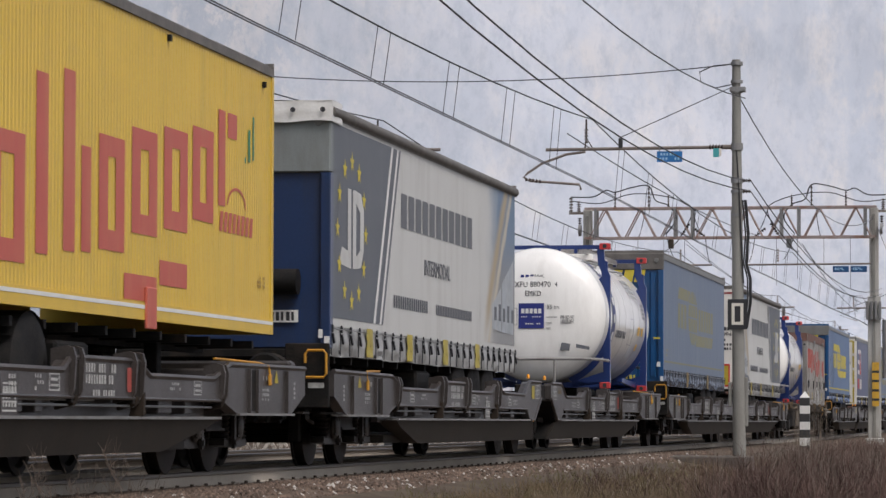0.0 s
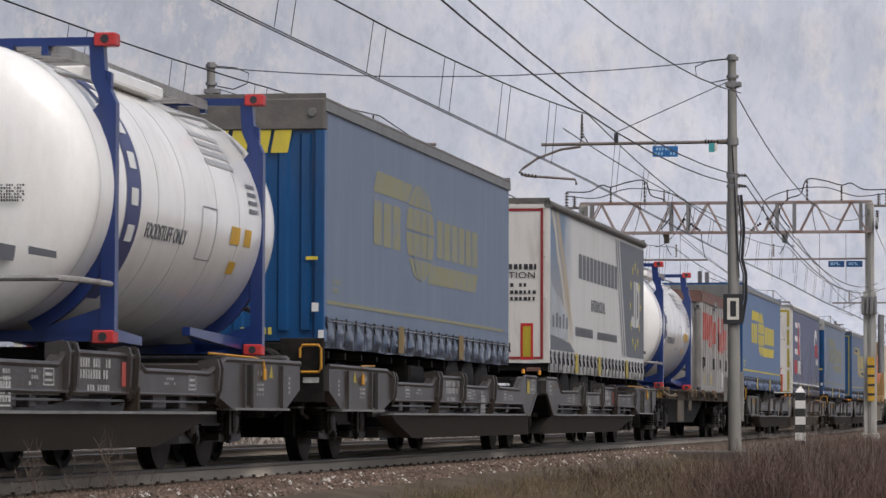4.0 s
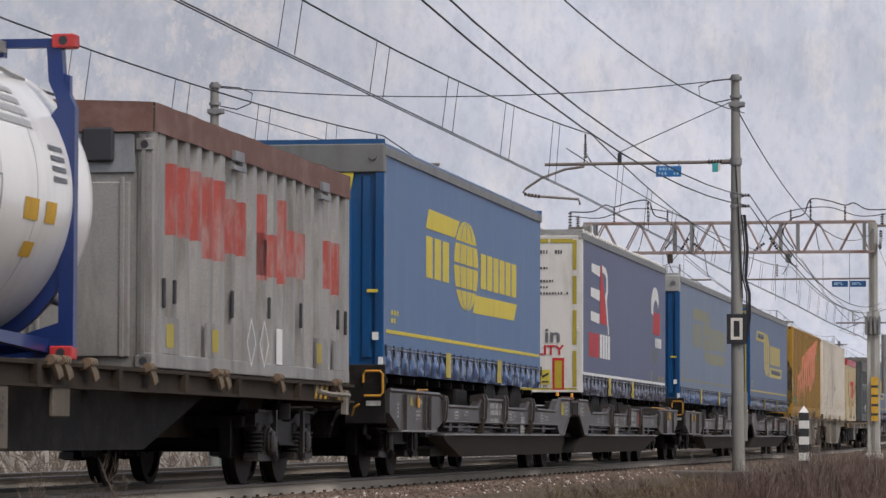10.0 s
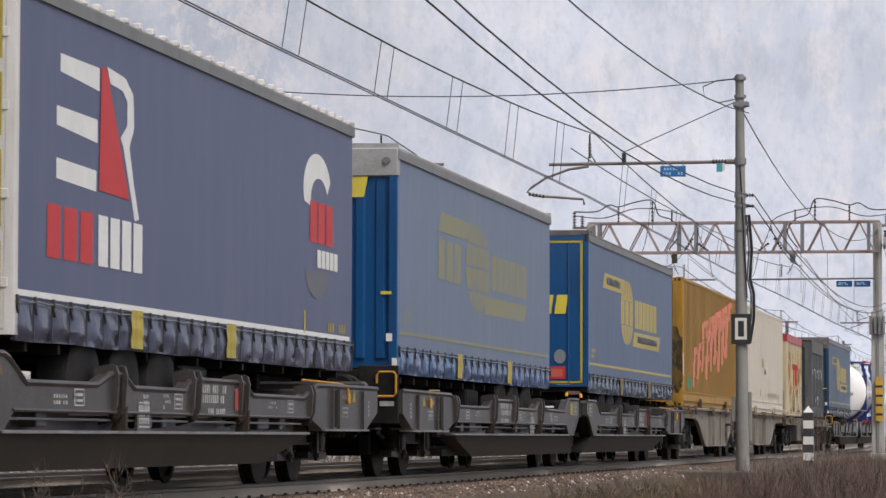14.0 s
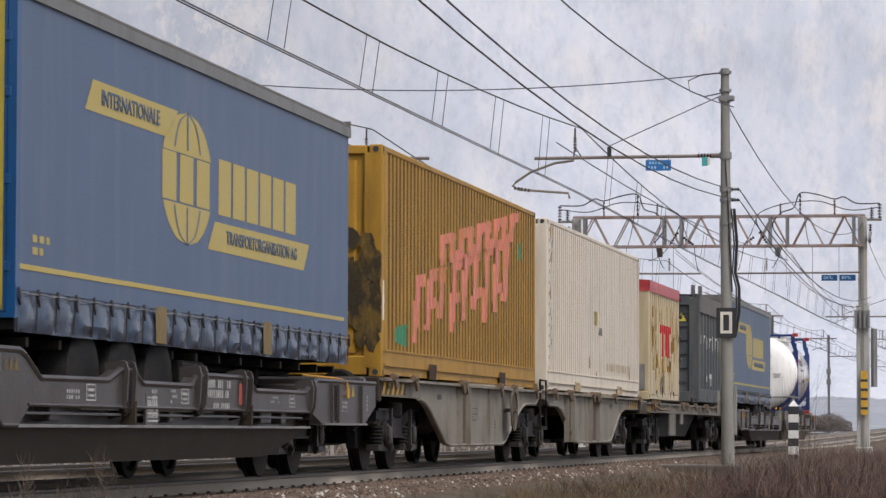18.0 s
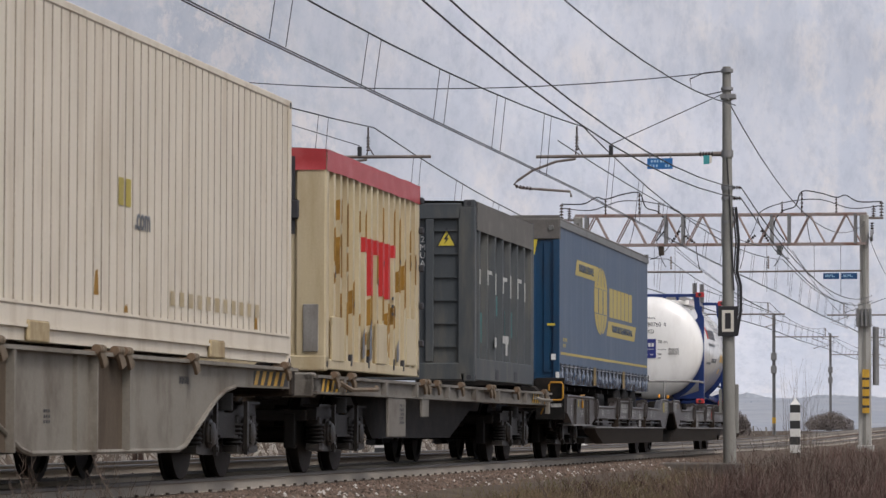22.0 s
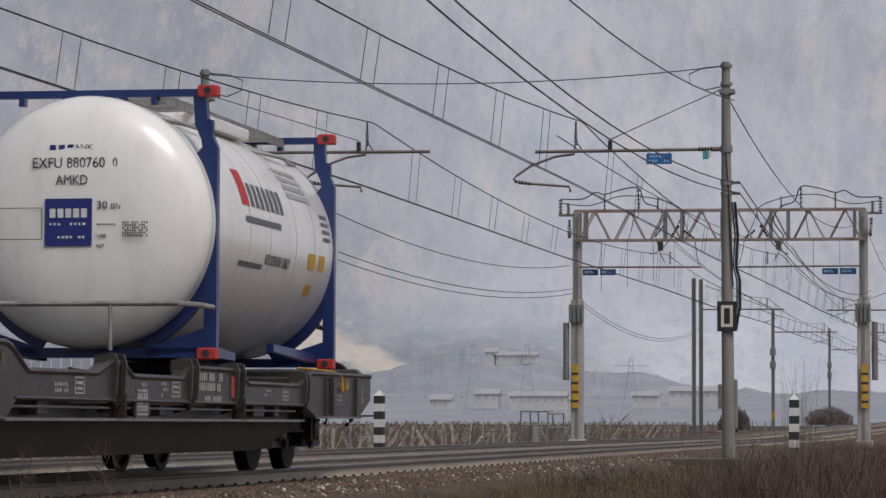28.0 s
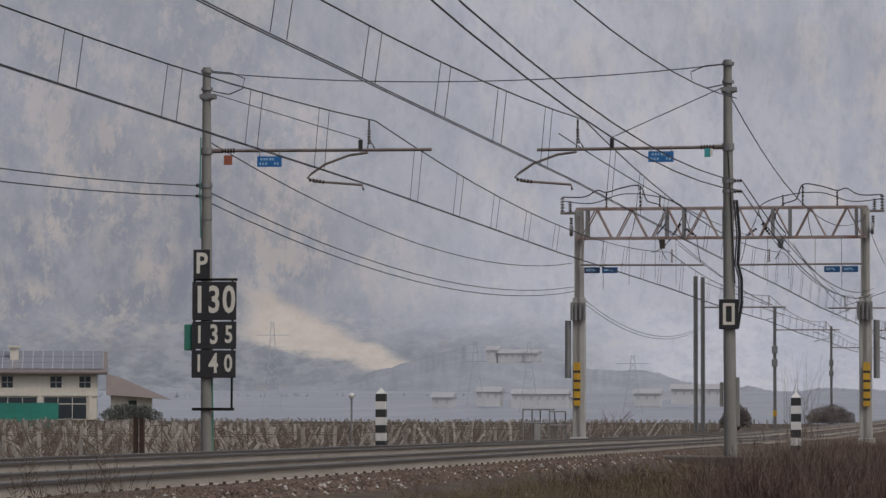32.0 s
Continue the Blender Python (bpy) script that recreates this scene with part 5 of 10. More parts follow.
def curtain(tr, length, z0, z1, cloth, skirt, seed, straps=24, yellow=(8, 16), sag=0.003):
    """The curtain sides with their wavy skirts and strap buckles."""
    rnd = random.Random(seed)
    for sx in (-1, 1):
        def side(u, v):
            y, z = 0.06 + (length - 0.12) * u, z0 + 0.34 + (z1 - z0 - 0.34) * v
            return (sx * (1.262 + sag * math.sin(math.pi * v) + 0.0018 * noise.noise((y * 1.1, z * 0.4, seed + 9))), y, z)
        part("side_curtain", Shape().grid(side, 70 if sx > 0 else 6, 8), cloth, tr, smooth=True)

        def hem(u, v):
            y = 0.06 + (length - 0.12) * u
            ph = straps * math.pi * u
            w = abs(math.sin(ph)) ** 0.7
            return (sx * (1.25 + 0.04 * w * math.sin(math.pi * min(1, 0.12 + v * 0.9)) + 0.03 * noise.noise((y * 2.4, v * 5.0, seed)) * (1 - v) ** 0.5 + 0.012 * noise.noise((y * 9, v * 11, seed))), y, z0 + 0.36 * v + 0.018 * noise.noise((y * 0.9, 0, seed)) * (1 - v))
        part("skirt", Shape().grid(hem, straps * 8 if sx > 0 else 12, 7), skirt, tr, "wavy lower hem of the curtain", smooth=True)
    for k in range(straps + 1):
        y = 0.06 + (length - 0.12) * k / straps
        if k in yellow:
            part("strap", Shape().grid(lambda a, b: (1.3 + 0.012 * noise.noise((a * 3, b * 3, seed)), y - 0.2 + 0.4 * a, z0 + 0.02 + 0.34 * b), 4, 4), m_dulltape if skirt is m_skirtdark else m_tape, tr, "dirty yellow strap cover")
        part("strap", strap_dark if skirt is m_skirtgrey else strap_plain, None, tr, at=pose(1.27, min(length - 0.08, max(0.08, y)), z0 - 0.01))
    part("top_rail", Shape().prism([(1.2, z1 - 0.02), (1.285, z1 - 0.02), (1.285, z1 + 0.09), (1.25, z1 + 0.12), (1.2, z1 + 0.12)], "y", 0, length), m_roofrail, tr)
    part("top_rail", Shape().prism([(-1.2, z1 - 0.02), (-1.285, z1 - 0.02), (-1.285, z1 + 0.09), (-1.25, z1 + 0.12), (-1.2, z1 + 0.12)], "y", 0, length), m_roofrail, tr)
    part("cord", Shape().tube([(1.29 + 0.006 * (k % 2), 0.08 + (length - 0.16) * k / 48, z0 + 0.315 - 0.012 * (k % 2)) for k in range(49)], 0.006, 4), m_roofrail, tr, "pale tensioning cord", smooth=True)
    part("floor_edge", Shape().box(-1.25, 1.25, 0.05, length - 0.05, z0 + 0.02, z0 + 0.14), m_black, tr)


def roof(tr, length, z, material, bumps=0, seed=1):
    def top(u, v):
        x = -1.28 + 2.56 * v
        e = max(0.0, abs(v - 0.5) * 2 - 0.93) / 0.07
        return (x, length * u, z + 0.06 * (1 - e * e) + 0.012 * noise.noise((u * 30, v * 3, seed)))
    s = Shape().grid(top, 44, 24)
    s.grid(lambda u, v: (1.281, length * u, z - 0.045 * v + 0.012 * noise.noise((u * 30, 3, seed)) * (1 - v)), 44, 1)
    s.grid(lambda u, v: (-1.281, length * u, z - 0.045 * v), 4, 1)
    s.grid(lambda u, v: (-1.28 + 2.56 * u, 0, z - 0.045 + 0.105 * v), 4, 1)
    s.grid(lambda u, v: (-1.28 + 2.56 * u, length, z - 0.045 + 0.105 * v), 4, 1)
    part("roof", s, material, tr, smooth=True)
    if bumps:
        rnd = random.Random(seed)
        for k in range(bumps):
            y = (k + 0.5) * length / bumps
            part("roof_clip", Shape().box(1.2, 1.275, y - 0.05, y + 0.05, z + 0.01, z + 0.06 + 0.02 * rnd.random(), 0.012), m_white, tr)


def headboard(tr, z0, z1, panel, band, height=0.3):
    """Front wall that faces the camera: ribbed panel, corner posts, top band."""
    fw = part("front_wall", Shape().box(-1.2, 1.2, 0.02, 0.08, z0, z1 - height), panel, tr)
    for k in range(9 if height < 0.5 else 0):
        x = -1.05 + 0.262 * k
        part("rib", Shape().prism([(x - 0.07, 0.02), (x - 0.045, -0.012), (x + 0.045, -0.012), (x + 0.07, 0.02)], "z", z0 + 0.12, z1 - height - 0.05), panel, fw)
    for x in (-1.215, 1.215):
        part("corner_post", Shape().box(x - 0.06, x + 0.06, -0.03, 0.14, z0 - 0.02, z1 - height, 0.012), panel, tr)
    part("top_band", Shape().box(-1.275, 1.275, -0.035, 0.14, z1 - height, z1 + 0.06, 0.015), band, tr)
    part("bumper", Shape().box(-1.25, 1.25, -0.02, 0.1, z0 - 0.12, z0 - 0.02, 0.012), m_black, tr)
    for x in (-1.24, 1.24):
        part("marker_lamp", Shape().box(x - 0.03, x + 0.03, -0.05, -0.03, z0 + 0.02, z0 + 0.12), m_mark, tr, "small white marker lamp")
    part("lamp_pod", Shape().lathe([(0, 0.045), (0.02, 0.05), (0.03, 0.035)], (1.13, -0.06, z1 - 0.1), "y", 16), m_roofrail, tr, smooth=True)


def rear_doors(tr, z0, z1, panel, edging, broken=True):
    """Rear frame with two door leaves, lock rods and edge tape."""
    part("door_frame", Shape().box(-1.275, -1.2, 0, 0.12, z0, z1).box(1.2, 1.275, 0, 0.12, z0, z1).box(-1.275, 1.275, 0, 0.12, z1 - 0.04, z1 + 0.05).box(-1.275, 1.275, -0.01, 0.12, z0 - 0.01, z0 + 0.03), panel, tr)
    for a, b in ((-1.197, -0.004), (0.004, 1.197)):
        dr = part("door", Shape().box(a, b, 0.004, 0.05, z0 + 0.035, z1 - 0.045, 0.006), panel, tr)
        for x in (() if panel is m_white else (a + 0.28, b - 0.28)):
            part("lock_rod", Shape().cyl((x, -0.01, z0 + 0.06), (x, -0.01, z1 - 0.08), 0.014, n=8).box(x - 0.04, x + 0.04, -0.03, 0.004, z0 + 0.5, z0 + 0.56), panel, dr, smooth=True)
        for z in (z0 + 0.4, z0 + 1.1, z0 + 1.8, z1 - 0.4):
            x = a if a < -1 else b
            part("hinge", Shape().box(x - 0.03, x + 0.03, -0.008, 0.01, z - 0.04, z + 0.04, 0.005), panel, dr)
    seg = [(0.03, 0.26), (0.30, 0.52), (0.56, 0.74), (0.78, 0.97)] if broken else [(0.02, 0.985)]
    hh = z1 - z0
    e_ = 1.1 if broken else 1.125
    tp = [rect(e_, 1.17, z0 + a * hh, z0 + b * hh) for a, b in seg] + [rect(-1.17, -e_, z0 + a * hh, z0 + b * hh) for a, b in seg]
    tp += [rect(-1.1, 0.66, z1 - 0.13, z1 - 0.06), rect(0.7, 1.1, z1 - 0.13, z1 - 0.06), rect(-1.1, 1.17, z0 - 0.005, z0 + 0.065)] if broken else [rect(-1.17, 1.17, z1 - 0.09, z1 - 0.05), rect(-1.17, 1.17, z0 + 0.05, z0 + 0.09)]
    end_print(tr, edging, -0.006, tp, "edge_tape")
    for x in (-1.0, 1.0):
        part("rear_lamp", Shape().box(x - 0.12, x + 0.12, 0.02, 0.06, z0 - 0.16, z0 - 0.09, 0.012), m_browntarp, tr, "dull red rear lamp cluster")
    part("bumper", Shape().box(-1.2, 1.2, 0.05, 0.17, z0 - 0.35, z0 - 0.25, 0.015), m_black, tr)
# ---- prints on the curtains (trade marks are plain shapes)
def slabs(y0, y1, z0, z1, n, slant=0.0, gap=0.25, notch=True, seed=1):
    """A row of plain upright blocks in place of trade lettering."""
    out = []
    w = (y1 - y0) / n
    for k in range(n):
        a, b = y0 + k * w, y0 + (k + 1 - gap) * w
        if notch:
            d = (b - a) * 0.24
            q = 2
            lo, hi = (0, d) if q == 0 else ((d, 0) if q == 1 else ((0, 0) if q == 2 else (d * 0.5, d * 0.5)))
            out += [[(a + lo, z0), (b - lo, z0), (b - hi + slant, z1), (a + hi + slant, z1)]]
        else:
            out += [[(a, z0), (b, z0), (b + slant, z1), (a + slant, z1)]]
    return out


def globe_print(tr, x, ink, gap_mat, cy, cz, ry=1.04, rz=0.64, split=False):
    """An oval of bands with thin meridians."""
    bands = [(0.52, 1.0), (0.03, 0.46), (-0.5, -0.03), (-1.0, -0.56)] if not split else [(0.36, 1.0), (-1.0, -0.4)]
    polys = []
    for a, b in bands:
        pts = []
        for k in range(9):
            s = a + (b - a) * k / 8
            pts.append((cy + ry * math.sqrt(max(0, 1 - s * s)), cz + rz * s))
        for k in range(9):
            s = b + (a - b) * k / 8
            pts.append((cy - ry * math.sqrt(max(0, 1 - s * s)), cz + rz * s))
        polys.append(pts)
    decal(tr, ink, x, polys, "globe_print")
    lines = []
    for f in (-0.55, 0.0, 0.55):
        for k in range(14):
            s0, s1 = -1 + k / 7, -1 + (k + 1) / 7
            if any(a <= (s0 + s1) / 2 <= b for a, b in bands):
                y0, y1 = cy + f * ry * math.sqrt(max(0, 1 - s0 * s0)), cy + f * ry * math.sqrt(max(0, 1 - s1 * s1))
                lines.append([(y0 - 0.025, cz + rz * s0), (y0 + 0.025, cz + rz * s0), (y1 + 0.025, cz + rz * s1), (y1 - 0.025, cz + rz * s1)])
    decal(tr, gap_mat, x + 0.004, lines, "globe_line")


def blue_print(tr, ink, cloth, x, kind, line):
    """Two bands and a globe between block marks."""
    if kind == "a":
        decal(tr, ink, x, [[(2.97, 3.23), (5.3, 3.23), (5.7, 3.48), (3.21, 3.5)], [(7.1, 2.5), (6.85, 2.24), (10.8, 2.26), (11.1, 2.52)]], "band_print")
        globe_print(tr, x, ink, cloth, 6.28, 2.88)
        decal(tr, ink, x, slabs(3.0, 4.95, 2.58, 3.13, 3, 0, 0.22, True, 4) + slabs(7.56, 11.15, 2.62, 3.13, 6, 0, 0.2, True, 8), "block_print")
    else:
        decal(tr, ink, x, [[(2.05, 3.22), (5.0, 3.22), (5.35, 3.5), (2.3, 3.5)], [(6.9, 2.54), (6.6, 2.25), (11.2, 2.25), (11.5, 2.55)]], "band_print")
        globe_print(tr, x, ink, cloth, 5.74, 2.88, 1.04, 0.64, True)
        decal(tr, ink, x, slabs(4.76, 6.8, 2.64, 3.1, 3, 0, 0.2, True, 4) + slabs(7.05, 10.85, 2.62, 3.18, 6, 0, 0.14, True, 8), "block_print")
        letters("INTERNATIONALE", 0.2, m_cloth_c, tr, on_side(3.6, 3.36, x + 0.006), width=1.25, bold=0.012)
        letters("TRANSPORTORGANISATION AG", 0.19, m_cloth_c, tr, on_side(9.1, 2.4, x + 0.006), width=1.22, bold=0.012)
    decal(tr, line, x, [rect(0.08, 13.55, 1.755, 1.8)], "line_print")
    decal(tr, line, x, bars(0, 0.5, 2.05, 2, 3, 0.06, 0.16, 0.04, 3), "small_print")


def blue_trailer(u, length, cloth, skirt, ink, kind, rear, roofmat, seed, z0=1.25, label=""):
    tr = thing("curtain_trailer", label, "trailer", "trailers on the train")
    chassis(tr, rear, length)
    curtain(tr, length, z0, 3.98, cloth, skirt, seed)
    roof(tr, length, 4.1, roofmat, 0, seed)
    blue_print(tr, ink, cloth, 1.268, kind, ink)
    if rear:
        rear_doors(tr, z0 + 0.12, 4.02, m_bluetop, m_tape, False)
        end_print(tr, m_ylw, -0.008, [[(x0 + s * 0, 3.18), (x0 + 0.14, 3.18), (x0 + 0.2, 3.48), (x0 + 0.06, 3.48)] for x0 in (-0.35, -0.12, 0.14, 0.32) for s in (0,)], "block_print")
        end_print(tr, m_ylw, -0.008, [[(x0, 2.66), (x0 + 0.2, 2.66), (x0 + 0.25, 3.0), (x0 + 0.05, 3.0)] for x0 in (-0.62, -0.34, -0.08, 0.14, 0.4, 0.66)], "block_print")
        end_print(tr, m_steelgrey, -0.008, [rect(0.2, 0.48, 1.78, 2.02), [(0.76 + 0.11 * math.cos(k * 0.63), 1.9 + 0.13 * math.sin(k * 0.63)) for k in range(10)]], "label_plate")
        end_print(tr, m_red, -0.008, [rect(0.26, 0.86, 1.5, 1.72)], "marker_board")
        end_print(tr, m_rose, -0.012, [rect(0.31, 0.81, 1.54, 1.68)], "marker_board")
    else:
        headboard(tr, z0 + 0.08, 4.04, m_tealblue if cloth is m_cloth_c else m_bluetop, roofmat if roofmat is not m_bluetop else m_roofrail)
        end_print(tr, m_ylw, -0.02, [[(x0, 3.48), (x0 + 0.2, 3.48), (x0 + 0.25, 3.74), (x0 + 0.05, 3.74)] for x0 in (-0.95, -0.66, -0.38, -0.1, 0.15, 0.4, 0.64)], "block_print")
        end_print(tr, m_ylw, -0.035, [rect(1.06, 1.2, 2.25, 2.29)], "marker_tape")
        end_print(tr, m_mark, -0.035, [rect(1.13, 1.21, 1.66, 1.76)], "label_plate")
        end_print(tr, m_ylw, -0.02, bars(0, 0.3, 1.48, 1, 6, 0.08, 0.06, 0.02, 3), "plate_mark")
    return aboard(tr, u)


# ---- 1: yellow box trailer
def yellow_trailer(u):
    L = 13.6
    tr = thing("box_trailer", "bright yellow ribbed trailer with large faded red marks", "trailer", "trailers on the train")
    chassis(tr, True, L, 1.3)
    z0, z1 = 1.38, 4.12
    for sx in (-1, 1):
        n = 132 if sx > 0 else 2
        prof_ = []
        for k in range(n):
            y = 0.05 + (L - 0.1) * k / n
            w = (L - 0.1) / n
            prof_ += [(sx * 1.262, y), (sx * 1.262, y + w * 0.8), (sx * 1.253, y + w * 0.85), (sx * 1.253, y + w * 0.95)]
        s = Shape()
        m = len(prof_)
        s.add([(x, y, z) for z in (z0 + 0.16, z1) for x, y in prof_], [(i, i + 1, i + 1 + m, i + m) for i in range(m - 1)])
        part("side_wall", s, m_egg, tr)
        part("bottom_rail", Shape().box(*sorted((sx * 1.23, sx * 1.275)), 0, L, z0, z0 + 0.16), m_egg, tr)
        part("trim_line", Shape().box(*sorted((sx * 1.274, sx * 1.279)), 0, L, z0 + 0.1, z0 + 0.135), m_mark, tr, "dirty white trim line")
    for y in (0.03, L - 0.03):
        part("corner_post", Shape().box(1.18, 1.277, y - 0.05, y + 0.05, z0, z1), m_egg, tr)
        part("end_wall", Shape().box(-1.25, 1.18, y - 0.03, y + 0.03, z0, z1), m_egg, tr)
    roof(tr, L, z1 + 0.07, m_roofdark, 0, 31)
    part("top_rail", Shape().box(1.23, 1.282, 0, L, z1 - 0.02, z1 + 0.03), m_roofdark, tr)
    x = 1.268

    def ring(a, b, c_, d, t=0.3, s=0.0):
        return [[(a, c_), (b, c_), (b, c_ + t * 0.6), (a, c_ + t * 0.6)], [(a, d - t * 0.6), (b, d - t * 0.6), (b + s, d), (a + s, d)], rect(a, a + t, c_ + t * 0.6, d - t * 0.6), rect(b - t, b, c_ + t * 0.6, d - t * 0.6)]
    p = ring(3.6, 4.55, 1.72, 2.75) + [rect(4.85, 5.2, 1.82, 3.3)]
    p += [rect(5.65, 6.0, 1.88, 3.4), rect(6.2, 6.5, 1.9, 2.8)]
    p += ring(6.75, 7.6, 1.95, 2.95) + ring(7.85, 8.75, 2.15, 3.1) + [rect(7.6, 8.75, 1.55, 1.78)]
    p += ring(9.0, 9.9, 2.25, 3.2) + [rect(8.85, 9.9, 1.72, 1.95)]
    p += ring(10.1, 10.95, 2.4, 3.3)
    p += [rect(11.15, 11.45, 2.6, 3.55), rect(11.55, 11.95, 3.3, 3.55)]
    decal(tr, m_rose, x, p, "block_print", "faded red block marks")
    decal(tr, m_green, x, [rect(12.3, 12.36, 3.1, 3.16), rect(12.45, 12.55, 3.12, 3.45), rect(12.65, 12.72, 3.15, 3.6)], "small_print", "small green mark")
    arc = []
    for a in range(0, 180, 18):
        c0, s0, c1, s1 = math.cos(radians(a)), math.sin(radians(a)), math.cos(radians(a + 18)), math.sin(radians(a + 18))
        arc.append([(11.95 + 0.42 * c0, 2.62 + 0.2 * s0), (11.95 + 0.42 * c1, 2.62 + 0.2 * s1), (11.95 + 0.38 * c1, 2.62 + 0.17 * s1), (11.95 + 0.38 * c0, 2.62 + 0.17 * s0)])
    decal(tr, m_rose, x, slabs(11.2, 12.7, 2.35, 2.55, 8, 0.05, 0.3) + arc, "small_print")
    decal(tr, m_ochre, x, bars(0, 12.9, 1.97, 3, 6, 0.03, 0.05, 0.015, 2), "small_print")
    part("strap", Shape().box(1.27, 1.3, 8.3, 8.65, 1.3, 1.68, 0.008), m_rose, tr, "red strap over the lower rail")
    part("marker_lamp", Shape().box(1.262, 1.3, 9.1, 9.16, 4.0, 4.06), m_black, tr)
    part("marker_lamp", Shape().box(1.262, 1.3, 13.1, 13.16, 3.95, 4.01), m_black, tr)
    return aboard(tr, u)


# ---- 2 and 5: pale grey curtain trailers
def grey_trailer(u, length, rear, lean=0.0):
    tr = thing("curtain_trailer", "pale grey and slate printed curtain trailer with grimy skirt", "trailer", "trailers on the train")
    z0 = 1.22
    chassis(tr, rear, length)
    curtain(tr, length, z0, 3.97, m_cloth_g, m_skirtgrey, 51 if rear else 52, 26, (4, 9, 14, 19) if not rear else (6, 12, 20))
    roof(tr, length, 4.07, m_roofdark, 0, 8)
    part("roof_roll", Shape().cyl((1.25, 0, 4.02), (1.25, length, 4.02), 0.075, n=12), m_roofdark, tr, "dirty rolled roof edge", smooth=True)
    x = 1.268
    if rear:
        far = length
        sl = [[(far - 4.2, 3.9), (far - 3.06, 1.66), (far - 0.1, 1.66), (far - 0.1, 3.9)]]
        st = [[(far - 4.55, 3.9), (far - 4.42, 3.9), (far - 3.3, 1.66), (far - 3.43, 1.66)], [(far - 4.85, 3.9), (far - 4.75, 3.9), (far - 3.62, 1.66), (far - 3.72, 1.66)]]
        jd, txt = 12.35, 3.75
        ph, print_ = [rect(0.08, 3.4, 1.64, 3.95)], photo_print("soft lorry print rear", 3.2, 0.0)
    else:
        sl = [[(0.1, 1.66), (3.25, 1.66), (4.42, 3.9), (0.1, 3.9)]]
        st = [[(2.6, 1.66), (2.73, 1.66), (3.9, 3.9), (3.77, 3.9)], [(3.0, 1.66), (3.12, 1.66), (4.28, 3.9), (4.16, 3.9)]]
        jd, txt = 1.25, 4.45
        ph, print_ = [rect(length - 3.4, length - 0.08, 1.64, 3.95)], photo_print("soft lorry print front", length - 3.2, length)
    decal(tr, m_slate, x, sl, "slate_print")
    decal(tr, m_slate if rear else m_mark, x + 0.003, st, "stripe_print")
    decal(tr, print_, x, ph, "photo_print", "soft blue and tan scenic print")
    b0 = 0.15 if rear else length - 2.35
    decal(tr, m_lorry, x + 0.006, [[(b0, 1.85), (b0 + 0.9, 1.82), (b0 + 0.9, 2.5), (b0, 2.2 if not rear else 2.75)], [(b0 + 0.95, 1.82), (b0 + 2.1, 1.8), (b0 + 2.1, 2.95 if not rear else 2.2), (b0 + 0.95, 2.55)]], "photo_print", "pale lorry shapes in the print")
    decal(tr, m_slate, x + 0.009, [rect(b0 + 0.2 + 0.42 * k, b0 + 0.42 + 0.42 * k, 1.98, 2.18 + 0.05 * (k % 2)) for k in range(5)], "photo_print", "dim window shapes in the print")
    if rear:
        decal(tr, m_slate, x + 0.003, [[(0.1, 1.6), (3.2, 1.6), (2.6, 1.75), (0.1, 1.85)]], "photo_print")
    decal(tr, m_letgrey, x + 0.002, slabs(txt, txt + 5.7, 2.93, 3.37, 11, 0, 0.2, True, 12), "block_print", "dark grey block marks")
    letters("INTERMODAL", 0.3, m_letgrey, tr, on_side(txt + 2.7, 2.49, x + 0.006), width=1.1)
    decal(tr, m_letgrey, x + 0.002, slabs(txt - 0.5, txt + 2.0, 1.9, 2.06, 16, 0, 0.3, False) + slabs(txt + 2.6, txt + 5.6, 1.9, 2.04, 22, 0, 0.3, False), "small_print")
    wh = [rect(jd - 0.25, jd - 0.05, 2.4, 3.2), [(jd - 0.75, 2.3), (jd - 0.05, 2.26), (jd - 0.05, 2.45), (jd - 0.6, 2.5)], rect(jd + 0.05, jd + 0.25, 2.27, 3.2), [(jd + 0.25, 2.27), (jd + 0.55, 2.3), (jd + 0.72, 2.5), (jd + 0.72, 3.0), (jd + 0.55, 3.18), (jd + 0.25, 3.2), (jd + 0.25, 3.05), (jd + 0.5, 2.95), (jd + 0.5, 2.5), (jd + 0.25, 2.42)]]
    decal(tr, m_cloth_g, x + 0.004, wh, "block_print", "pale monogram blocks")
    decal(tr, m_ylw, x + 0.004, [star(jd + 0.85 * math.cos(radians(30 * k)), 2.7 + 0.82 * math.sin(radians(30 * k)), 0.13) for k in range(12)], "star_print", "ring of small gold stars")
    if rear:
        rear_doors(tr, z0 + 0.16, 4.0, m_white, m_trimred, False)
        y = -0.008
        end_print(tr, m_darkblue, y, [[(-1.0, 3.86), (0.52, 3.86), (-0.4, 2.6), (-1.0, 2.6)]], "corner_print", "dark blue corner print")
        end_print(tr, m_white, y - 0.004, [[(0.35, 3.86), (0.42, 3.86), (-0.4, 2.72), (-0.47, 2.72)]], "stripe_print")
        end_print(tr, m_dark, y, bars(0, 0.08, 3.02, 1, 12, 0.09, 0.065, 0.02, 21), "block_print")
        letters("SPEDITION", 0.155, m_dark, tr, on_end(0.58, 2.83, y), width=1.22)
        for z, n in ((2.7, 11), (2.58, 13), (2.47, 13)):
            end_print(tr, m_dark, y, bars(0, 0.08, z, 1, n, 0.06, 0.06, 0.016, int(z * 50)), "small_print")
        end_print(tr, m_steelgrey, y, [rect(0.25, 0.46, 1.47, 1.78)], "document_box")
        end_print(tr, m_red, y, [rect(0.79, 1.0, 1.42, 2.03)], "marker_board", "red-edged amber marker board")
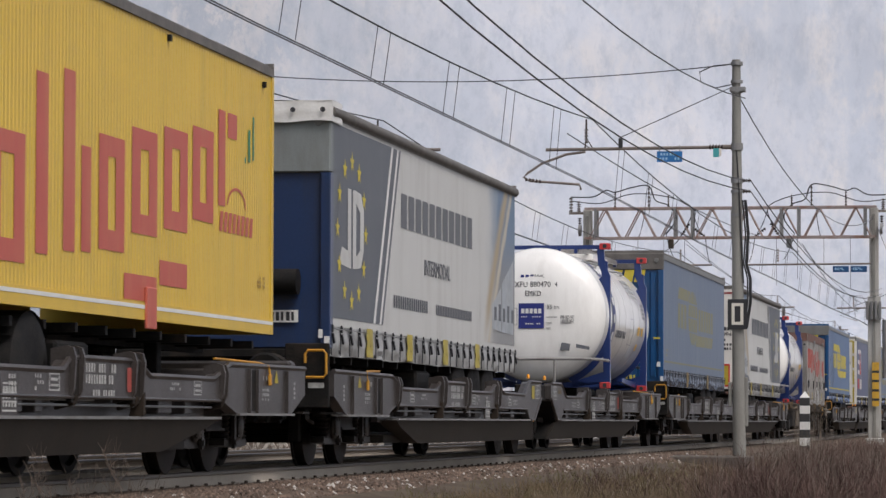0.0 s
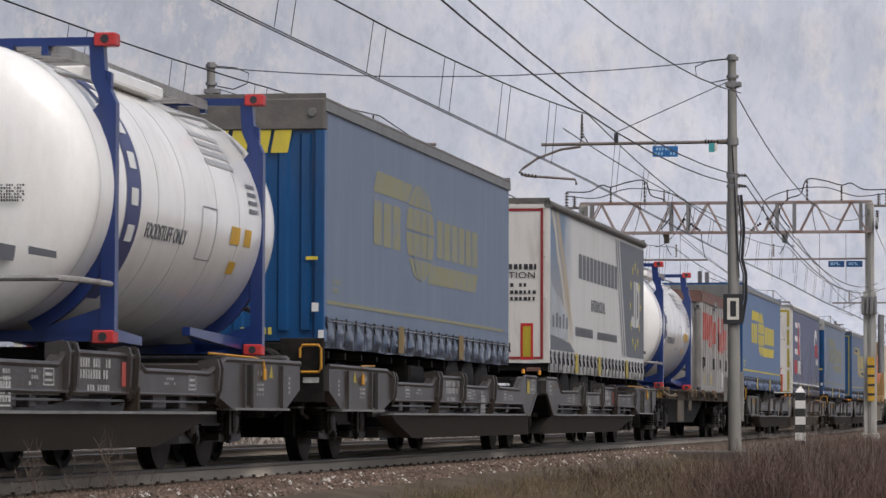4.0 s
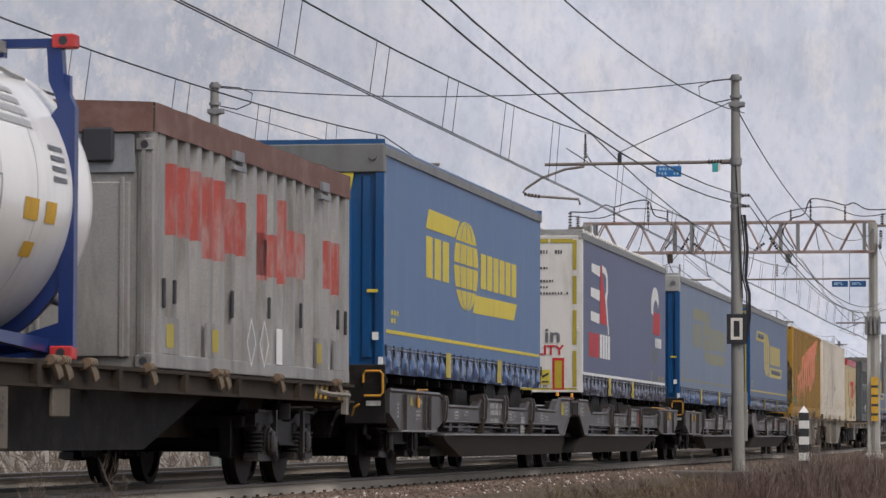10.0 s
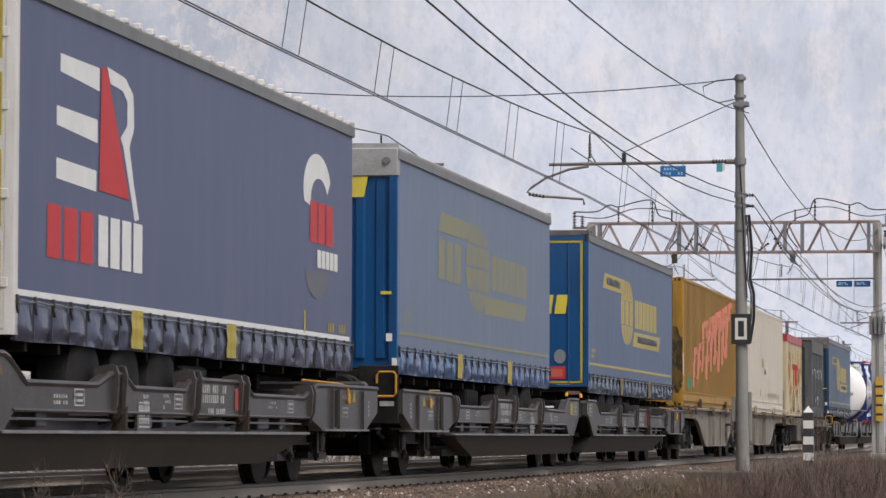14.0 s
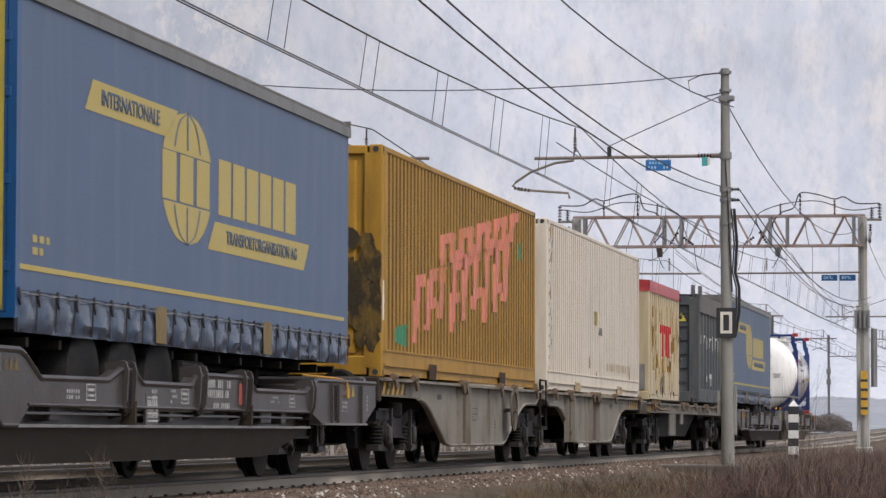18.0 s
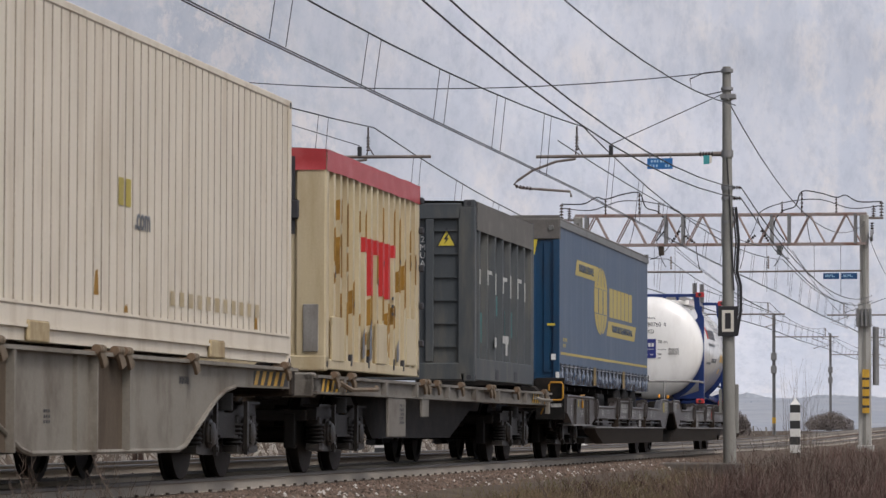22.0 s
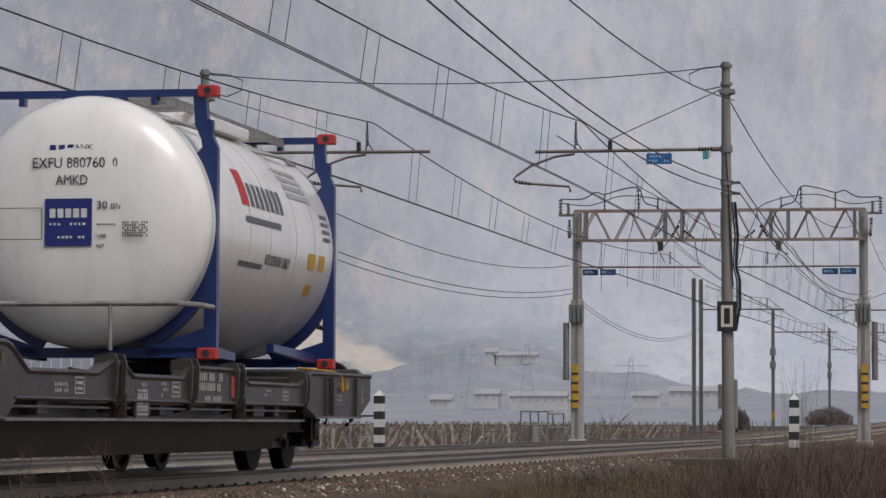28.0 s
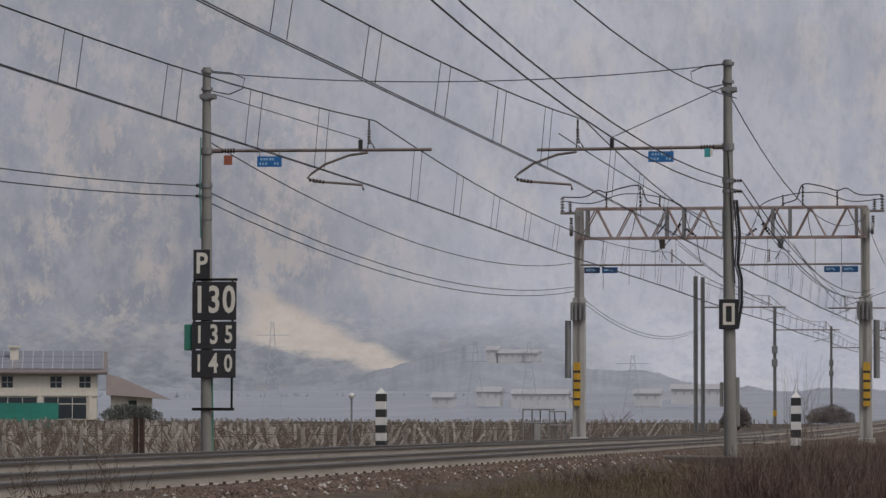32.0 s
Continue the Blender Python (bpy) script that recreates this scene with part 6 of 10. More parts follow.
        end_print(tr, m_tape, y - 0.004, [rect(0.83, 0.96, 1.47, 1.98)], "marker_board")
    else:
        headboard(tr, z0 + 0.1, 4.0, m_darkblue, m_greycloth, 0.68)
        cap = Shape()
        cap.grid(lambda u_, v: (-1.3 + 2.6 * u_, -0.09 - 0.02 * noise.noise((u_ * 9, v * 3, 2)), 3.9 + 0.24 * v + 0.02 * noise.noise((u_ * 7, v, 4))), 24, 5)
        cap.grid(lambda u_, v: (1.3 + 0.01 * noise.noise((u_ * 4, v, 8)), -0.09 + 0.6 * u_, 3.9 + 0.24 * v), 6, 4)
        cap.grid(lambda u_, v: (-1.3 + 2.6 * u_, -0.09 + 0.6 * v, 4.14 + 0.015 * noise.noise((u_ * 6, v * 3, 6))), 16, 4)
        part("roof_sheet", cap, m_sheet, tr, "crumpled white plastic sheet over the front edge", smooth=True)
        for x0 in (0.45, 0.85, 1.2):
            part("eyelet", Shape().lathe([(0, 0.03), (-0.015, 0.03)], (x0, -0.12, 4.03), "y", 10), m_dark, tr)
        part("document_tube", Shape().cyl((0.35, -0.12, 2.06), (0.92, -0.12, 2.06), 0.15, n=18), m_black, tr, "dark document tube", smooth=True)
        end_print(tr, m_mark, -0.02, [rect(0.55, 0.9, 1.6, 1.74)], "number_plate", "white number plate")
        end_print(tr, m_dark, -0.024, bars(0, 0.58, 1.72, 1, 5, 0.1, 0.045, 0.015, 3), "plate_mark")
        end_print(tr, m_mark, -0.035, [rect(1.14, 1.19, 1.42, 1.52)], "marker_tape")
    ob = aboard(tr, u)
    if lean:
        ob["lean"] = lean
    return ob


# ---- 9: navy trailer
def navy_trailer(u, L=13.65):
    tr = thing("curtain_trailer", "slate navy curtain trailer with white rear doors and amber edging", "trailer", "trailers on the train")
    chassis(tr, True, L)
    curtain(tr, L, 1.22, 4.0, m_navy, m_skirtnavy, 71, 26, (7, 14))
    roof(tr, L, 4.1, m_roofpale, 30, 9)
    rear_doors(tr, 1.27, 4.05, m_white, m_tape, True)
    x = 1.268
    decal(tr, m_mark, x, [[(1.3, 3.62), (2.5, 3.62), (2.5, 3.42), (1.3, 3.47)], [(1.2, 3.18), (2.45, 3.17), (2.45, 2.97), (1.2, 3.02)], [(1.2, 2.75), (2.42, 2.73), (2.42, 2.55), (1.2, 2.58)], [(2.75, 3.66), (3.35, 3.62), (3.62, 3.5), (3.66, 3.2), (3.5, 3.02), (3.66, 2.7), (3.85, 2.4), (3.7, 2.38), (3.3, 3.0), (3.2, 3.08), (3.42, 3.2), (3.42, 3.42), (3.25, 3.5), (2.85, 3.52)]], "emblem_print", "white emblem bars")
    decal(tr, m_red, x + 0.003, [[(2.55, 3.64), (2.72, 3.64), (3.5, 2.55), (2.5, 2.57)]], "emblem_print", "red emblem wedge")
    decal(tr, m_red, x, slabs(0.95, 2.42, 1.92, 2.36, 3, 0, 0.2, True, 5), "block_print")
    decal(tr, m_mark, x, slabs(2.5, 4.05, 1.92, 2.36, 4, 0, 0.2, True, 6), "block_print")
    decal(tr, m_mark, x, [ellipse(11.6, 3.2, 0.75, 0.42, 20, 20, 200) + ellipse(11.7, 3.1, 0.45, 0.25, 20, 200, 20)], "emblem_print", "white crescent emblem")
    decal(tr, m_red, x + 0.003, slabs(11.2, 12.5, 2.62, 3.08, 3, 0, 0.15, True, 7), "block_print")
    decal(tr, m_mark, x + 0.003, slabs(11.6, 12.75, 2.35, 2.55, 5, 0, 0.15, True, 9), "block_print")
    decal(tr, m_letgrey, x, [ellipse(11.6, 2.3, 0.6, 0.3, 20, 180, 360)], "emblem_print")
    decal(tr, m_mark, x, [rect(0.1, L - 0.2, 1.575, 1.625)], "line_print", "pale line above the hem")
    decal(tr, m_tape, x, [rect(10.9, 11.0, 1.6, 1.85)] + bars(0, 12.2, 1.75, 1, 8, 0.1, 0.1, 0.03, 4), "small_print")
    y = -0.008
    for z, n, h in ((3.79, 13, 0.075), (3.49, 9, 0.05), (3.38, 8, 0.05), (3.26, 11, 0.05), (3.15, 10, 0.05), (3.04, 14, 0.05)):
        end_print(tr, m_dark, y, bars(0, 0.0, z, 1, int(n * 1.45), h * 0.85, 0.036, 0.016, int(z * 90)), "small_print")
    letters("ost in", 0.36, m_letgrey, tr, on_end(0.42, 2.26, y), width=1.15, label="grey slogan lettering", bold=0.02)
    letters("NABILITY", 0.24, m_red, tr, on_end(0.41, 2.0, y), width=1.05, label="red slogan lettering", bold=0.02)
    end_print(tr, m_red, y, [rect(0.74, 0.95, 1.28, 1.87)], "marker_board", "red-edged amber marker board")
    end_print(tr, m_tape, y - 0.004, [rect(0.78, 0.91, 1.33, 1.82)], "marker_board")
    end_print(tr, m_ylw, y, [rect(0.52, 0.7, 1.4, 1.66)], "label_plate", "yellow label plate")
    end_print(tr, m_dark, y - 0.004, [[(0.55, 1.5), (0.67, 1.57), (0.67, 1.61), (0.55, 1.55)], rect(0.55, 0.67, 1.43, 1.46)], "label_marks")
    letters("PL", 0.1, m_dark, tr, on_end(0.62, 1.345, y))
    return aboard(tr, u)


# ---- containers
def ribbed(x, y0, y1, z0, z1, pitch, depth, sx, flat=0.42, slope=0.1):
    """A corrugated side sheet: of every four faces the first is a raised flat, the rest its groove."""
    n = max(1, round((y1 - y0) / pitch))
    w = (y1 - y0) / n
    pts = []
    for k in range(n):
        a, xi = y0 + k * w, x - sx * depth
        pts += [(x, a), (x, a + w * flat), (xi, a + w * (flat + slope)), (xi, a + w * (1 - slope))]
    pts.append((x, y1))
    m = len(pts)
    return Shape().add([(p, q, z) for z in (z0, z1) for p, q in pts], [(i, i + 1, i + 1 + m, i + m) for i in range(m - 1)])


def castings(ct, w, length, z0, z1, material, size=0.17):
    for x in (-w, w):
        for y in (0, length):
            for z in (z0, z1):
                a, b = sorted((x, x - math.copysign(size, x)))
                c_, d = (y, y + size) if y == 0 else (y - size, y)
                e, f_ = (z, z + 0.118) if z == z0 else (z - 0.118, z)
                cs = part("corner_casting", Shape().box(a, b, c_, d, e, f_, 0.012), material, ct)
                part("hole", Shape().lathe([(0, 0.038), (0.004, 0.038)], ((a + b) / 2, c_ - 0.003 if y == 0 else d, (e + f_) / 2), "y", 12), m_dark, cs)
                part("hole", Shape().lathe([(0, 0.038), (0.004, 0.038)], (b if x > 0 else a - 0.004, (c_ + d) / 2, (e + f_) / 2), "x", 12), m_dark, cs)


def long_container(u, L, paint, groove_paint, label, sooty):
    ct = thing("container", label, "container", "containers on the train")
    w, z0, z1 = 1.275, 1.14, 4.06
    for sx in (-1, 1):
        if sx > 0:
            sheet = ribbed(w - 0.01, 0.32, L - 0.16, z0 + 0.32, z1 - (0.04 if sooty else 0.06), 0.265, 0.04 if sooty else 0.014, sx, 0.5 if sooty else 0.82, 0.12 if sooty else 0.05)
            wall = part("side_wall", sheet, paint, ct, "corrugated wall, grooves painted darker for shade and dirt")
            # Groove faces take the darker paint: painted shade plus dirt.
            wall.data.materials.append(groove_paint)
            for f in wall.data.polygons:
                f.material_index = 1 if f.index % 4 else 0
        else:
            part("side_wall", Shape().box(-w + 0.01, -w + 0.03, 0.1, L - 0.1, z0 + 0.3, z1 - 0.05), paint, ct)
        a, b = sorted((sx * (w - 0.09), sx * w))
        part("top_rail", Shape().box(a, b, 0.1, L - 0.1, z1 - 0.08, z1 - 0.005, 0.01), paint, ct)
        part("bottom_rail", Shape().box(a, b, 0.1, L - 0.1, z0 + 0.14, z0 + 0.34, 0.01).box(*sorted((sx * (w - 0.12), sx * (w - 0.02))), 0.1, L - 0.1, z0 + 0.03, z0 + 0.14), paint, ct)
        for z in (0.335, 0.15):
            part("rail_lip", Shape().box(*sorted((sx * (w - 0.05), sx * (w + 0.012))), 0.12, L - 0.12, z0 + z - 0.012, z0 + z + 0.012), paint, ct)
        for y in (3.6, 9.9):
            pk = Shape().box(a, b + (0.006 if sx > 0 else 0), y, y + 0.5, z0 + 0.02, z0 + 0.2)
            part("grapple_pocket", pk, paint, ct)
            if sx > 0:
                decal(ct, m_ruststain if sooty else m_stainpale, b + 0.01, [[(y + 0.1, z0 + 0.03), (y + 0.4, z0 + 0.03), (y + 0.36, z0 + 0.16), (y + 0.12, z0 + 0.14)]], "stain", "rust stain")
    for y in (0.0, L - 0.16):
        for x in (-w, w - 0.24):
            part("corner_post", Shape().box(x, x + 0.24, y, y + 0.16, z0 + 0.1, z1 - 0.1, 0.015), paint, ct)
    part("side_post", Shape().box(w - 0.06, w + 0.004, 0.19, 0.33, z0 + 0.3, z1 - 0.06, 0.01), paint, ct)
    ew = Shape().box(-w + 0.24, w - 0.24, 0.05, 0.09, z0 + 0.2, z1 - 0.1)
    for k in range(7):
        x = -0.95 + 0.3 * k
        part("end_rib", Shape().prism([(x - 0.09, 0.05), (x - 0.06, 0.02), (x + 0.06, 0.02), (x + 0.09, 0.05)], "z", z0 + 0.3, z1 - 0.2), paint, ct)
    part("end_wall", ew, paint, ct)
    part("end_sill", Shape().box(-w + 0.2, w - 0.2, 0.0, 0.12, z0 + 0.02, z0 + 0.26, 0.012), paint, ct)
    part("end_header", Shape().box(-w + 0.2, w - 0.2, 0.0, 0.12, z1 - 0.12, z1 - 0.01, 0.012), paint, ct)
    part("end_wall", Shape().box(-w + 0.1, w - 0.1, L - 0.09, L - 0.05, z0 + 0.1, z1 - 0.05), paint, ct)
    part("roof", Shape().grid(lambda a, b: (-w + 0.03 + (2 * w - 0.06) * b, 0.05 + (L - 0.1) * a, z1 - 0.02 + 0.012 * math.sin(a * 260)), 120, 1), paint, ct)
    castings(ct, w, L, z0, z1, paint)
    if sooty:
        rs = random.Random(8)
        for k in range(26):
            bx, bz, br = rs.uniform(0.85, 1.22), rs.gauss(2.2, 0.38), rs.uniform(0.06, 0.17)
            blob = [(min(1.27, max(0.6, bx + br * rs.uniform(0.6, 1.2) * math.cos(q * 0.7))), bz + br * rs.uniform(0.8, 1.8) * math.sin(q * 0.7)) for q in range(9)]
            end_print(ct, m_soot, -0.004 - 0.0004 * k, [blob], "stain", "black soot stain on the corner post")
        end_print(ct, m_tape, -0.006, [rect(0.6, 1.03, 2.1, 2.13)], "marker_tape")
        part("sign_strip", Shape().box(w, w + 0.006, 0.05, 0.12, 1.85, 2.35), m_mark, ct, "white sticker strip")
        hz = [[(-0.9 + 0.3 * k, z1 - 0.11), (-0.75 + 0.3 * k, z1 - 0.11), (-0.65 + 0.3 * k, z1 - 0.02), (-0.8 + 0.3 * k, z1 - 0.02)] for k in range(6)]
        end_print(ct, m_dark, -0.004, hz, "hazard_stripe")
    return ct


def spray(ct, x, strokes, material, pitch, y0, flat, name="graffiti", label=""):
    """Paint over the ribs and, thinner, in the grooves."""
    polys, deep = [], []
    for layer, pts in enumerate(strokes):
        ys_ = [p[0] for p in pts]
        k0, k1 = int((min(ys_) - y0) / pitch), int((max(ys_) - y0) / pitch) + 1
        for k in range(k0, k1 + 1):
            a = y0 + k * pitch

            def cuts(m):
                zz = []
                for i in range(len(pts)):
                    (p, q), (r, s) = pts[i], pts[(i + 1) % len(pts)]
                    if (p - m) * (r - m) <= 0 and p != r:
                        zz.append(q + (s - q) * (m - p) / (r - p))
                return sorted(zz)
            for lo, hi, out in ((a, a + pitch * flat, polys), (a + pitch * (flat + 0.13), a + pitch * 0.87, deep)):
                za, zb = cuts(lo + 0.003), cuts(hi - 0.003)
                if len(za) != 2 or len(zb) != 2:
                    zc = cuts((lo + hi) / 2)
                    za = zb = zc if len(zc) == 2 else ()
                if za and za[1] - za[0] > 0.02:
                    d = x + 0.0012 * layer - (0.04 if out is deep else 0.0)
                    out.append([(d, lo, za[0]), (d, hi, zb[0]), (d, hi, zb[1]), (d, lo, za[1])])
            # the flank that leads up to this rib
            lo, hi, g = a - pitch * 0.13, a, 0.0012 * layer
            zc = cuts((lo + hi) / 2)
            if len(zc) == 2 and zc[1] - zc[0] > 0.02:
                deep.append([(x - 0.04 + g, lo - 0.002, zc[0]), (x + g, hi - 0.002, zc[0]), (x + g, hi - 0.002, zc[1]), (x - 0.04 + g, lo - 0.002, zc[1])])
    prints(ct, material, polys, name, label)
    prints(ct, material, deep, name, label)


def ochre_container(u, L=13.7):
    ct = long_container(u, L, m_ochre, m_ochregroove, "ochre corrugated long container with pink spray paint and soot", True)
    n = round((L - 0.48) / 0.265)
    p = (L - 0.48) / n
    # Dark brown quads drawn over the bottom rail's grapple pockets.
    for y_ in (3.4, 9.7):
        decal(ct, m_darkrust, 1.295, [[(y_, 1.15), (y_ + 0.55, 1.15), (y_ + 0.6, 1.36), (y_ - 0.02, 1.36)]], "stain", "dark grapple pocket patch")
    st = []

    def stroke(y0, z0_, y1, z1_, wy, wz=0.0):
        st.append([(y0, z0_), (y0 + wy, z0_ + wz), (y1 + wy, z1_ + wz), (y1, z1_)])
    # two rows of slanting block strokes, the upper one smaller
    for k in range(9):
        q = 2.2 + 0.98 * k
        lo, hi = 1.62 + 0.075 * k, 2.5 + 0.12 * k
        stroke(q, lo + 0.12 * (k % 3), q + 0.34, hi, 0.4)
        if k % 3 != 2:
            st.append([(q + 0.3, hi - 0.14), (q + 1.05, hi - 0.1), (q + 1.1, hi + 0.08), (q + 0.3, hi + 0.02)])
        if k % 2:
            st.append([(q + 0.1, lo + 0.36), (q + 0.9, lo + 0.46), (q + 0.9, lo + 0.6), (q + 0.1, lo + 0.5)])
    for k in range(9):
        q = 4.3 + 0.8 * k
        lo, hi = 2.74 + 0.085 * k, 3.16 + 0.09 * k
        stroke(q, lo, q + 0.2, hi, 0.34)
        st.append([(q + 0.1, lo + (0.0 if k % 2 else 0.28)), (q + 0.9, lo + (0.08 if k % 2 else 0.36)), (q + 0.9, lo + (0.22 if k % 2 else 0.5)), (q + 0.1, lo + (0.14 if k % 2 else 0.42))])
    spray(ct, 1.268, st, m_pink, p, 0.32, 0.5, "graffiti", "pink spray paint on the ribs")
    spray(ct, 1.269, [[(1.0, 1.6), (1.1, 1.8), (1.9, 1.85), (1.8, 1.55)], [(11.8, 3.2), (11.8, 3.45), (12.1, 3.45), (12.1, 3.2)]], m_green, p, 0.32, 0.5, "graffiti", "green spray paint on the ribs")
    return aboard(ct, u)


def white_container(u, L=13.7):
    ct = long_container(u, L, m_cream, m_creamgroove, "off-white corrugated long container with rust streaks", False)
    rr = random.Random(5)
    for k in range(16):
        y_, z_ = rr.uniform(0.36, 0.75), rr.uniform(1.6, 3.9)
        decal(ct, m_letgrey if k % 3 else m_ruststain, 1.268, [[(y_, z_), (y_ + rr.uniform(0.03, 0.1), z_ + 0.03), (y_ + rr.uniform(0.03, 0.08), z_ + rr.uniform(0.1, 0.3)), (y_ - 0.02, z_ + rr.uniform(0.08, 0.2))]], "scrape", "scraped patch of paint")
    for y_, a_, b_ in ((5.6, 1.62, 1.85), (6.6, 1.5, 1.58), (11.9, 1.5, 1.7)):
        decal(ct, m_ruststain, 1.268, [[(y_, a_), (y_ + 0.16, a_), (y_ + 0.13, b_), (y_ + 0.04, b_ - 0.03)]], "stain", "rust streak")
    for y_ in (3.55, 9.85):
        part("grapple_pocket", Shape().box(1.26, 1.3, y_, y_ + 0.6, 1.16, 1.34, 0.015), m_stainpale, ct, "ochre-stained grapple pocket")
    letters(".com", 0.3, m_letgrey, ct, on_side(7.25, 2.36, 1.272), label="grey lettering", width=0.95, bold=0.015)
    decal(ct, m_tape, 1.27, slabs(6.4, 6.9, 2.45, 2.7, 2, 0, 0.3, True, 5), "small_print", "faint yellow print")
    decal(ct, m_faint, 1.27, slabs(8.3, 12.3, 1.62, 1.76, 11, 0, 0.5, True, 6), "small_print", "faint ochre print")
    for k in range(14):
        part("lashing_eye", Shape().box(1.255, 1.285, 0.2, 0.24, 1.5 + k * 0.18, 1.56 + k * 0.18), m_letgrey, ct)
    return aboard(ct, u)


def tarp_top(ct, w, L, z, material, drop, label, ridge=0.0, seed=2):
    s = Shape()
    s.grid(lambda a, b: (-w + 2 * w * b, L * a, z + 0.03 + ridge * (1 - abs(b - 0.5) * 2) + 0.025 * noise.noise((a * 9, b * 4, seed))), 30, 8)
    s.grid(lambda a, b: (w + 0.012 + 0.012 * noise.noise((a * 14, b * 2, seed)), L * a, z + 0.03 - drop * b + 0.012 * noise.noise((a * 10, 5, seed))), 40, 4)
    s.grid(lambda a, b: (-w + 2 * w * a, -0.015 + 0.02 * noise.noise((a * 6, b * 3, seed + 1)), z + 0.03 - drop * b + (ridge * (1 - abs(a - 0.5) * 2)) * (1 - b)), 24, 4)
    s.grid(lambda a, b: (-w - 0.012, L * a, z + 0.03 - drop * b), 4, 2)
    s.grid(lambda a, b: (-w + 2 * w * a, L + 0.015, z + 0.03 - drop * b), 4, 2)
    part("tarpaulin", s, material, ct, label, smooth=True)


def bulk_container(u, L=9.2):
    """Aluminium bulk container with a brown tarp."""
    ct = thing("bulk_container", "dull aluminium ribbed bulk container under a faded brown tarp", "container", "containers on the train")
    w, z0, z1 = 1.25, 1.09, 3.5
    part("side_wall", Shape().box(-w, -w + 0.04, 0, L, z0, z1), m_alu, ct)
    part("side_wall", Shape().box(w - 0.11, w - 0.075, 0, L, z0, z1), m_alu, ct)
    n = 19
    for k in range(n):
        y = 0.35 + k * (L - 0.55) / (n - 1)
        wide = 0.105 if k % 5 else 0.13
        part("rib", Shape().prism([(w - 0.075, y - wide), (w, y - wide * 0.75), (w, y + wide * 0.75), (w - 0.075, y + wide)], "z", z0 + 0.12, z1 - 0.2), m_alu, ct)
    part("bottom_rail", Shape().box(w - 0.08, w + 0.008, 0, L, z0, z0 + 0.14, 0.01), m_alu, ct)
    for y in (0.4, 2.1, 3.8, 5.4, 7.3, 8.3):
        part("lower_panel", Shape().box(w - 0.02, w + 0.006, y, y + 0.6, z0 + 0.14, z0 + 0.48), m_alu, ct)
    for y in (0.02, L - 0.16):
        part("corner_post", Shape().box(w - 0.16, w + 0.005, y, y + 0.14, z0, z1, 0.015), m_alu, ct)
        part("corner_post", Shape().box(-w, -w + 0.16, y, y + 0.14, z0, z1, 0.015), m_alu, ct)
    ew = Shape().box(-w + 0.1, w - 0.16, 0.04, 0.09, z0, z1 - 0.2)
    part("end_wall", ew, m_alu, ct)
    for x in (-0.55, 0.55):
        part("end_door", Shape().box(x - 0.48, x + 0.48, 0.0, 0.04, z0 + 0.1, z1 - 0.7, 0.012), m_alu, ct)
    part("end_panel", Shape().box(-w + 0.12, w - 0.18, 0.01, 0.04, z1 - 0.62, z1 - 0.25, 0.01), m_steelgrey, ct)
    part("end_wall", Shape().box(-w, w, L - 0.06, L, z0, z1), m_alu, ct)
    part("vent_box", Shape().box(0.58, 0.88, -0.05, 0.02, z1 - 0.52, z1 - 0.2, 0.02), m_dark, ct, "black vent box")
    for x in (0.16, 0.52, 0.96):
        part("end_rib", Shape().box(x - 0.02, x + 0.02, -0.02, 0.01, z0 + 0.1, z1 - 0.66, 0.006), m_alu, ct)
    tarp_top(ct, w, L, z1, m_browntarp, 0.27, "faded brown tarpaulin", 0.05, 12)
    for y in (3.0, 7.3):
        part("tarp_handle", Shape().box(w + 0.02, w + 0.06, y, y + 0.55, z1 - 0.36, z1 - 0.31).box(w + 0.015, w + 0.05, y + 0.1, y + 0.5, z1 - 0.26, z1 - 0.16), m_steelgrey, ct, "pale metal tarp bar")
    pos = [(0.62, 1.7, 2.35, 3.02), (2.35, 2.95, 2.2, 3.0), (3.3, 4.05, 2.3, 2.85), (4.4, 4.75, 2.1, 3.0), (4.75, 5.2, 2.15, 2.6), (5.5, 5.75, 2.1, 3.0), (6.1, 6.9, 2.2, 2.7), (7.2, 7.4, 2.2, 2.75), (7.8, 8.0, 2.15, 2.7), (8.3, 8.55, 2.1, 2.7)]
    pol = []
    for a, b, c_, d in pos:
        for k in range(n):
            y = 0.35 + k * (L - 0.55) / (n - 1)
            if a - 0.1 < y < b + 0.1:
                e = 0.105 if k % 5 else 0.13
                f = e * 0.75 - 0.002
                pol.append([(w + 0.004, y - f, c_), (w + 0.004, y + f, c_), (w + 0.004, y + f, d), (w + 0.004, y - f, d)])
                pol.append([(w - 0.072, y - e - 0.003, c_), (w + 0.003, y - f - 0.004, c_), (w + 0.003, y - f - 0.004, d), (w - 0.072, y - e - 0.003, d)])
    prints(ct, m_redfade, pol, "block_print", "worn red marks on the ribs")
    decal(ct, m_redfade, w - 0.071, [rect(a + 0.02, b - 0.02, c_, d) for a, b, c_, d in pos], "block_print", "worn red marks")
    for k, y in enumerate((0.35, 0.75, 3.1, 4.8, 6.4, 8.45, 8.9)):
        part("lashing_ratchet", Shape().box(w, w + 0.03, y, y + 0.05, z0 + 0.56 + 0.05 * (k % 2), z0 + 0.84, 0.01), m_dark, ct, "black ratchet")
    for y in (0.5, 2.3, 7.3):
        decal(ct, m_tape, w + 0.01, [rect(y, y + 0.28, z0 + 0.2, z0 + 0.42)], "marker_tape", "yellow marker patch")
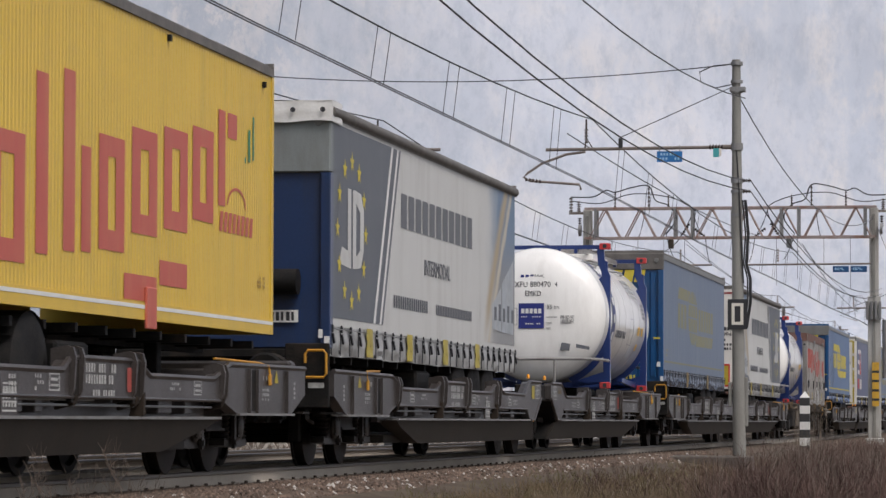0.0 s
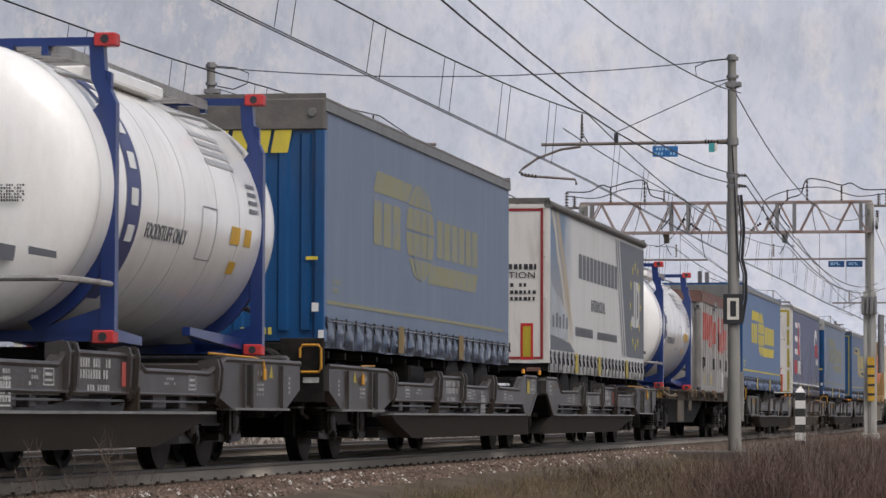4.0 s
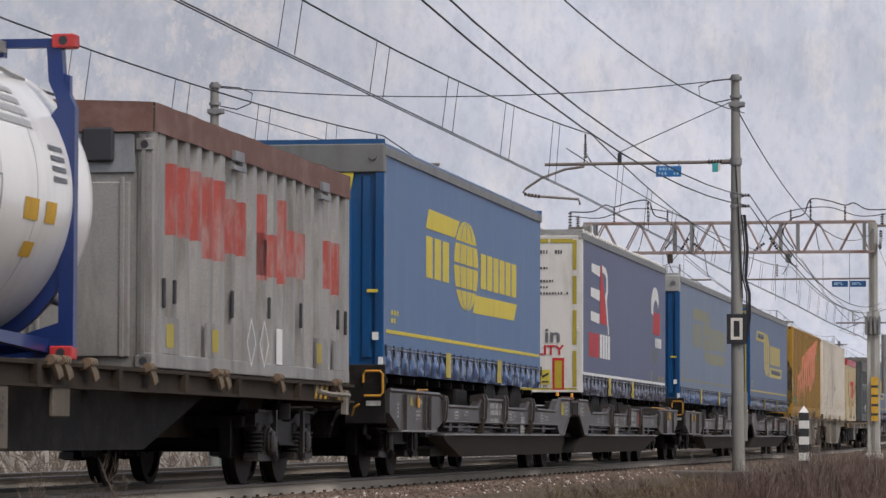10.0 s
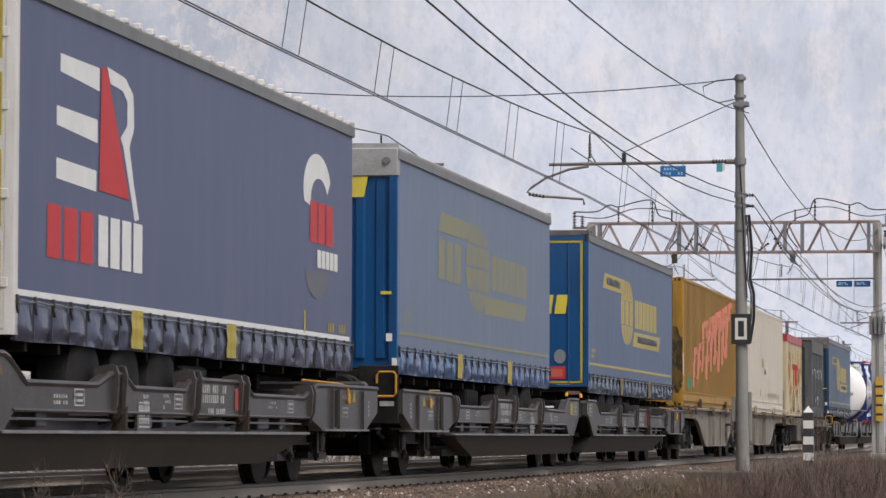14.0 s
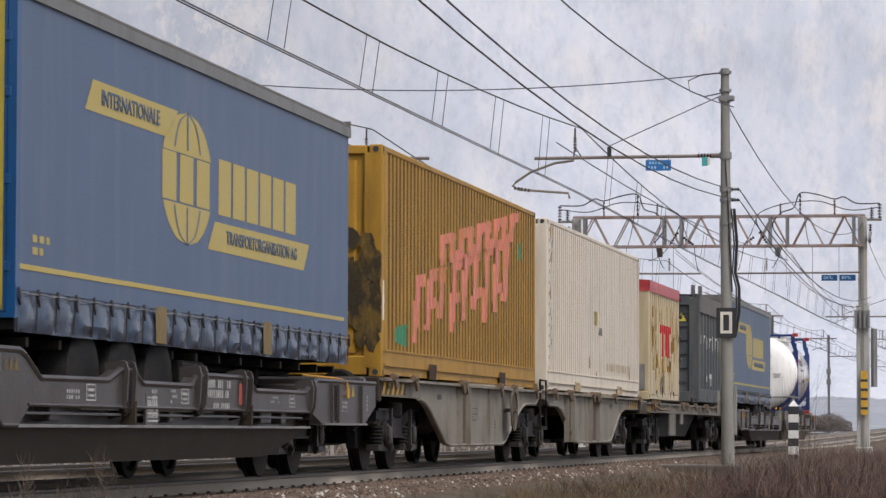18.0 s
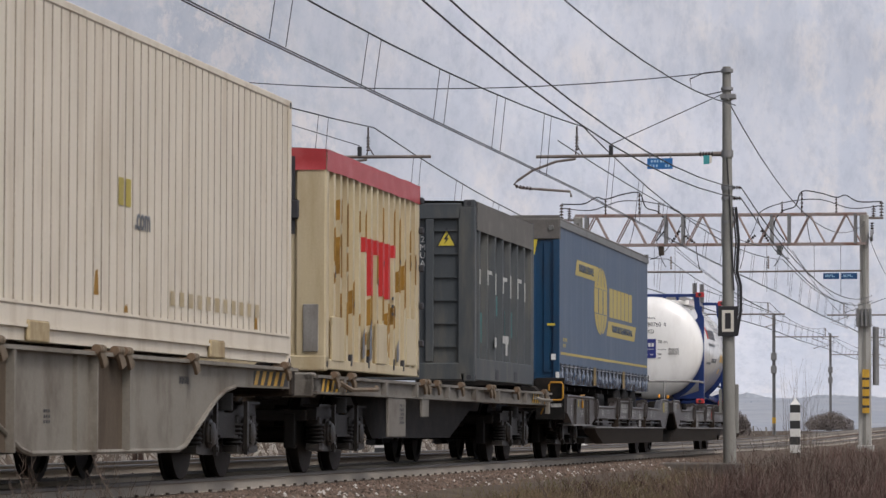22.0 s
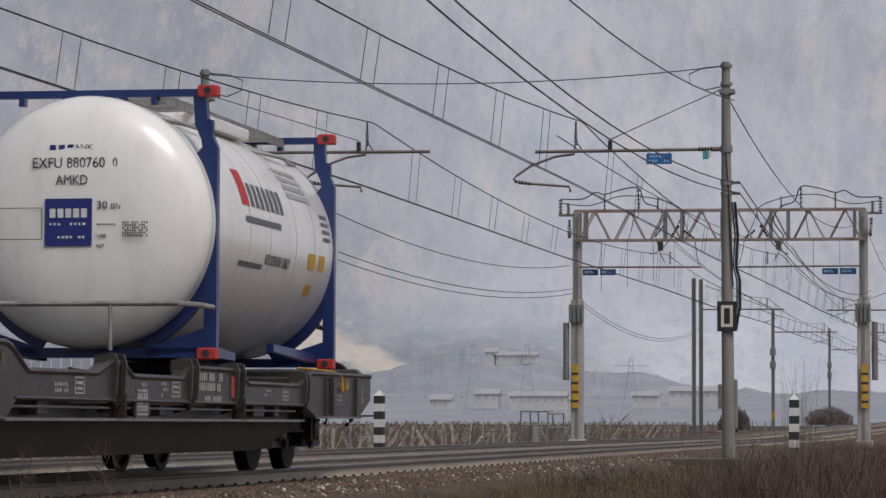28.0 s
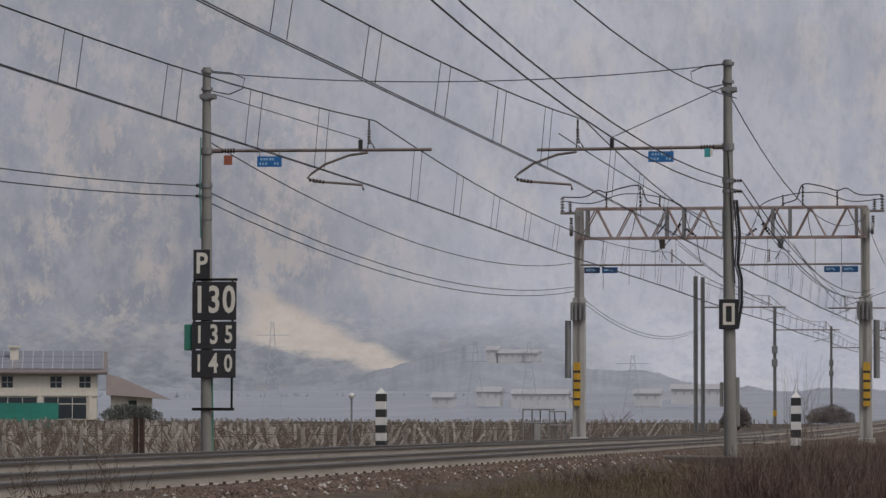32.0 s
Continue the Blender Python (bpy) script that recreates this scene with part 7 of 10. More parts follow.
    for y in (3.8, 4.4):
        dm = [(y, z0 + 0.34), (y + 0.22, z0 + 0.6), (y + 0.44, z0 + 0.34), (y + 0.22, z0 + 0.08)]
        dn = [(y + 0.22 + (p - y - 0.22) * 0.82, z0 + 0.34 + (q - z0 - 0.34) * 0.82) for p, q in dm]
        decal(ct, m_mark, w + 0.012, [[dm[i], dm[(i + 1) % 4], dn[(i + 1) % 4], dn[i]] for i in range(4)], "hazard_diamond", "white hazard diamond frame")
    decal(ct, m_mark, w + 0.012, [rect(5.2, 5.5, z0 + 0.14, z0 + 0.52)], "label_plate")
    castings(ct, w, L, z0, z1 - 0.3, m_alu)
    return aboard(ct, u)


def cream_container(u, L=6.2):
    ct = thing("bulk_container", "cream ribbed bulk container with rust stains and red tarp", "container", "containers on the train")
    w, z0, z1 = 1.265, 1.15, 3.66
    part("side_wall", Shape().box(w - 0.15, w - 0.1, 0.1, L - 0.1, z0 + 0.1, z1), m_beige, ct)
    part("side_wall", Shape().box(-w, -w + 0.05, 0.1, L - 0.1, z0 + 0.1, z1), m_beige, ct)
    n = 15
    rr = random.Random(23)
    for k in range(n):
        y = 0.5 + k * (L - 0.8) / (n - 1)
        part("rib", Shape().prism([(w - 0.1, y - 0.07), (w, y - 0.058), (w, y + 0.058), (w - 0.1, y + 0.07)], "z", z0 + 0.1, z1 - 0.12), m_beige, ct)
    pol, wear = [], []
    for k in range(n):
        y = 0.5 + k * (L - 0.8) / (n - 1)
        for j in range((5, 6, 5, 4, 2, 2, 2, 3, 5, 4, 4, 4, 3, 4, 2)[k]):
            a = rr.uniform(z0 + 0.15, z0 + (1.75 if k % 3 else 1.3))
            e0, h_ = (-0.057 if rr.random() < 0.8 else rr.uniform(-0.04, 0.0)), rr.uniform(0.12, 0.5)
            d = w + 0.002 + 0.0006 * j
            pol.append([(d, y + e0, a), (d, y + 0.057, a + rr.uniform(-0.02, 0.05)), (d, y + 0.056, a + h_), (d, y + e0 + 0.01, a + h_ * rr.uniform(0.8, 1.0))])
            if rr.random() < 0.4 and not (4 < k < 11 and a > 1.75):
                b0, g0 = a + rr.uniform(-0.1, 0.05), 0.0015 + 0.0006 * j
                pol.append([(w - 0.097, y - 0.07 - g0, b0), (w, y - 0.0585 - g0, b0 + 0.02), (w, y - 0.0585 - g0, b0 + h_ * 0.8), (w - 0.097, y - 0.07 - g0, b0 + h_ * 0.7)])
            if rr.random() < 0.22:
                c0 = a + rr.uniform(-0.25, 0.25)
                wear.append([(w + 0.0065, y + 0.0, c0), (w + 0.0065, y + 0.058, c0 + 0.03), (w + 0.0065, y + 0.056, c0 + rr.uniform(0.08, 0.2)), (w + 0.0065, y + 0.01, c0 + 0.08)])
    prints(ct, m_ruststain, pol, "stain", "ochre rust stains on the ribs")
    prints(ct, m_dark, wear, "stain", "dark worn-through patches on the ribs")
    part("bottom_rail", Shape().box(w - 0.1, w, 0, L, z0, z0 + 0.12, 0.01), m_beige, ct)
    for y0, a, b in ((0.35, 0.1, 0.62), (3.1, 0.12, 0.62), (5.2, 0.14, 0.75)):
        part("lower_plate", Shape().box(w - 0.02, w + 0.012, y0, y0 + 0.7, z0 + a, z0 + b, 0.008), m_beige, ct)
    for k in range(4):
        y = (1.5, 2.6, 4.3, 5.0)[k]
        part("drain_slot", Shape().box(w - 0.04, w + 0.006, y, y + 0.08, z0 + 0.06, z0 + 0.2), m_dark, ct)
    for y in (0.0, L - 0.2):
        for x in (-w, w - 0.36 if y == 0 else w - 0.16):
            part("corner_post", Shape().box(x, x + (0.36 if (x > 0 and y == 0) else 0.16), y, y + 0.2, z0, z1, 0.02), m_beige, ct)
    ew = Shape()
    ew.grid(lambda a, b: (-w + 0.1 + (2 * w - 0.4) * a, 0.08 - 0.1 * math.sin(math.pi * a) ** 0.5, z0 + 0.15 + (z1 - z0 - 0.15) * b), 18, 1)
    part("end_door", ew, m_beige, ct, smooth=True)
    part("strap", Shape().box(0.86, 0.9, -0.02, 0.0, z1 - 0.95, z1 - 0.05).box(0.8, 0.95, -0.05, 0.0, z1 - 0.78, z1 - 0.55, 0.02), m_dark, ct, "black tarp strap and buckle")
    part("end_sill", Shape().box(-w, w, -0.01, 0.14, z0 - 0.02, z0 + 0.16, 0.015), m_beige, ct)
    part("document_plate", Shape().box(1.0, 1.18, -0.02, 0.0, z0 + 0.2, z0 + 0.75, 0.006), m_alu, ct)
    part("end_wall", Shape().box(-w, w, L - 0.06, L, z0, z1), m_beige, ct)
    for z in (0.4, 0.9, 1.4, 1.9, 2.3):
        part("hinge", Shape().box(w - 0.02, w + 0.06, L - 0.06, L + 0.05, z0 + z, z0 + z + 0.09, 0.015), m_dark, ct)
    tarp_top(ct, w, L, z1, m_redtarp, 0.24, "creased red tarpaulin", 0.05, 21)
    pol = []
    for k, lo in ((5, 2.62), (6, 2.1), (7, 2.62), (8, 2.12), (9, 2.1), (10, 2.64)):
        y = 0.5 + k * (L - 0.8) / (n - 1)
        pol.append([(w + 0.006, y - 0.057, lo), (w + 0.006, y + 0.057, lo), (w + 0.006, y + 0.057, 2.8), (w + 0.006, y - 0.057, 2.8)])
        pol.append([(w - 0.095, y - 0.075, lo), (w + 0.005, y - 0.063, lo), (w + 0.005, y - 0.063, 2.8), (w - 0.095, y - 0.075, 2.8)])
    prints(ct, m_red, pol, "block_print", "red block marks on the ribs")
    decal(ct, m_ruststain, w - 0.096, [rect(0.55, 0.8, 1.75, 2.5), rect(0.9, 1.15, 1.65, 2.9), rect(1.5, 1.7, 2.0, 2.4), rect(4.7, 4.9, 1.6, 1.9), rect(5.5, 5.7, 1.7, 2.3)], "stain", "ochre rust stain")
    decal(ct, m_red, w - 0.09, [rect(0.6 + k * (L - 0.8) / (n - 1), 0.79 + k * (L - 0.8) / (n - 1), 2.64, 2.8) for k in (5, 6, 7, 8, 9)], "block_print", "red block marks between the ribs")
    decal(ct, m_letgrey, w + 0.007, [[(y_, z_), (y_ + 0.17, z_ + 0.05), (y_ + 0.15, z_ + h_), (y_ + 0.02, z_ + h_ * 0.7)] for y_, z_, h_ in ((2.2, 1.3, 0.4), (2.66, 1.28, 0.55), (3.1, 1.3, 0.35), (3.56, 1.34, 0.45), (4.5, 1.3, 0.3))], "scrape", "grey scraped patch")
    decal(ct, m_dark, w - 0.094, [[(3.1, 1.5), (3.2, 2.0), (3.3, 1.6), (3.35, 1.3)], [(1.25, 1.4), (1.4, 1.75), (1.38, 1.3)], [(4.3, 1.35), (4.45, 1.9), (4.5, 1.4)]], "tear", "dark torn patch")
    decal(ct, m_dark, w + 0.006, [rect(4.15 + 0.42 * k, 4.29 + 0.42 * k, 1.9 + 0.1 * j, 1.94 + 0.1 * j) for k in range(1) for j in range(3)], "small_print")
    castings(ct, w, L, z0, z1 - 0.1, m_beige)
    return aboard(ct, u)


def slate_container(u, L=6.06):
    ct = thing("bulk_container", "slate grey open-top container with grey tarp and hazard triangle", "container", "containers on the train")
    w, z0, z1 = 1.275, 1.16, 3.82
    part("side_wall", Shape().box(w - 0.13, w - 0.09, 0.1, L - 0.1, z0 + 0.2, z1 - 0.1), m_gritdark, ct)
    part("side_wall", Shape().box(-w, -w + 0.05, 0.1, L - 0.1, z0 + 0.2, z1 - 0.1), m_gritdark, ct)
    n = 8
    for k in range(n):
        y = 0.5 + k * (L - 0.75) / (n - 1)
        part("rib", Shape().prism([(w - 0.09, y - 0.11), (w - 0.005, y - 0.06), (w - 0.005, y + 0.06), (w - 0.09, y + 0.11)], "z", z0 + 0.32, z1 - 0.3), m_grit, ct)
    part("bottom_rail", Shape().box(w - 0.12, w, 0.1, L - 0.1, z0 + 0.02, z0 + 0.34, 0.012), m_grit, ct)
    for y in (2.0, 3.9):
        part("fork_pocket", Shape().box(w - 0.02, w + 0.004, y, y + 0.3, z0 + 0.05, z0 + 0.2), m_dark, ct)
    for y in (0.0, L - 0.18):
        for x in (-w, w - 0.25):
            part("corner_post", Shape().box(x, x + 0.25, y, y + 0.18, z0 + 0.1, z1 - 0.1, 0.015), m_grit, ct)
    castings(ct, w, L, z0, z1, m_grit)
    part("end_wall", Shape().box(-w + 0.2, w - 0.2, 0.07, 0.11, z0 + 0.1, z1 - 0.1), m_grit, ct)
    for x in (-0.72, -0.3, 0.14, 0.6):
        part("end_rib", Shape().box(x - 0.06, x + 0.06, 0.0, 0.07, z0 + 0.28, z1 - 0.28, 0.012), m_grit, ct)
    for k in range(6):
        z = z0 + 0.5 + k * 0.34
        part("end_batten", Shape().box(0.66, 1.02, 0.035, 0.07, z, z + 0.02), m_grit, ct)
    part("end_sill", Shape().box(-w + 0.2, w - 0.2, 0.0, 0.13, z0 + 0.02, z0 + 0.27, 0.012), m_grit, ct)
    part("top_sill", Shape().box(-w + 0.2, w - 0.2, 0.0, 0.13, z1 - 0.28, z1 - 0.05, 0.012), m_grit, ct)
    part("end_wall", Shape().box(-w + 0.1, w - 0.1, L - 0.1, L - 0.05, z0 + 0.1, z1 - 0.1), m_grit, ct)
    tarp = Shape()
    tarp.grid(lambda a, b: (w + 0.006 + 0.012 * noise.noise((a * 8, b * 3, 3)), 0.18 + (L - 0.3) * a, z1 - 0.02 - 0.42 * b - 0.015 * noise.noise((a * 7, 1, 1)) * b), 30, 4)
    tarp.grid(lambda a, b: (-w + (2 * w + 0.006) * b, 0.18 + (L - 0.3) * a, z1 - 0.02 + 0.03 * math.sin(math.pi * b) + 0.02 * noise.noise((a * 6, b * 4, 2))), 24, 8)
    part("tarpaulin", tarp, m_gritarp, ct, "grey tarpaulin flap", smooth=True)
    end_print(ct, m_dark, 0.064, [[(0.69, 3.13), (1.0, 3.13), (0.845, 3.42)]], "hazard_sign", "yellow hazard triangle")
    end_print(ct, m_ylw, 0.060, [[(0.725, 3.15), (0.965, 3.15), (0.845, 3.375)]], "hazard_sign")
    end_print(ct, m_dark, 0.056, [[(0.86, 3.32), (0.8, 3.24), (0.84, 3.24), (0.81, 3.17), (0.885, 3.26), (0.85, 3.26), (0.88, 3.32)]], "hazard_bolt")
    for txt, x, z in (("VZRU 002349", 0.33, 3.25), ("2MUA", 0.49, 3.24)):
        for k, ch in enumerate(txt):
            if ch != " ":
                letters(ch, 0.125, m_mark, ct, on_end(x, z - 0.118 * k, 0.064))
    end_print(ct, m_mark, 0.064, [rect(0.29, 0.37, 1.9, 1.91), rect(0.29, 0.3, 1.91, 2.01), rect(0.36, 0.37, 1.91, 2.01), rect(0.29, 0.37, 2.01, 2.02)], "small_print")
    pol = []
    for k, (c_, d) in enumerate(((2.6, 2.82), (2.62, 2.84), (2.5, 2.82), (2.55, 2.8), (2.5, 2.86), (2.52, 2.84), (2.5, 2.8))):
        y = 0.5 + k * (L - 0.75) / (n - 1)
        pol += [rect(y - 0.06, y + 0.06, c_, d), rect(y + 0.06, y + 0.4, d - 0.06, d)] if k % 2 else [rect(y - 0.06, y + 0.06, c_, d)]
    decal(ct, m_stencil, w + 0.0, pol, "block_print", "worn white marks across the ribs")
    decal(ct, m_teal, w - 0.08, [rect(0.7, 1.3, 1.75, 2.2), rect(2.3, 3.2, 2.2, 2.5), rect(3.4, 4.2, 1.9, 2.3)], "stain", "faded teal print")
    decal(ct, m_stencil, w + 0.001, [rect(1.9, 2.1, 1.7, 1.85), rect(2.7, 3.3, 1.78, 1.9), rect(3.0, 3.2, 1.6, 1.78)], "label_plate")
    return aboard(ct, u)


def tank_container(u, overhang, label, code, number, side="band", L=6.058):
    """Swap tank: a white barrel longer than its blue frame."""
    ct = thing("tank_container", label, "tank container", "tank containers on the train")
    w, z0, h = 1.275, 1.1, 2.743
    cz, r = z0 + 1.37, 1.265
    prof_ = [(-overhang + 0.42 * (1 - math.cos(radians(a))), r * math.sin(radians(a)) ** 0.62) for a in (2, 8, 16, 26, 38, 50, 62, 74, 83, 90)]
    body = prof_ + [(L / 2, r)] + [(L - q, rr) for q, rr in reversed(prof_)]
    part("barrel", Shape().lathe(body, (0, 0, cz), "y", 72), m_tank, ct, smooth=True)
    for y in (-overhang + 0.44, 1.6, 2.6, 3.9, 4.9, L + overhang - 0.44):
        part("seam", Shape().lathe([(-0.006, r - 0.01), (-0.006, r + 0.003), (0.006, r + 0.003), (0.006, r - 0.01)], (0, y, cz), "y", 72), m_tankgrey, ct, smooth=True)
    # blue end frames
    for y in (0.0, L - 0.15):
        for sx in (-1, 1):
            a, b = sorted((sx * w, sx * (w - 0.13)))
            # post, cranked towards the upper corner
            part("corner_post", Shape().rings([[(a, y + 0.02, z), (b, y + 0.02, z), (b, y + 0.14, z), (a, y + 0.14, z)] if 0.1 < z - z0 < h - 0.6 else [(a - sx * d, y + 0.02, z), (b - sx * d, y + 0.02, z), (b - sx * d, y + 0.14, z), (a - sx * d, y + 0.14, z)] for z, d in ((z0 + 0.1, 0.0), (z0 + h - 0.62, 0.0), (z0 + h - 0.4, 0.1), (z0 + h - 0.1, 0.12 if True else 0))]), m_frame, ct)
            # gussets towards the barrel
            arc_ = [radians(a_) for a_ in range(-8, -69, -5)]
            outer = [(min(1.26, (r + 0.1 + 0.12 * math.sin(-a_) ** 4) * math.cos(a_)), max(z0 + 0.04, cz + (r + 0.1) * math.sin(a_))) for a_ in arc_]
            inner = [((r - 0.015) * math.cos(a_), cz + (r - 0.015) * math.sin(a_)) for a_ in reversed(arc_)]
            part("gusset", Shape().prism([(sx * p, q) for p, q in outer + inner], "y", y + 0.04, y + 0.12), m_frame, ct)
            part("foot_beam", Shape().prism([(sx * (w - 0.05), z0 + 0.34), (sx * (w - 0.05), z0 + 0.1), (sx * 0.55, z0 + 0.03), (sx * 0.55, z0 + 0.12)], "y", y + 0.03, y + 0.11), m_frame, ct)
            up = [(sx * (w - 0.05), z0 + h - 1.0), (sx * (w - 0.05), z0 + h - 0.35), (sx * (w - 0.2), z0 + h - 0.3), (sx * (w - 0.16), z0 + h - 0.62), (sx * (w - 0.3), z0 + h - 0.78), (sx * (w - 0.2), z0 + h - 0.86)]
            part("gusset", Shape().prism(up, "y", y + 0.04, y + 0.12), m_frame, ct)
        bar = Shape().box(-w + 0.2, w - 0.2, y + 0.03, y + 0.12, z0 + h - 0.11, z0 + h - 0.035)
        for x in (-0.75, -0.3, 0.3, 0.62):
            bar.box(x - 0.03, x + 0.03, y + 0.02, y + 0.13, z0 + h - 0.19, z0 + h - 0.1)
        part("top_bar", bar, m_frame, ct)
        part("bottom_bar", Shape().box(-w + 0.15, w - 0.15, y + 0.03, y + 0.12, z0 + 0.02, z0 + 0.12), m_frame, ct)
        for sx in (-1, 1):
            for z, cc in ((z0, m_corner), (z0 + h - 0.118, m_corner)):
                x0, x1 = sorted((sx * w, sx * (w - 0.2)))
                cs = part("corner_casting", Shape().box(x0, x1, y - 0.01, y + 0.16, z, z + 0.118, 0.012), cc, ct, "red corner casting")
                part("hole", Shape().lathe([(0, 0.04), (0.005, 0.04)], ((x0 + x1) / 2, y - 0.013, z + 0.06), "y", 12), m_dark, cs)
    for x in (-1.02, 1.02):
        part("saddle_beam", Shape().prism([(0.1, z0 + 0.06), (1.8, z0 + 0.02), (1.8, z0 + 0.1), (0.1, z0 + 0.2)], "x", x - 0.04, x + 0.04), m_frame, ct)
        part("saddle_beam", Shape().prism([(L - 0.1, z0 + 0.06), (L - 2.4, z0 + 0.16), (L - 2.4, z0 + 0.24), (L - 0.1, z0 + 0.18)], "x", x - 0.04, x + 0.04), m_frame, ct)
    # walkway, hatch, pipes
    wk = Shape()
    for x in (0.12, 0.62):
        wk.box(x, x + 0.05, 0.1, L - 0.1, cz + r - 0.04, cz + r + 0.05)
    for k in range(18):
        y = 0.2 + k * (L - 0.4) / 17
        wk.box(0.12, 0.67, y, y + 0.12, cz + r + 0.02, cz + r + 0.045)
    part("walkway", wk, m_alu, ct, "grey grating walkway")
    part("hatch", Shape().lathe([(0, 0.27), (0.08, 0.27), (0.1, 0.22), (0.12, 0.05)], (-0.25, L * 0.45, cz + r - 0.02), "z", 20), m_steelgrey, ct, smooth=True)
    part("spill_box", Shape().box(0.05, 0.75, L * 0.25, L * 0.62, cz + r - 0.14, cz + r - 0.02, 0.02), m_tank, ct)
    pipe = Shape().tube([(0.75, -0.1, cz + 1.02)] + [(1.3 * math.sin(radians(36 + 8 * math.sin(k))) * 0.98, -0.1 + k * (L + 0.2) / 10, cz + r * 0.8) for k in range(1, 10)] + [(0.75, L + 0.1, cz + 1.02)], 0.022, 6)
    part("drain_pipe", pipe, m_tankgrey, ct, smooth=True)
    # guard rail across the end
    y = -overhang - 0.07
    gr = Shape().tube([(-1.35, y, 1.64), (1.05, y, 1.64), (1.2, y + 0.2, 1.63), (1.25, -0.03, 1.62)], 0.028, 8)
    for x in (-0.82, 0.36):
        gr.tube([(x, y, 1.64), (x, y, 1.18)], 0.022, 8)
    part("guard_rail", gr, m_alu, ct, "pale metal guard rail", smooth=True)
    vl = Shape().tube([(0.75, L + 0.15, z0 + 0.55), (1.05, L + 0.1, z0 + 0.5), (1.2, L - 0.05, z0 + 0.45)], 0.03, 8)
    part("valve_lever", vl, m_alu, ct, smooth=True)
    # writing on the dish

    def dish(x, z):
        """Depth of the dish at a height."""
        q = min(0.98, math.hypot(x, z - cz) / r)
        return -overhang + 0.42 * (1 - math.sqrt(max(0.0, 1 - q ** 3.2))) - 0.012
    ink, bl = m_dark, m_logoblue
    letters("TANK", 0.075, ink, ct, on_end(0.02, 3.26, dish(0, 3.26)), width=1.2)
    end_print(ct, bl, dish(0, 3.26), [rect(-0.3 + 0.09 * k, -0.235 + 0.09 * k, 3.235, 3.285) for k in range(3)], "block_print")
    letters(number, 0.15, ink, ct, on_end(-0.1, 3.1, dish(0.2, 3.1)), width=0.88)
    letters("4" if code[0] == "E" else "0", 0.13, ink, ct, on_end(0.37, 3.1, dish(0.4, 3.1)), width=0.88)
    letters(code, 0.14, ink, ct, on_end(-0.06, 2.93, dish(0.1, 2.93)), width=0.82)
    end_print(ct, bl, dish(0.1, 2.6), [rect(-0.33, 0.15, 2.28, 2.75)], "logo_plate", "blue square logo plate")
    end_print(ct, m_mark, dish(0.1, 2.6) - 0.006, [rect(-0.28 + 0.08 * k, -0.22 + 0.08 * k, 2.56, 2.65) for k in range(5)] + bars(0, -0.28, 2.51, 1, 9, 0.025, 0.03, 0.012, 4) + bars(0, -0.2, 2.38, 1, 7, 0.025, 0.03, 0.012, 5), "logo_bars")
    fr = [rect(-0.85, -0.36, 2.655, 2.662), rect(-0.85, -0.36, 2.345, 2.352), rect(-0.85, -0.843, 2.35, 2.66), rect(-0.367, -0.36, 2.35, 2.66)]
    end_print(ct, ink, dish(0.36, 2.5), fr, "plate_frame", "thin outlined placard frame")
    letters("35" if code[0] == "E" else "30", 0.11, ink, ct, on_end(0.25, 2.68, dish(0.3, 2.68)))
    end_print(ct, ink, dish(0.2, 2.5),  bars(0, 0.46, 2.52, 6, 11, 0.02, 0.018, 0.006, 8) + bars(0, 0.2, 2.5, 1, 7, 0.018, 0.022, 0.006, 18) + bars(0, 0.34, 2.7, 3, 4, 0.014, 0.02, 0.006, 9), "small_print")
    letters("NET", 0.045, ink, ct, on_end(0.235, 2.28, dish(0.3, 2.3)))
    letters("TARE", 0.045, ink, ct, on_end(0.24, 2.38, dish(0.3, 2.37)))
    if side != "logo":
        end_print(ct, m_letgrey, dish(0.45, 2.0), [[(0.45, 1.88), (0.62, 1.86), (0.64, 1.99), (0.48, 2.02)], [(0.75, 1.92), (1.0, 1.88), (1.0, 1.94), (0.75, 1.99)]], "torn_label", "torn grey labels")

    for ob in ct.children:
        if ob.name.split(".")[0] in ("lettering", "block_print", "logo_plate", "logo_bars", "plate_frame", "small_print", "torn_label"):
            ob.location.z -= 0.07

    def wrap(y0, y1, a0, a1, material, name, label="", n=10, lift=0.006):
        s = Shape()
        s.grid(lambda u_, v: ((r + lift) * math.cos(radians(a0 + (a1 - a0) * v)), y0 + (y1 - y0) * u_, cz + (r + lift) * math.sin(radians(a0 + (a1 - a0) * v))), 1, n)
        part(name, s, material, ct, label, smooth=True)
    if side == "band":
        wrap(0.45, 0.95, -48, 58, m_bandblue, "band_print", "dark blue curved band", 22)
        for k in range(5):
            wrap(0.58, 0.82, 40 - 15 * k, 47 - 15 * k, m_mark, "band_mark", "", 3, 0.012)
    else:
        wrap(1.3, 1.65, 12, 30, m_red, "block_print", "red logo block", 4)
        for k in range(7):
            wrap(1.75 + 0.24 * k, 1.9 + 0.24 * k, 12, 24, m_letgrey, "block_print", "", 3)
        wrap(1.4, 3.1, 4, 7, m_letgrey, "small_print", "", 2)
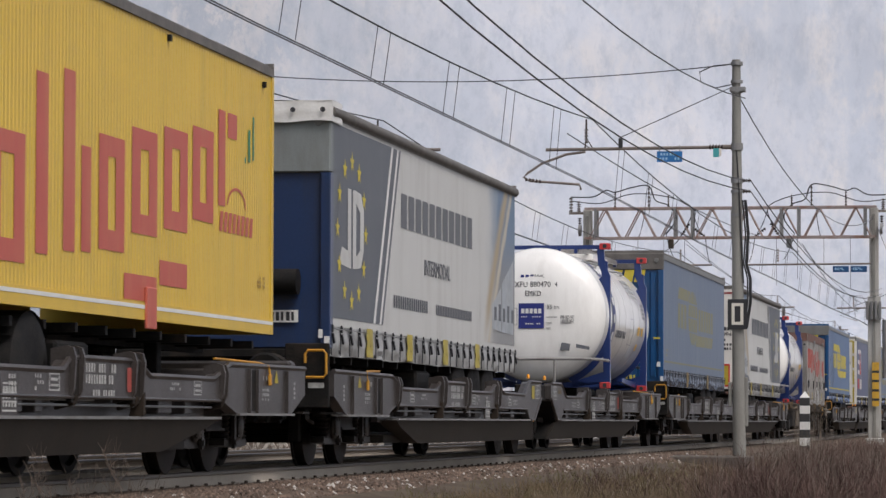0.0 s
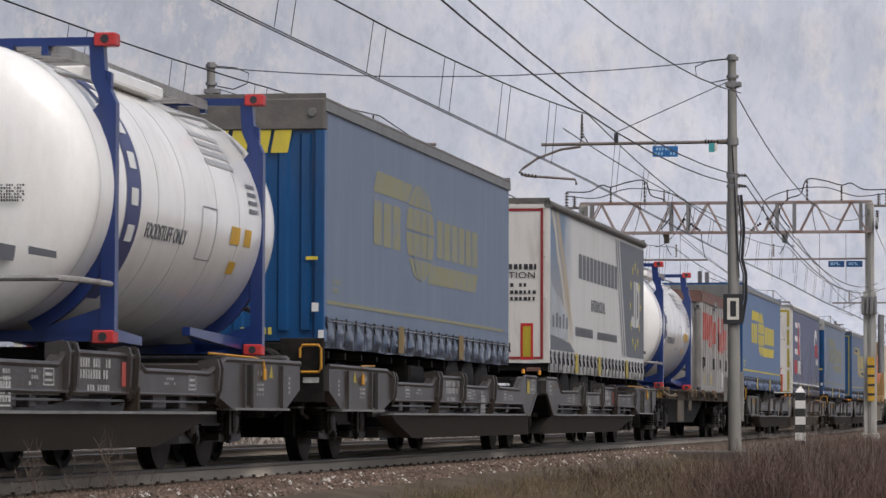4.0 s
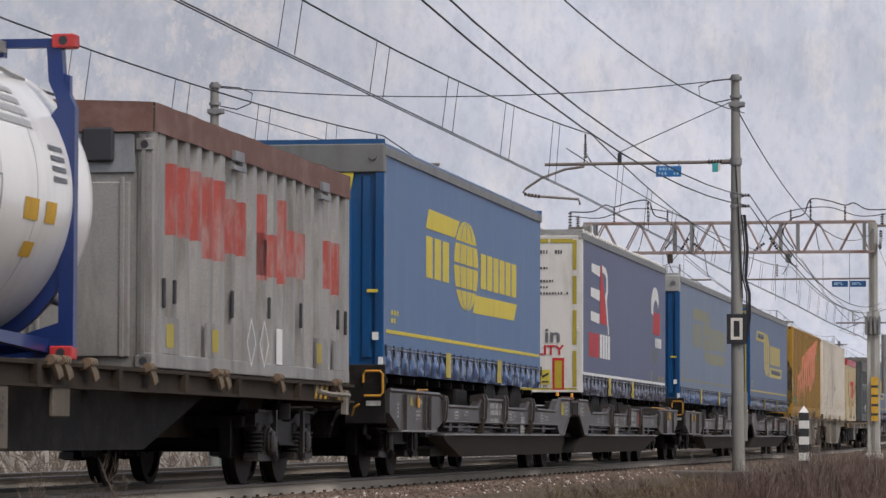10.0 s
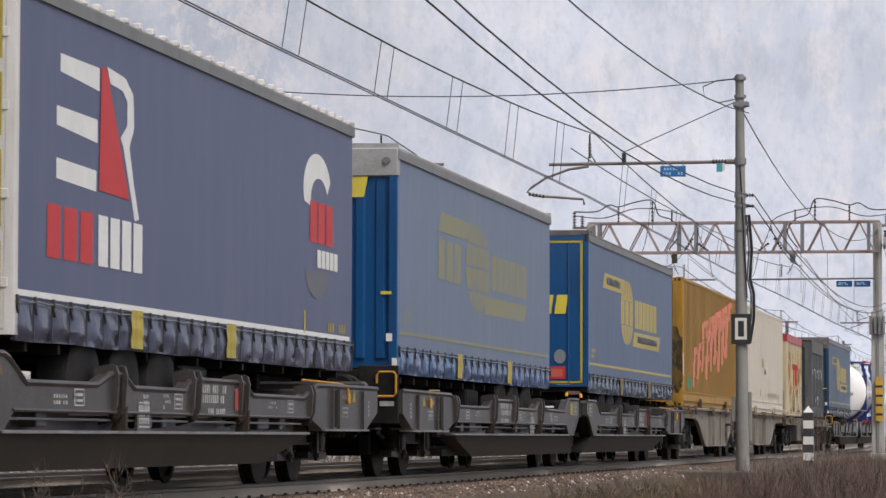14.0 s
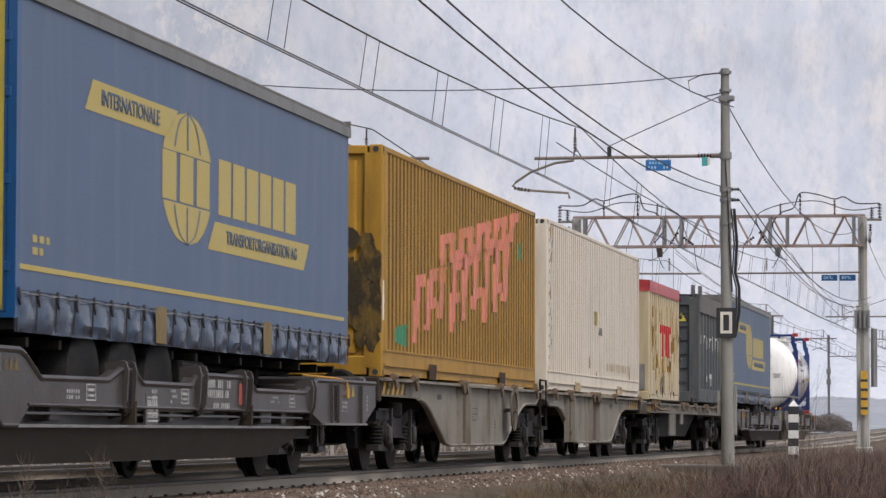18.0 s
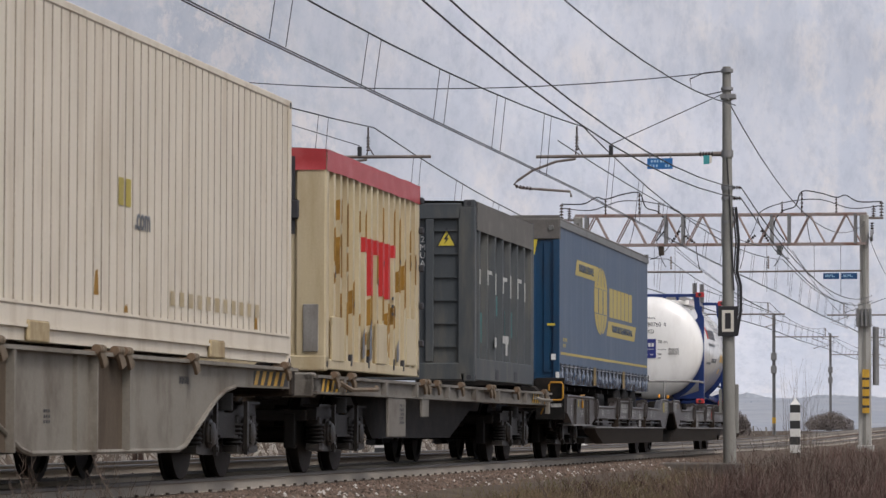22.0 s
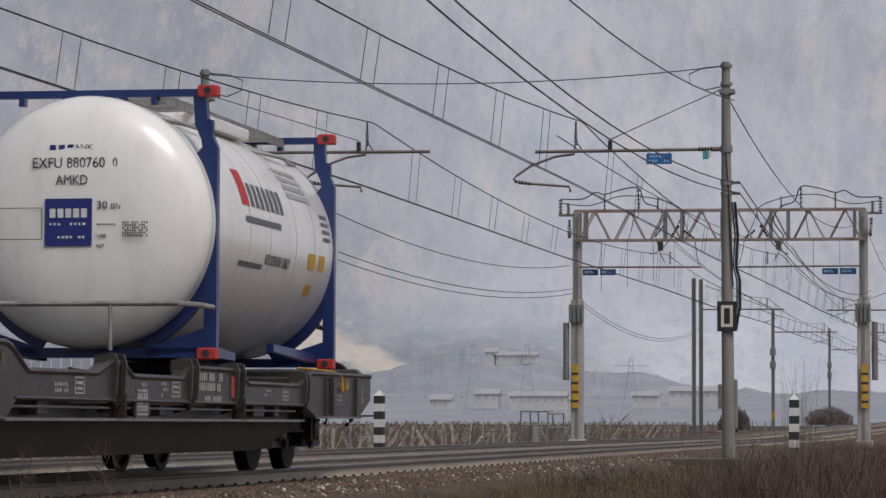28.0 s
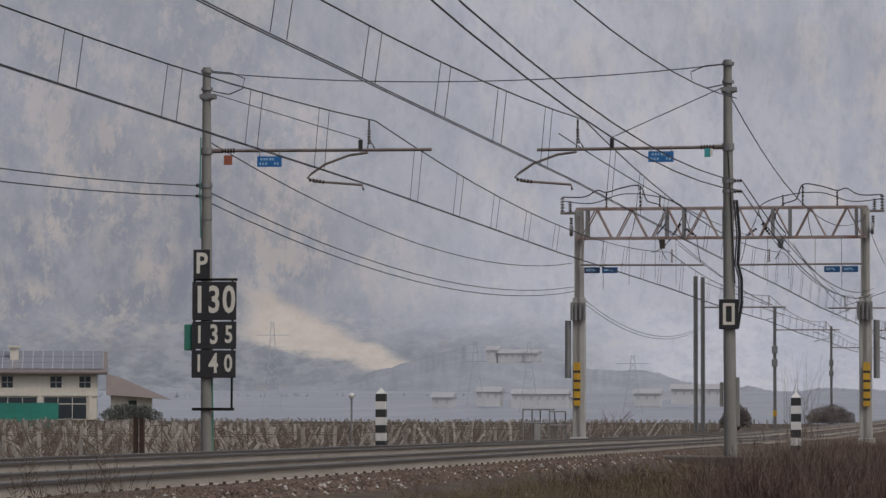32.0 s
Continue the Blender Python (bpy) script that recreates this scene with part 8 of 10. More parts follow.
    if side == "band":
        letters("FOODSTUFF ONLY", 0.2, m_letgrey, ct, Matrix.Translation((0, 2.0, cz)) @ Matrix.Rotation(radians(14), 4, "Y") @ on_side(0, 0, r + 0.006), width=0.9, bold=0.012)
        for a0_, a1_, b0_, b1_ in ((3.3, 3.32, -22, 2), (3.9, 3.92, -22, 2), (3.32, 3.9, 1.5, 2), (3.32, 3.9, -22, -21.5)):
            wrap(a0_, a1_, b0_, b1_, m_letgrey, "placard_frame", "", 5)
    else:
        wrap(1.2, 2.3, -17, -14.5, m_letgrey, "small_print", "", 2)
        letters("FOODSTUFF ONLY", 0.16, m_letgrey, ct, Matrix.Translation((0, 3.0, cz)) @ Matrix.Rotation(radians(12), 4, "Y") @ on_side(0, 0, r + 0.006), width=0.9, bold=0.012)
    wrap(L - 1.5, L - 1.1, -12, -4, m_hazard, "hazard_label", "ochre hazard label", 3)
    wrap(L - 0.9, L - 0.6, -12, -4, m_hazard, "hazard_label", "", 3)
    wrap(L - 1.3, L - 1.0, -26, -20, m_hazard, "hazard_label", "", 3)
    for k in range(4):
        wrap(L - 2.2, L - 1.0, 38 - 5 * k, 41 - 5 * k, m_tankgrey, "small_print", "", 2)
    for k in range(4):
        wrap(L - 0.7, L - 0.3, 2 - 4 * k + 14, 4 - 4 * k + 14, m_letgrey, "small_print", "", 2)
    return aboard(ct, u)


# ---- the consist, front to rear
pocket_wagon(2.0)
yellow_trailer(21.9)
pocket_wagon(37.2)
grey_trailer(38.55, 14.22, False)
tank_container(64.53, 0.88, "white swap tank container in a dark blue frame, code marked", "EMKD", "EXFU 880470")
pocket_wagon(72.4)
blue_trailer(73.7, 14.15, m_cloth_b, m_skirtdark, m_ylwfade, "a", False, m_roofdark, 81, label="weathered grey-blue curtain trailer with worn yellow marks")
grey_trailer(92.25, 13.95, True)
flat_wagon(107.9, m_flat, m_board)
tank_container(109.7, 0.88, "white swap tank container with a curved blue band on its barrel", "EMKD", "EXFU 880470")
bulk_container(118.35)
pocket_wagon(128.4)
blue_trailer(129.66, 13.75, m_cloth_a, m_skirtblue, m_ylw, "a", False, m_bluetop, 82, label="bright blue curtain trailer with yellow globe mark")
navy_trailer(148.5)
pocket_wagon(163.7)
blue_trailer(165.0, 13.7, m_cloth_b, m_skirtblue, m_ylwfade, "a", False, m_roofpale, 83, label="faded blue curtain trailer with ghosted yellow marks")
blue_trailer(183.45, 13.85, m_cloth_d, m_skirtdark, m_ylwpale, "b", True, m_roofdark, 84, label="faded blue curtain trailer with bright blue rear doors")
deep_wagon(199.0)
ochre_container(199.4)
white_container(214.5)
flat_wagon(229.3, m_sill, m_sill, label="grey-beige flat container wagon with rusty clamps and fishbelly sills")
cream_container(230.15)
slate_container(240.97)
pocket_wagon(249.1)
blue_trailer(250.2, 13.7, m_cloth_c, m_skirtdark, m_ylwpale, "b", False, m_roofdark, 85, label="dark weathered blue curtain trailer with pale yellow globe mark")
tank_container(276.13, 0.55, "clean white swap tank container in a dark blue frame", "AMKD", "EXFU 880760", "logo")

# ---------------------------------------------------------------- line-side things
def insulator(s, p0, p1, r=0.05, n=5):
    p0, p1 = Vector(p0), Vector(p1)
    s.cyl(tuple(p0), tuple(p1), 0.018, n=6)
    for k in range(n):
        a, b = p0.lerp(p1, (k + 0.2) / n), p0.lerp(p1, (k + 0.75) / n)
        s.cyl(tuple(a), tuple(b), r, r * 0.6, 10)
    return s


def sagging(x0, y0, z0, x1, y1, z1, sag, n=14):
    return [(x0 + (x1 - x0) * k / n, y0 + (y1 - y0) * k / n, z0 + (z1 - z0) * k / n - sag * 4 * (k / n) * (1 - k / n)) for k in range(n + 1)]


def rounded(pts, n=5):
    """A smooth line through a few points."""
    p = [Vector(q) for q in pts]
    p = [p[0]] + p + [p[-1]]
    out = []
    for k in range(1, len(p) - 2):
        a, b, c_, d = p[k - 1:k + 3]
        for j in range(n):
            f = j / n
            out.append(tuple(0.5 * (2 * b + (c_ - a) * f + (2 * a - 5 * b + 4 * c_ - d) * f ** 2 + (3 * b - a - 3 * c_ + d) * f ** 3)))
    return out + [tuple(p[-1])]


def concrete_mast(x, y, sx, label, rx, reach=3.95, top=7.77, base=-0.4, arm_z=5.99, small=False):
    """A tapering pole with a cantilever arm that reaches over the track (sx: side the arm goes to)."""
    m = thing("catenary_mast", label, "catenary mast", "catenary masts", pose(x, y, 0))
    part("pole", Shape().tube([(0.02, 0, base), (0, 0, 2), (-0.02, 0, 5), (-0.03, 0, top)], [0.135, 0.125, 0.105, 0.085], 18), m_pole, m, smooth=True)
    for z, h in ((top - 0.08, 0.07), (top - 0.45, 0.06), (top - 0.62, 0.12), (5.3, 0.1), (5.08, 0.06), (arm_z + 0.0, 0.14), (4.6, 0.05)):
        part("clamp_band", Shape().cyl((-0.02, 0, z - h / 2), (-0.02, 0, z + h / 2), 0.125, n=16), m_galv, m, smooth=True)
    part("clamp_plate", Shape().box(-0.16, 0.16, -0.12, 0.12, top - 0.66, top - 0.56, 0.01), m_galv, m)
    arm = Shape().tube([(sx * 0.05, 0, arm_z), (sx * reach, 0, arm_z - 0.02)], 0.035, 10)
    arm.cyl((sx * 0.1, 0, arm_z), (sx * 0.3, 0, arm_z), 0.05, n=10)
    part("cantilever_arm", arm, m_armsteel, m, "weathered steel cantilever arm", smooth=True)
    insa = insulator(Shape(), (sx * 0.3, 0, arm_z), (sx * 0.6, 0, arm_z), 0.06)
    part("insulator", insa, m_insul, m, smooth=True)
    mx, sx = sx, -1
    reg = Shape().tube([(rx + sx * 0.05, 0, arm_z - 0.07), (rx + sx * 0.45, 0, arm_z - 0.12), (rx + sx * 0.95, 0, arm_z - 0.3), (rx + sx * 1.25, 0, arm_z - 0.5), (rx + sx * 1.33, 0, arm_z - 0.58), (rx + sx * 1.2, 0, arm_z - 0.66), (rx + sx * 0.9, 0, arm_z - 0.68), (rx + sx * 0.17, 0, arm_z - 0.74), (rx + sx * 0.14, 0, arm_z - 0.85)], 0.026, 8)
    part("registration_arm", reg, m_armsteel, m, "curved registration arm", smooth=True)
    part("insulator", insulator(Shape(), (rx + sx * 1.3, 0, arm_z - 0.62), (rx + sx * 0.95, 0, arm_z - 0.68), 0.045), m_insul, m, smooth=True)
    hang = insulator(Shape(), (rx + sx * 0.03, 0, arm_z + 0.1), (rx + sx * 0.03, 0, arm_z + 0.42), 0.045)
    hang.tube([(rx + sx * 0.03, 0, arm_z + 0.42), (rx + sx * 0.03, 0, arm_z + 0.6)], 0.02, 6)
    hang.tube([(rx - 0.06, 0, arm_z), (rx + sx * 0.03, 0, arm_z + 0.22), (rx + 0.1, 0, arm_z)], 0.016, 6)
    part("suspension_insulator", hang, m_insul, m, smooth=True)
    sx = mx
    if not small:
        br = Shape().tube([(sx * 0.1, 0, top - 0.55), (rx * (0.78 if sx < 0 else 0.94), 0, arm_z + 0.22)], 0.01, 6)
        br.box(rx * (0.78 if sx < 0 else 0.94) - 0.04, rx * (0.78 if sx < 0 else 0.94) + 0.04, -0.04, 0.04, arm_z, arm_z + 0.2)
        part("stay", br, m_wire, m)
        lp = Shape().tube([(sx * 0.06, 0, top - 0.08), (sx * 0.5, 0, top - 0.12), (sx * 0.78, 0, top - 0.24), (sx * 0.75, 0, top - 0.45), (sx * 0.45, 0, top - 0.57), (sx * 0.1, 0, top - 0.5)], 0.013, 6)
        part("jumper_loop", lp, m_wire, m, smooth=True)
    for z in (5.3, 5.08):
        part("insulator", insulator(Shape(), (-sx * 0.1, 0, z), (-sx * 0.26, 0, z), 0.045, 3), m_insul, m, smooth=True)
    return m


def hung_sign(m, x, z, w=0.52, h=0.22, ry=0):
    """Enamel plate below an arm, with two hangers."""
    p = part("sign_plate", Shape().box(x - w / 2, x + w / 2, -0.06, -0.045, z - h / 2, z + h / 2), m_signblue, m, "blue enamel sign plate")
    end_print(p, m_signpale, -0.064, bars(0, x - w * 0.36, z + h * 0.34, 1, 6, 0.05, 0.05, 0.012, 3) + bars(0, x - w * 0.4, z - h * 0.08, 1, 7, 0.05, 0.05, 0.012, 4), "sign_mark")
    for d in (-w * 0.4, w * 0.4):
        part("hanger", Shape().box(x + d - 0.012, x + d + 0.012, -0.05, -0.03, z + h / 2, z + h / 2 + 0.12), m_galv, p)


mr = concrete_mast(MAST_R, 70, -1, "weathered concrete catenary mast with a black route plate", -3.08)
hung_sign(mr, -1.39, 5.8)
part("tag", Shape().box(-0.5, -0.38, -0.06, -0.05, 5.78, 5.96), m_teal2, mr, "small turquoise tag")
part("tag", Shape().box(-0.38, -0.33, -0.06, -0.05, 5.8, 5.96), m_figure, mr)
pl = part("route_plate", Shape().box(-0.2, 0.2, -0.17, -0.15, 2.27, 2.88, 0.004), m_plate, mr, "black plate with a pale rectangle")
end_print(pl, m_figure, -0.174, [rect(-0.12, 0.12, 2.74, 2.8), rect(-0.12, 0.12, 2.36, 2.42), rect(-0.12, -0.06, 2.42, 2.74), rect(0.06, 0.12, 2.42, 2.74)], "plate_figure")
cb = Shape()
for dx in (0.1, 0.14, 0.17):
    cb.tube([(dx, -0.06, 4.9), (dx + 0.06, -0.08, 4.2), (dx + 0.02, -0.08, 3.6), (dx + 0.1, -0.09, 3.3), (dx + 0.1, -0.09, 2.8), (dx + 0.02, -0.09, 2.3)], 0.016, 6)
cb.tube([(-0.02, -0.1, 5.9), (0.04, -0.11, 4.9), (0.08, -0.11, 3.9), (0.12, -0.11, 3.2)], 0.014, 6)
part("cable", cb, m_wire, mr, "loose black cables", smooth=True)
part("plinth", Shape().box(-0.3, 0.3, -0.3, 0.3, -0.75, -0.3, 0.03), m_edge, mr)
part("conduit", Shape().box(-0.2, -0.13, -0.04, 0.04, 0.7, 1.2, 0.01).box(0.13, 0.2, -0.04, 0.04, 0.3, 1.3, 0.01), m_pole, mr)

ml = concrete_mast(MAST_L, 70, 1, "weathered concrete mast with stacked black speed boards", 3.46, reach=4.75, arm_z=6.02)
hung_sign(ml, 1.33, 5.78)
part("tag", Shape().box(0.36, 0.54, -0.06, -0.05, 5.72, 5.92), m_orangetag, ml, "red-brown tag")


def board(m, x0, x1, z0, z1, text, size, width=0.85, gaps=None):
    p = part("speed_board", Shape().box(x0, x1, -0.19, -0.165, z0, z1, 0.004), m_plate, m, "black board with pale figures")
    n = len(text)
    for k, ch in enumerate(text):
        x = x0 + (k + 0.5) * (x1 - x0) / n
        letters(ch, size if not gaps else gaps[k], m_figure, p, on_end(x, (z0 + z1) / 2, -0.195), "figure", width=width, bold=0.022)


board(ml, -0.25, 0.1, 3.34, 3.95, "P", 0.6)
board(ml, -0.27, 0.67, 2.48, 3.28, "130", 0.78, 0.72)
board(ml, -0.27, 0.67, 1.88, 2.45, "135", 0.5, 0.72, (0.5, 0.56, 0.5))
board(ml, -0.28, 0.66, 1.28, 1.85, "140", 0.5, 0.72, (0.5, 0.56, 0.5))
fr = Shape().box(-0.25, 0.68, -0.16, -0.12, 3.3, 3.35).box(-0.27, 0.62, -0.16, -0.12, 0.6, 0.66).box(0.55, 0.59, -0.16, -0.12, 0.62, 1.3)
fr.box(-0.25, -0.21, -0.16, -0.12, 1.3, 3.3).box(0.56, 0.6, -0.165, -0.12, 1.3, 3.3)
part("board_frame", fr, m_black, ml, "dark steel board frame")
part("cable_box", Shape().box(-0.46, -0.3, -0.12, 0.1, 1.85, 2.4, 0.02), m_greenbox, ml, "green cable box")
part("conduit", Shape().tube([(0.13, -0.05, 1.3), (0.15, -0.05, 0.4), (0.13, -0.05, -0.3)], 0.016, 8).tube([(-0.14, -0.05, 6.3), (-0.15, -0.06, 5.2), (-0.13, -0.05, 4.2)], 0.014, 8), m_greenbox, ml, "green conduit", smooth=True)

# ---- portal gantry with lattice beam
gy = 131.0
gn = thing("gantry", "portal gantry with a rusting lattice beam on two masts", "gantry", m=pose(0, gy, 0))
for x, sx in ((MAST_L, 1), (MAST_R, -1)):
    lg = part("leg", Shape().box(x - 0.24, x + 0.24, -0.16, 0.16, -0.9, 4.9, 0.02).box(x - 0.17, x + 0.17, -0.14, 0.14, 4.9, 8.25, 0.02), m_conc, gn)
    part("leg_flange", Shape().box(x - 0.05, x + 0.05, -0.2, -0.16, -0.8, 8.0), m_pole, lg)
    part("foot", Shape().box(x - 0.34, x + 0.34, -0.3, 0.3, -1.1, -0.46, 0.03), m_conc, lg)
    hz = part("hazard_board", Shape().box(x - 0.05 * sx - 0.13, x - 0.05 * sx + 0.13, -0.3, -0.26, 0.75, 2.4), m_hazard, gn, "yellow board with black bands")
    end_print(hz, m_stripeblack, -0.304, [rect(x - 0.05 * sx - 0.13, x - 0.05 * sx + 0.13, z, z + 0.09) for z in (0.95, 1.3, 1.65, 2.0)], "hazard_band")
    for k in range(4):
        part("tension_bar", Shape().box(x - 0.3 + 0.16 * k, x - 0.2 + 0.16 * k, -0.34, -0.22, 4.0, 4.7, 0.02), m_galv, gn)
    part("pulley", Shape().lathe([(-0.05, 0.22), (0.05, 0.22)], (x - sx * 0.28, -0.2, 7.45), "x", 16), m_galv, gn, smooth=True)
    part("counterweight", Shape().cyl((x - sx * 0.42, -0.1, 1.8), (x - sx * 0.42, -0.1, 4.0), 0.12, n=12), m_galv, gn, smooth=True)
    ext = Shape().box(*sorted((x - sx * 0.72, x)), -0.05, 0.05, 8.08, 8.17)
    part("bracket", ext, m_armsteel, gn)
    for e in (0.35, 0.65):
        part("insulator", insulator(Shape(), (x - sx * e, 0, 8.17), (x - sx * e, 0, 8.75 if e > 0.5 else 8.6), 0.09), m_insul, gn, smooth=True)
    part("insulator", insulator(Shape(), (x - sx * 0.3, -0.1, 7.95), (x - sx * 0.3, -0.1, 7.5), 0.08), m_insul, gn, smooth=True)
zt, zb = 8.28, 7.15
for y in (-0.3, 0.3):
    for z in (zt, zb):
        part("chord", Shape().box(MAST_L - 0.1, MAST_R + 0.1, y - 0.04, y + 0.04, z - 0.045, z + 0.045), m_rustgal, gn)
nb = 8
w_ = (MAST_R - MAST_L) / nb
for k in range(nb):
    a = MAST_L + k * w_
    for y in (-0.3, 0.3):
        part("diagonal", Shape().tube([(a + 0.1, y, zb), (a + w_ / 2, y, zt)], 0.028, 5), m_rustgal, gn)
        part("diagonal", Shape().tube([(a + w_ / 2, y, zt), (a + w_ - 0.1, y, zb)], 0.028, 5), m_rustgal, gn)
    part("diagonal", Shape().tube([(a, -0.3, zt), (a + w_, 0.3, zt)], 0.02, 5), m_rustgal, gn)
for f in (0.03, 0.31, 0.37, 0.51, 0.68, 0.74, 0.97):
    x = MAST_L + f * (MAST_R - MAST_L)
    for y in (-0.33, 0.33):
        part("upright", Shape().box(x - 0.05, x + 0.05, y - 0.03, y + 0.03, zb, zt), m_galv, gn)
for x0, sx in ((MAST_L, 1), (MAST_R, -1)):
    arm = Shape().tube([(x0 + sx * 0.1, -0.35, 6.12), (x0 + sx * 4.8, -0.35, 6.1)], 0.035, 8)
    insulator(arm, (x0 + sx * 3.6, -0.35, 6.2), (x0 + sx * 3.6, -0.35, 6.7), 0.05)
    part("cantilever_arm", arm, m_armsteel, gn, smooth=True)
    for k in (0, 1):
        xx = x0 + sx * (0.55 + 0.68 * k)
        sp = part("sign_plate", Shape().box(xx - 0.3, xx + 0.3, -0.42, -0.4, 5.8, 6.03), m_darkblue if sx > 0 and not k else m_bluetop, gn, "blue enamel sign plate")
        end_print(sp, m_signpale, -0.424, bars(0, xx - 0.22, 5.97, 2, 6, 0.04, 0.05, 0.012, 3), "sign_mark")
    for d, h in ((1.05, 0.62), (2.35, 0.85), (3.1, 0.5)):
        st = insulator(Shape(), (x0 + sx * d, 0, zt + 0.05), (x0 + sx * d, 0, zt + h), 0.05)
        part("insulator", st, m_insul, gn, smooth=True)
    ca = [(x0 - sx * 0.65, 0, 8.75)] + [(x0 + sx * d, 0, z) for d, z in ((0.2, 8.75), (0.7, 9.0), (1.05, 8.92), (1.7, 9.1), (2.35, 9.15), (2.6, 8.6), (3.1, 8.4), (3.4, 7.9), (3.0, 7.3))]
    part("jumper_cable", Shape().tube(rounded(ca), 0.026, 6), m_wire, gn, smooth=True)
    ca = [(x0 - sx * 0.65, 0, 8.6), (x0 + sx * 0.5, 0, 8.5), (x0 + sx * 1.7, 0, 8.85), (x0 + sx * 3.1, 0, 8.72), (x0 + sx * 4.0, 0, 8.3), (x0 + sx * 3.8, 0, 7.6)]
    part("jumper_cable", Shape().tube(rounded(ca), 0.02, 6), m_wire, gn, smooth=True)
    part("hanging_lamp", Shape().box(x0 + sx * 3.2 - 0.1, x0 + sx * 3.2 + 0.1, -0.1, 0.1, 6.75, 7.1, 0.02), m_greycloth if sx < 0 else m_board, gn)
    sw = Shape()
    insulator(sw, (x0 + sx * 3.9, 0, 7.7), (x0 + sx * 3.6, 0, 7.25), 0.07)
    part("strain_insulator", sw, m_insul, gn, smooth=True)
    part("strain_insulator", insulator(Shape(), (x0 + sx * 4.1, 0, 7.5), (x0 + sx * 4.5, 0, 7.2), 0.07), m_insul, gn, smooth=True)
    for d, z, e, f in ((3.6, 7.25, 2.8, 6.6), (4.5, 7.2, 4.7, 6.2), (3.0, 7.3, 3.4, 6.3), (2.2, 8.3, 2.0, 7.2), (4.0, 8.3, 4.4, 7.3)):
        part("jumper_cable", Shape().tube(sagging(x0 + sx * d, 0.1, z, x0 + sx * e, -0.3, f, 0.15, 8), 0.016, 5), m_wire, gn, smooth=True)
    for d in (0.9, 1.9, 2.9, 3.7):
        part("hanger_wire", Shape().tube([(x0 + sx * d, 0.2, 7.15), (x0 + sx * d, 0.2, 5.4 + 0.2 * math.sin(d * 5))], 0.008, 4), m_wire, gn)

# ---- masts further along
def lattice_mast(x, y, h, sx, label, arm=True):
    m = thing("catenary_mast", label, "catenary mast", "catenary masts", pose(x, y, 0))
    part("pole", Shape().prism([(-0.11, -0.09), (-0.06, -0.09), (-0.06, -0.02), (0.06, -0.02), (0.06, -0.09), (0.11, -0.09), (0.11, 0.09), (0.06, 0.09), (0.06, 0.02), (-0.06, 0.02), (-0.06, 0.09), (-0.11, 0.09)], "z", -2.2, h), m_galv, m)
    if arm:
        s = Shape().tube([(sx * 0.1, 0, 6.0), (sx * 4.4, 0, 6.0)], 0.04, 8)
        s.tube([(sx * 3.2, 0, 5.95), (sx * 4.2, 0, 5.6), (sx * 3.3, 0, 5.3)], 0.03, 6)
        insulator(s, (sx * 3.5, 0, 6.05), (sx * 3.5, 0, 6.6), 0.06)
        part("cantilever_arm", s, m_armsteel, m, smooth=True)
        s = Shape().tube([(sx * 0.1, 0, h - 0.3), (sx * 3.5, 0, 6.1)], 0.015, 5)
        part("stay", s, m_wire, m)
    if y > 230:
        for z in (3.5, 4.4):
            part("tension_box", Shape().box(-0.2, 0.2, -0.2, -0.1, z, z + 0.5, 0.02), m_galv, m, "grey tensioning weights")
        part("registration_arm", Shape().tube([(sx * 2.6, 0, 5.9), (sx * 3.6, 0, 5.5), (sx * 2.7, 0, 5.2)], 0.03, 6), m_armsteel, m, smooth=True)
    if y > 200:
        part("foot_band", Shape().box(-0.125, 0.125, -0.105, 0.105, 0.1, 0.5), m_hazard, m, "yellow foot band")
    return m


for y, h in ((182.5, 7.6), (236, 7.5), (306, 7.9), (370, 7.7)):
    lattice_mast(MAST_L, y, h, 1, "pale steel catenary mast with a cantilever arm")
    lattice_mast(MAST_R, y + 2, h, -1, "pale steel catenary mast with a cantilever arm")
lattice_mast(MAST_L, 178.5, 7.5, 1, "bare pale steel mast", False)
for x, y in ((MAST_R - 0.6, 260), (MAST_R - 0.9, 330)):
    sg = thing("signal_post", "grey signal post with a dark head", "signal", "line-side signals", pose(x, y, 0))
    part("post", Shape().cyl((0, 0, -2.0), (0, 0, 3.6), 0.09, n=10), m_galv, sg, smooth=True)
    part("signal_head", Shape().box(-0.2, 0.2, -0.15, 0.1, 3.2, 4.3, 0.04), m_black, sg)

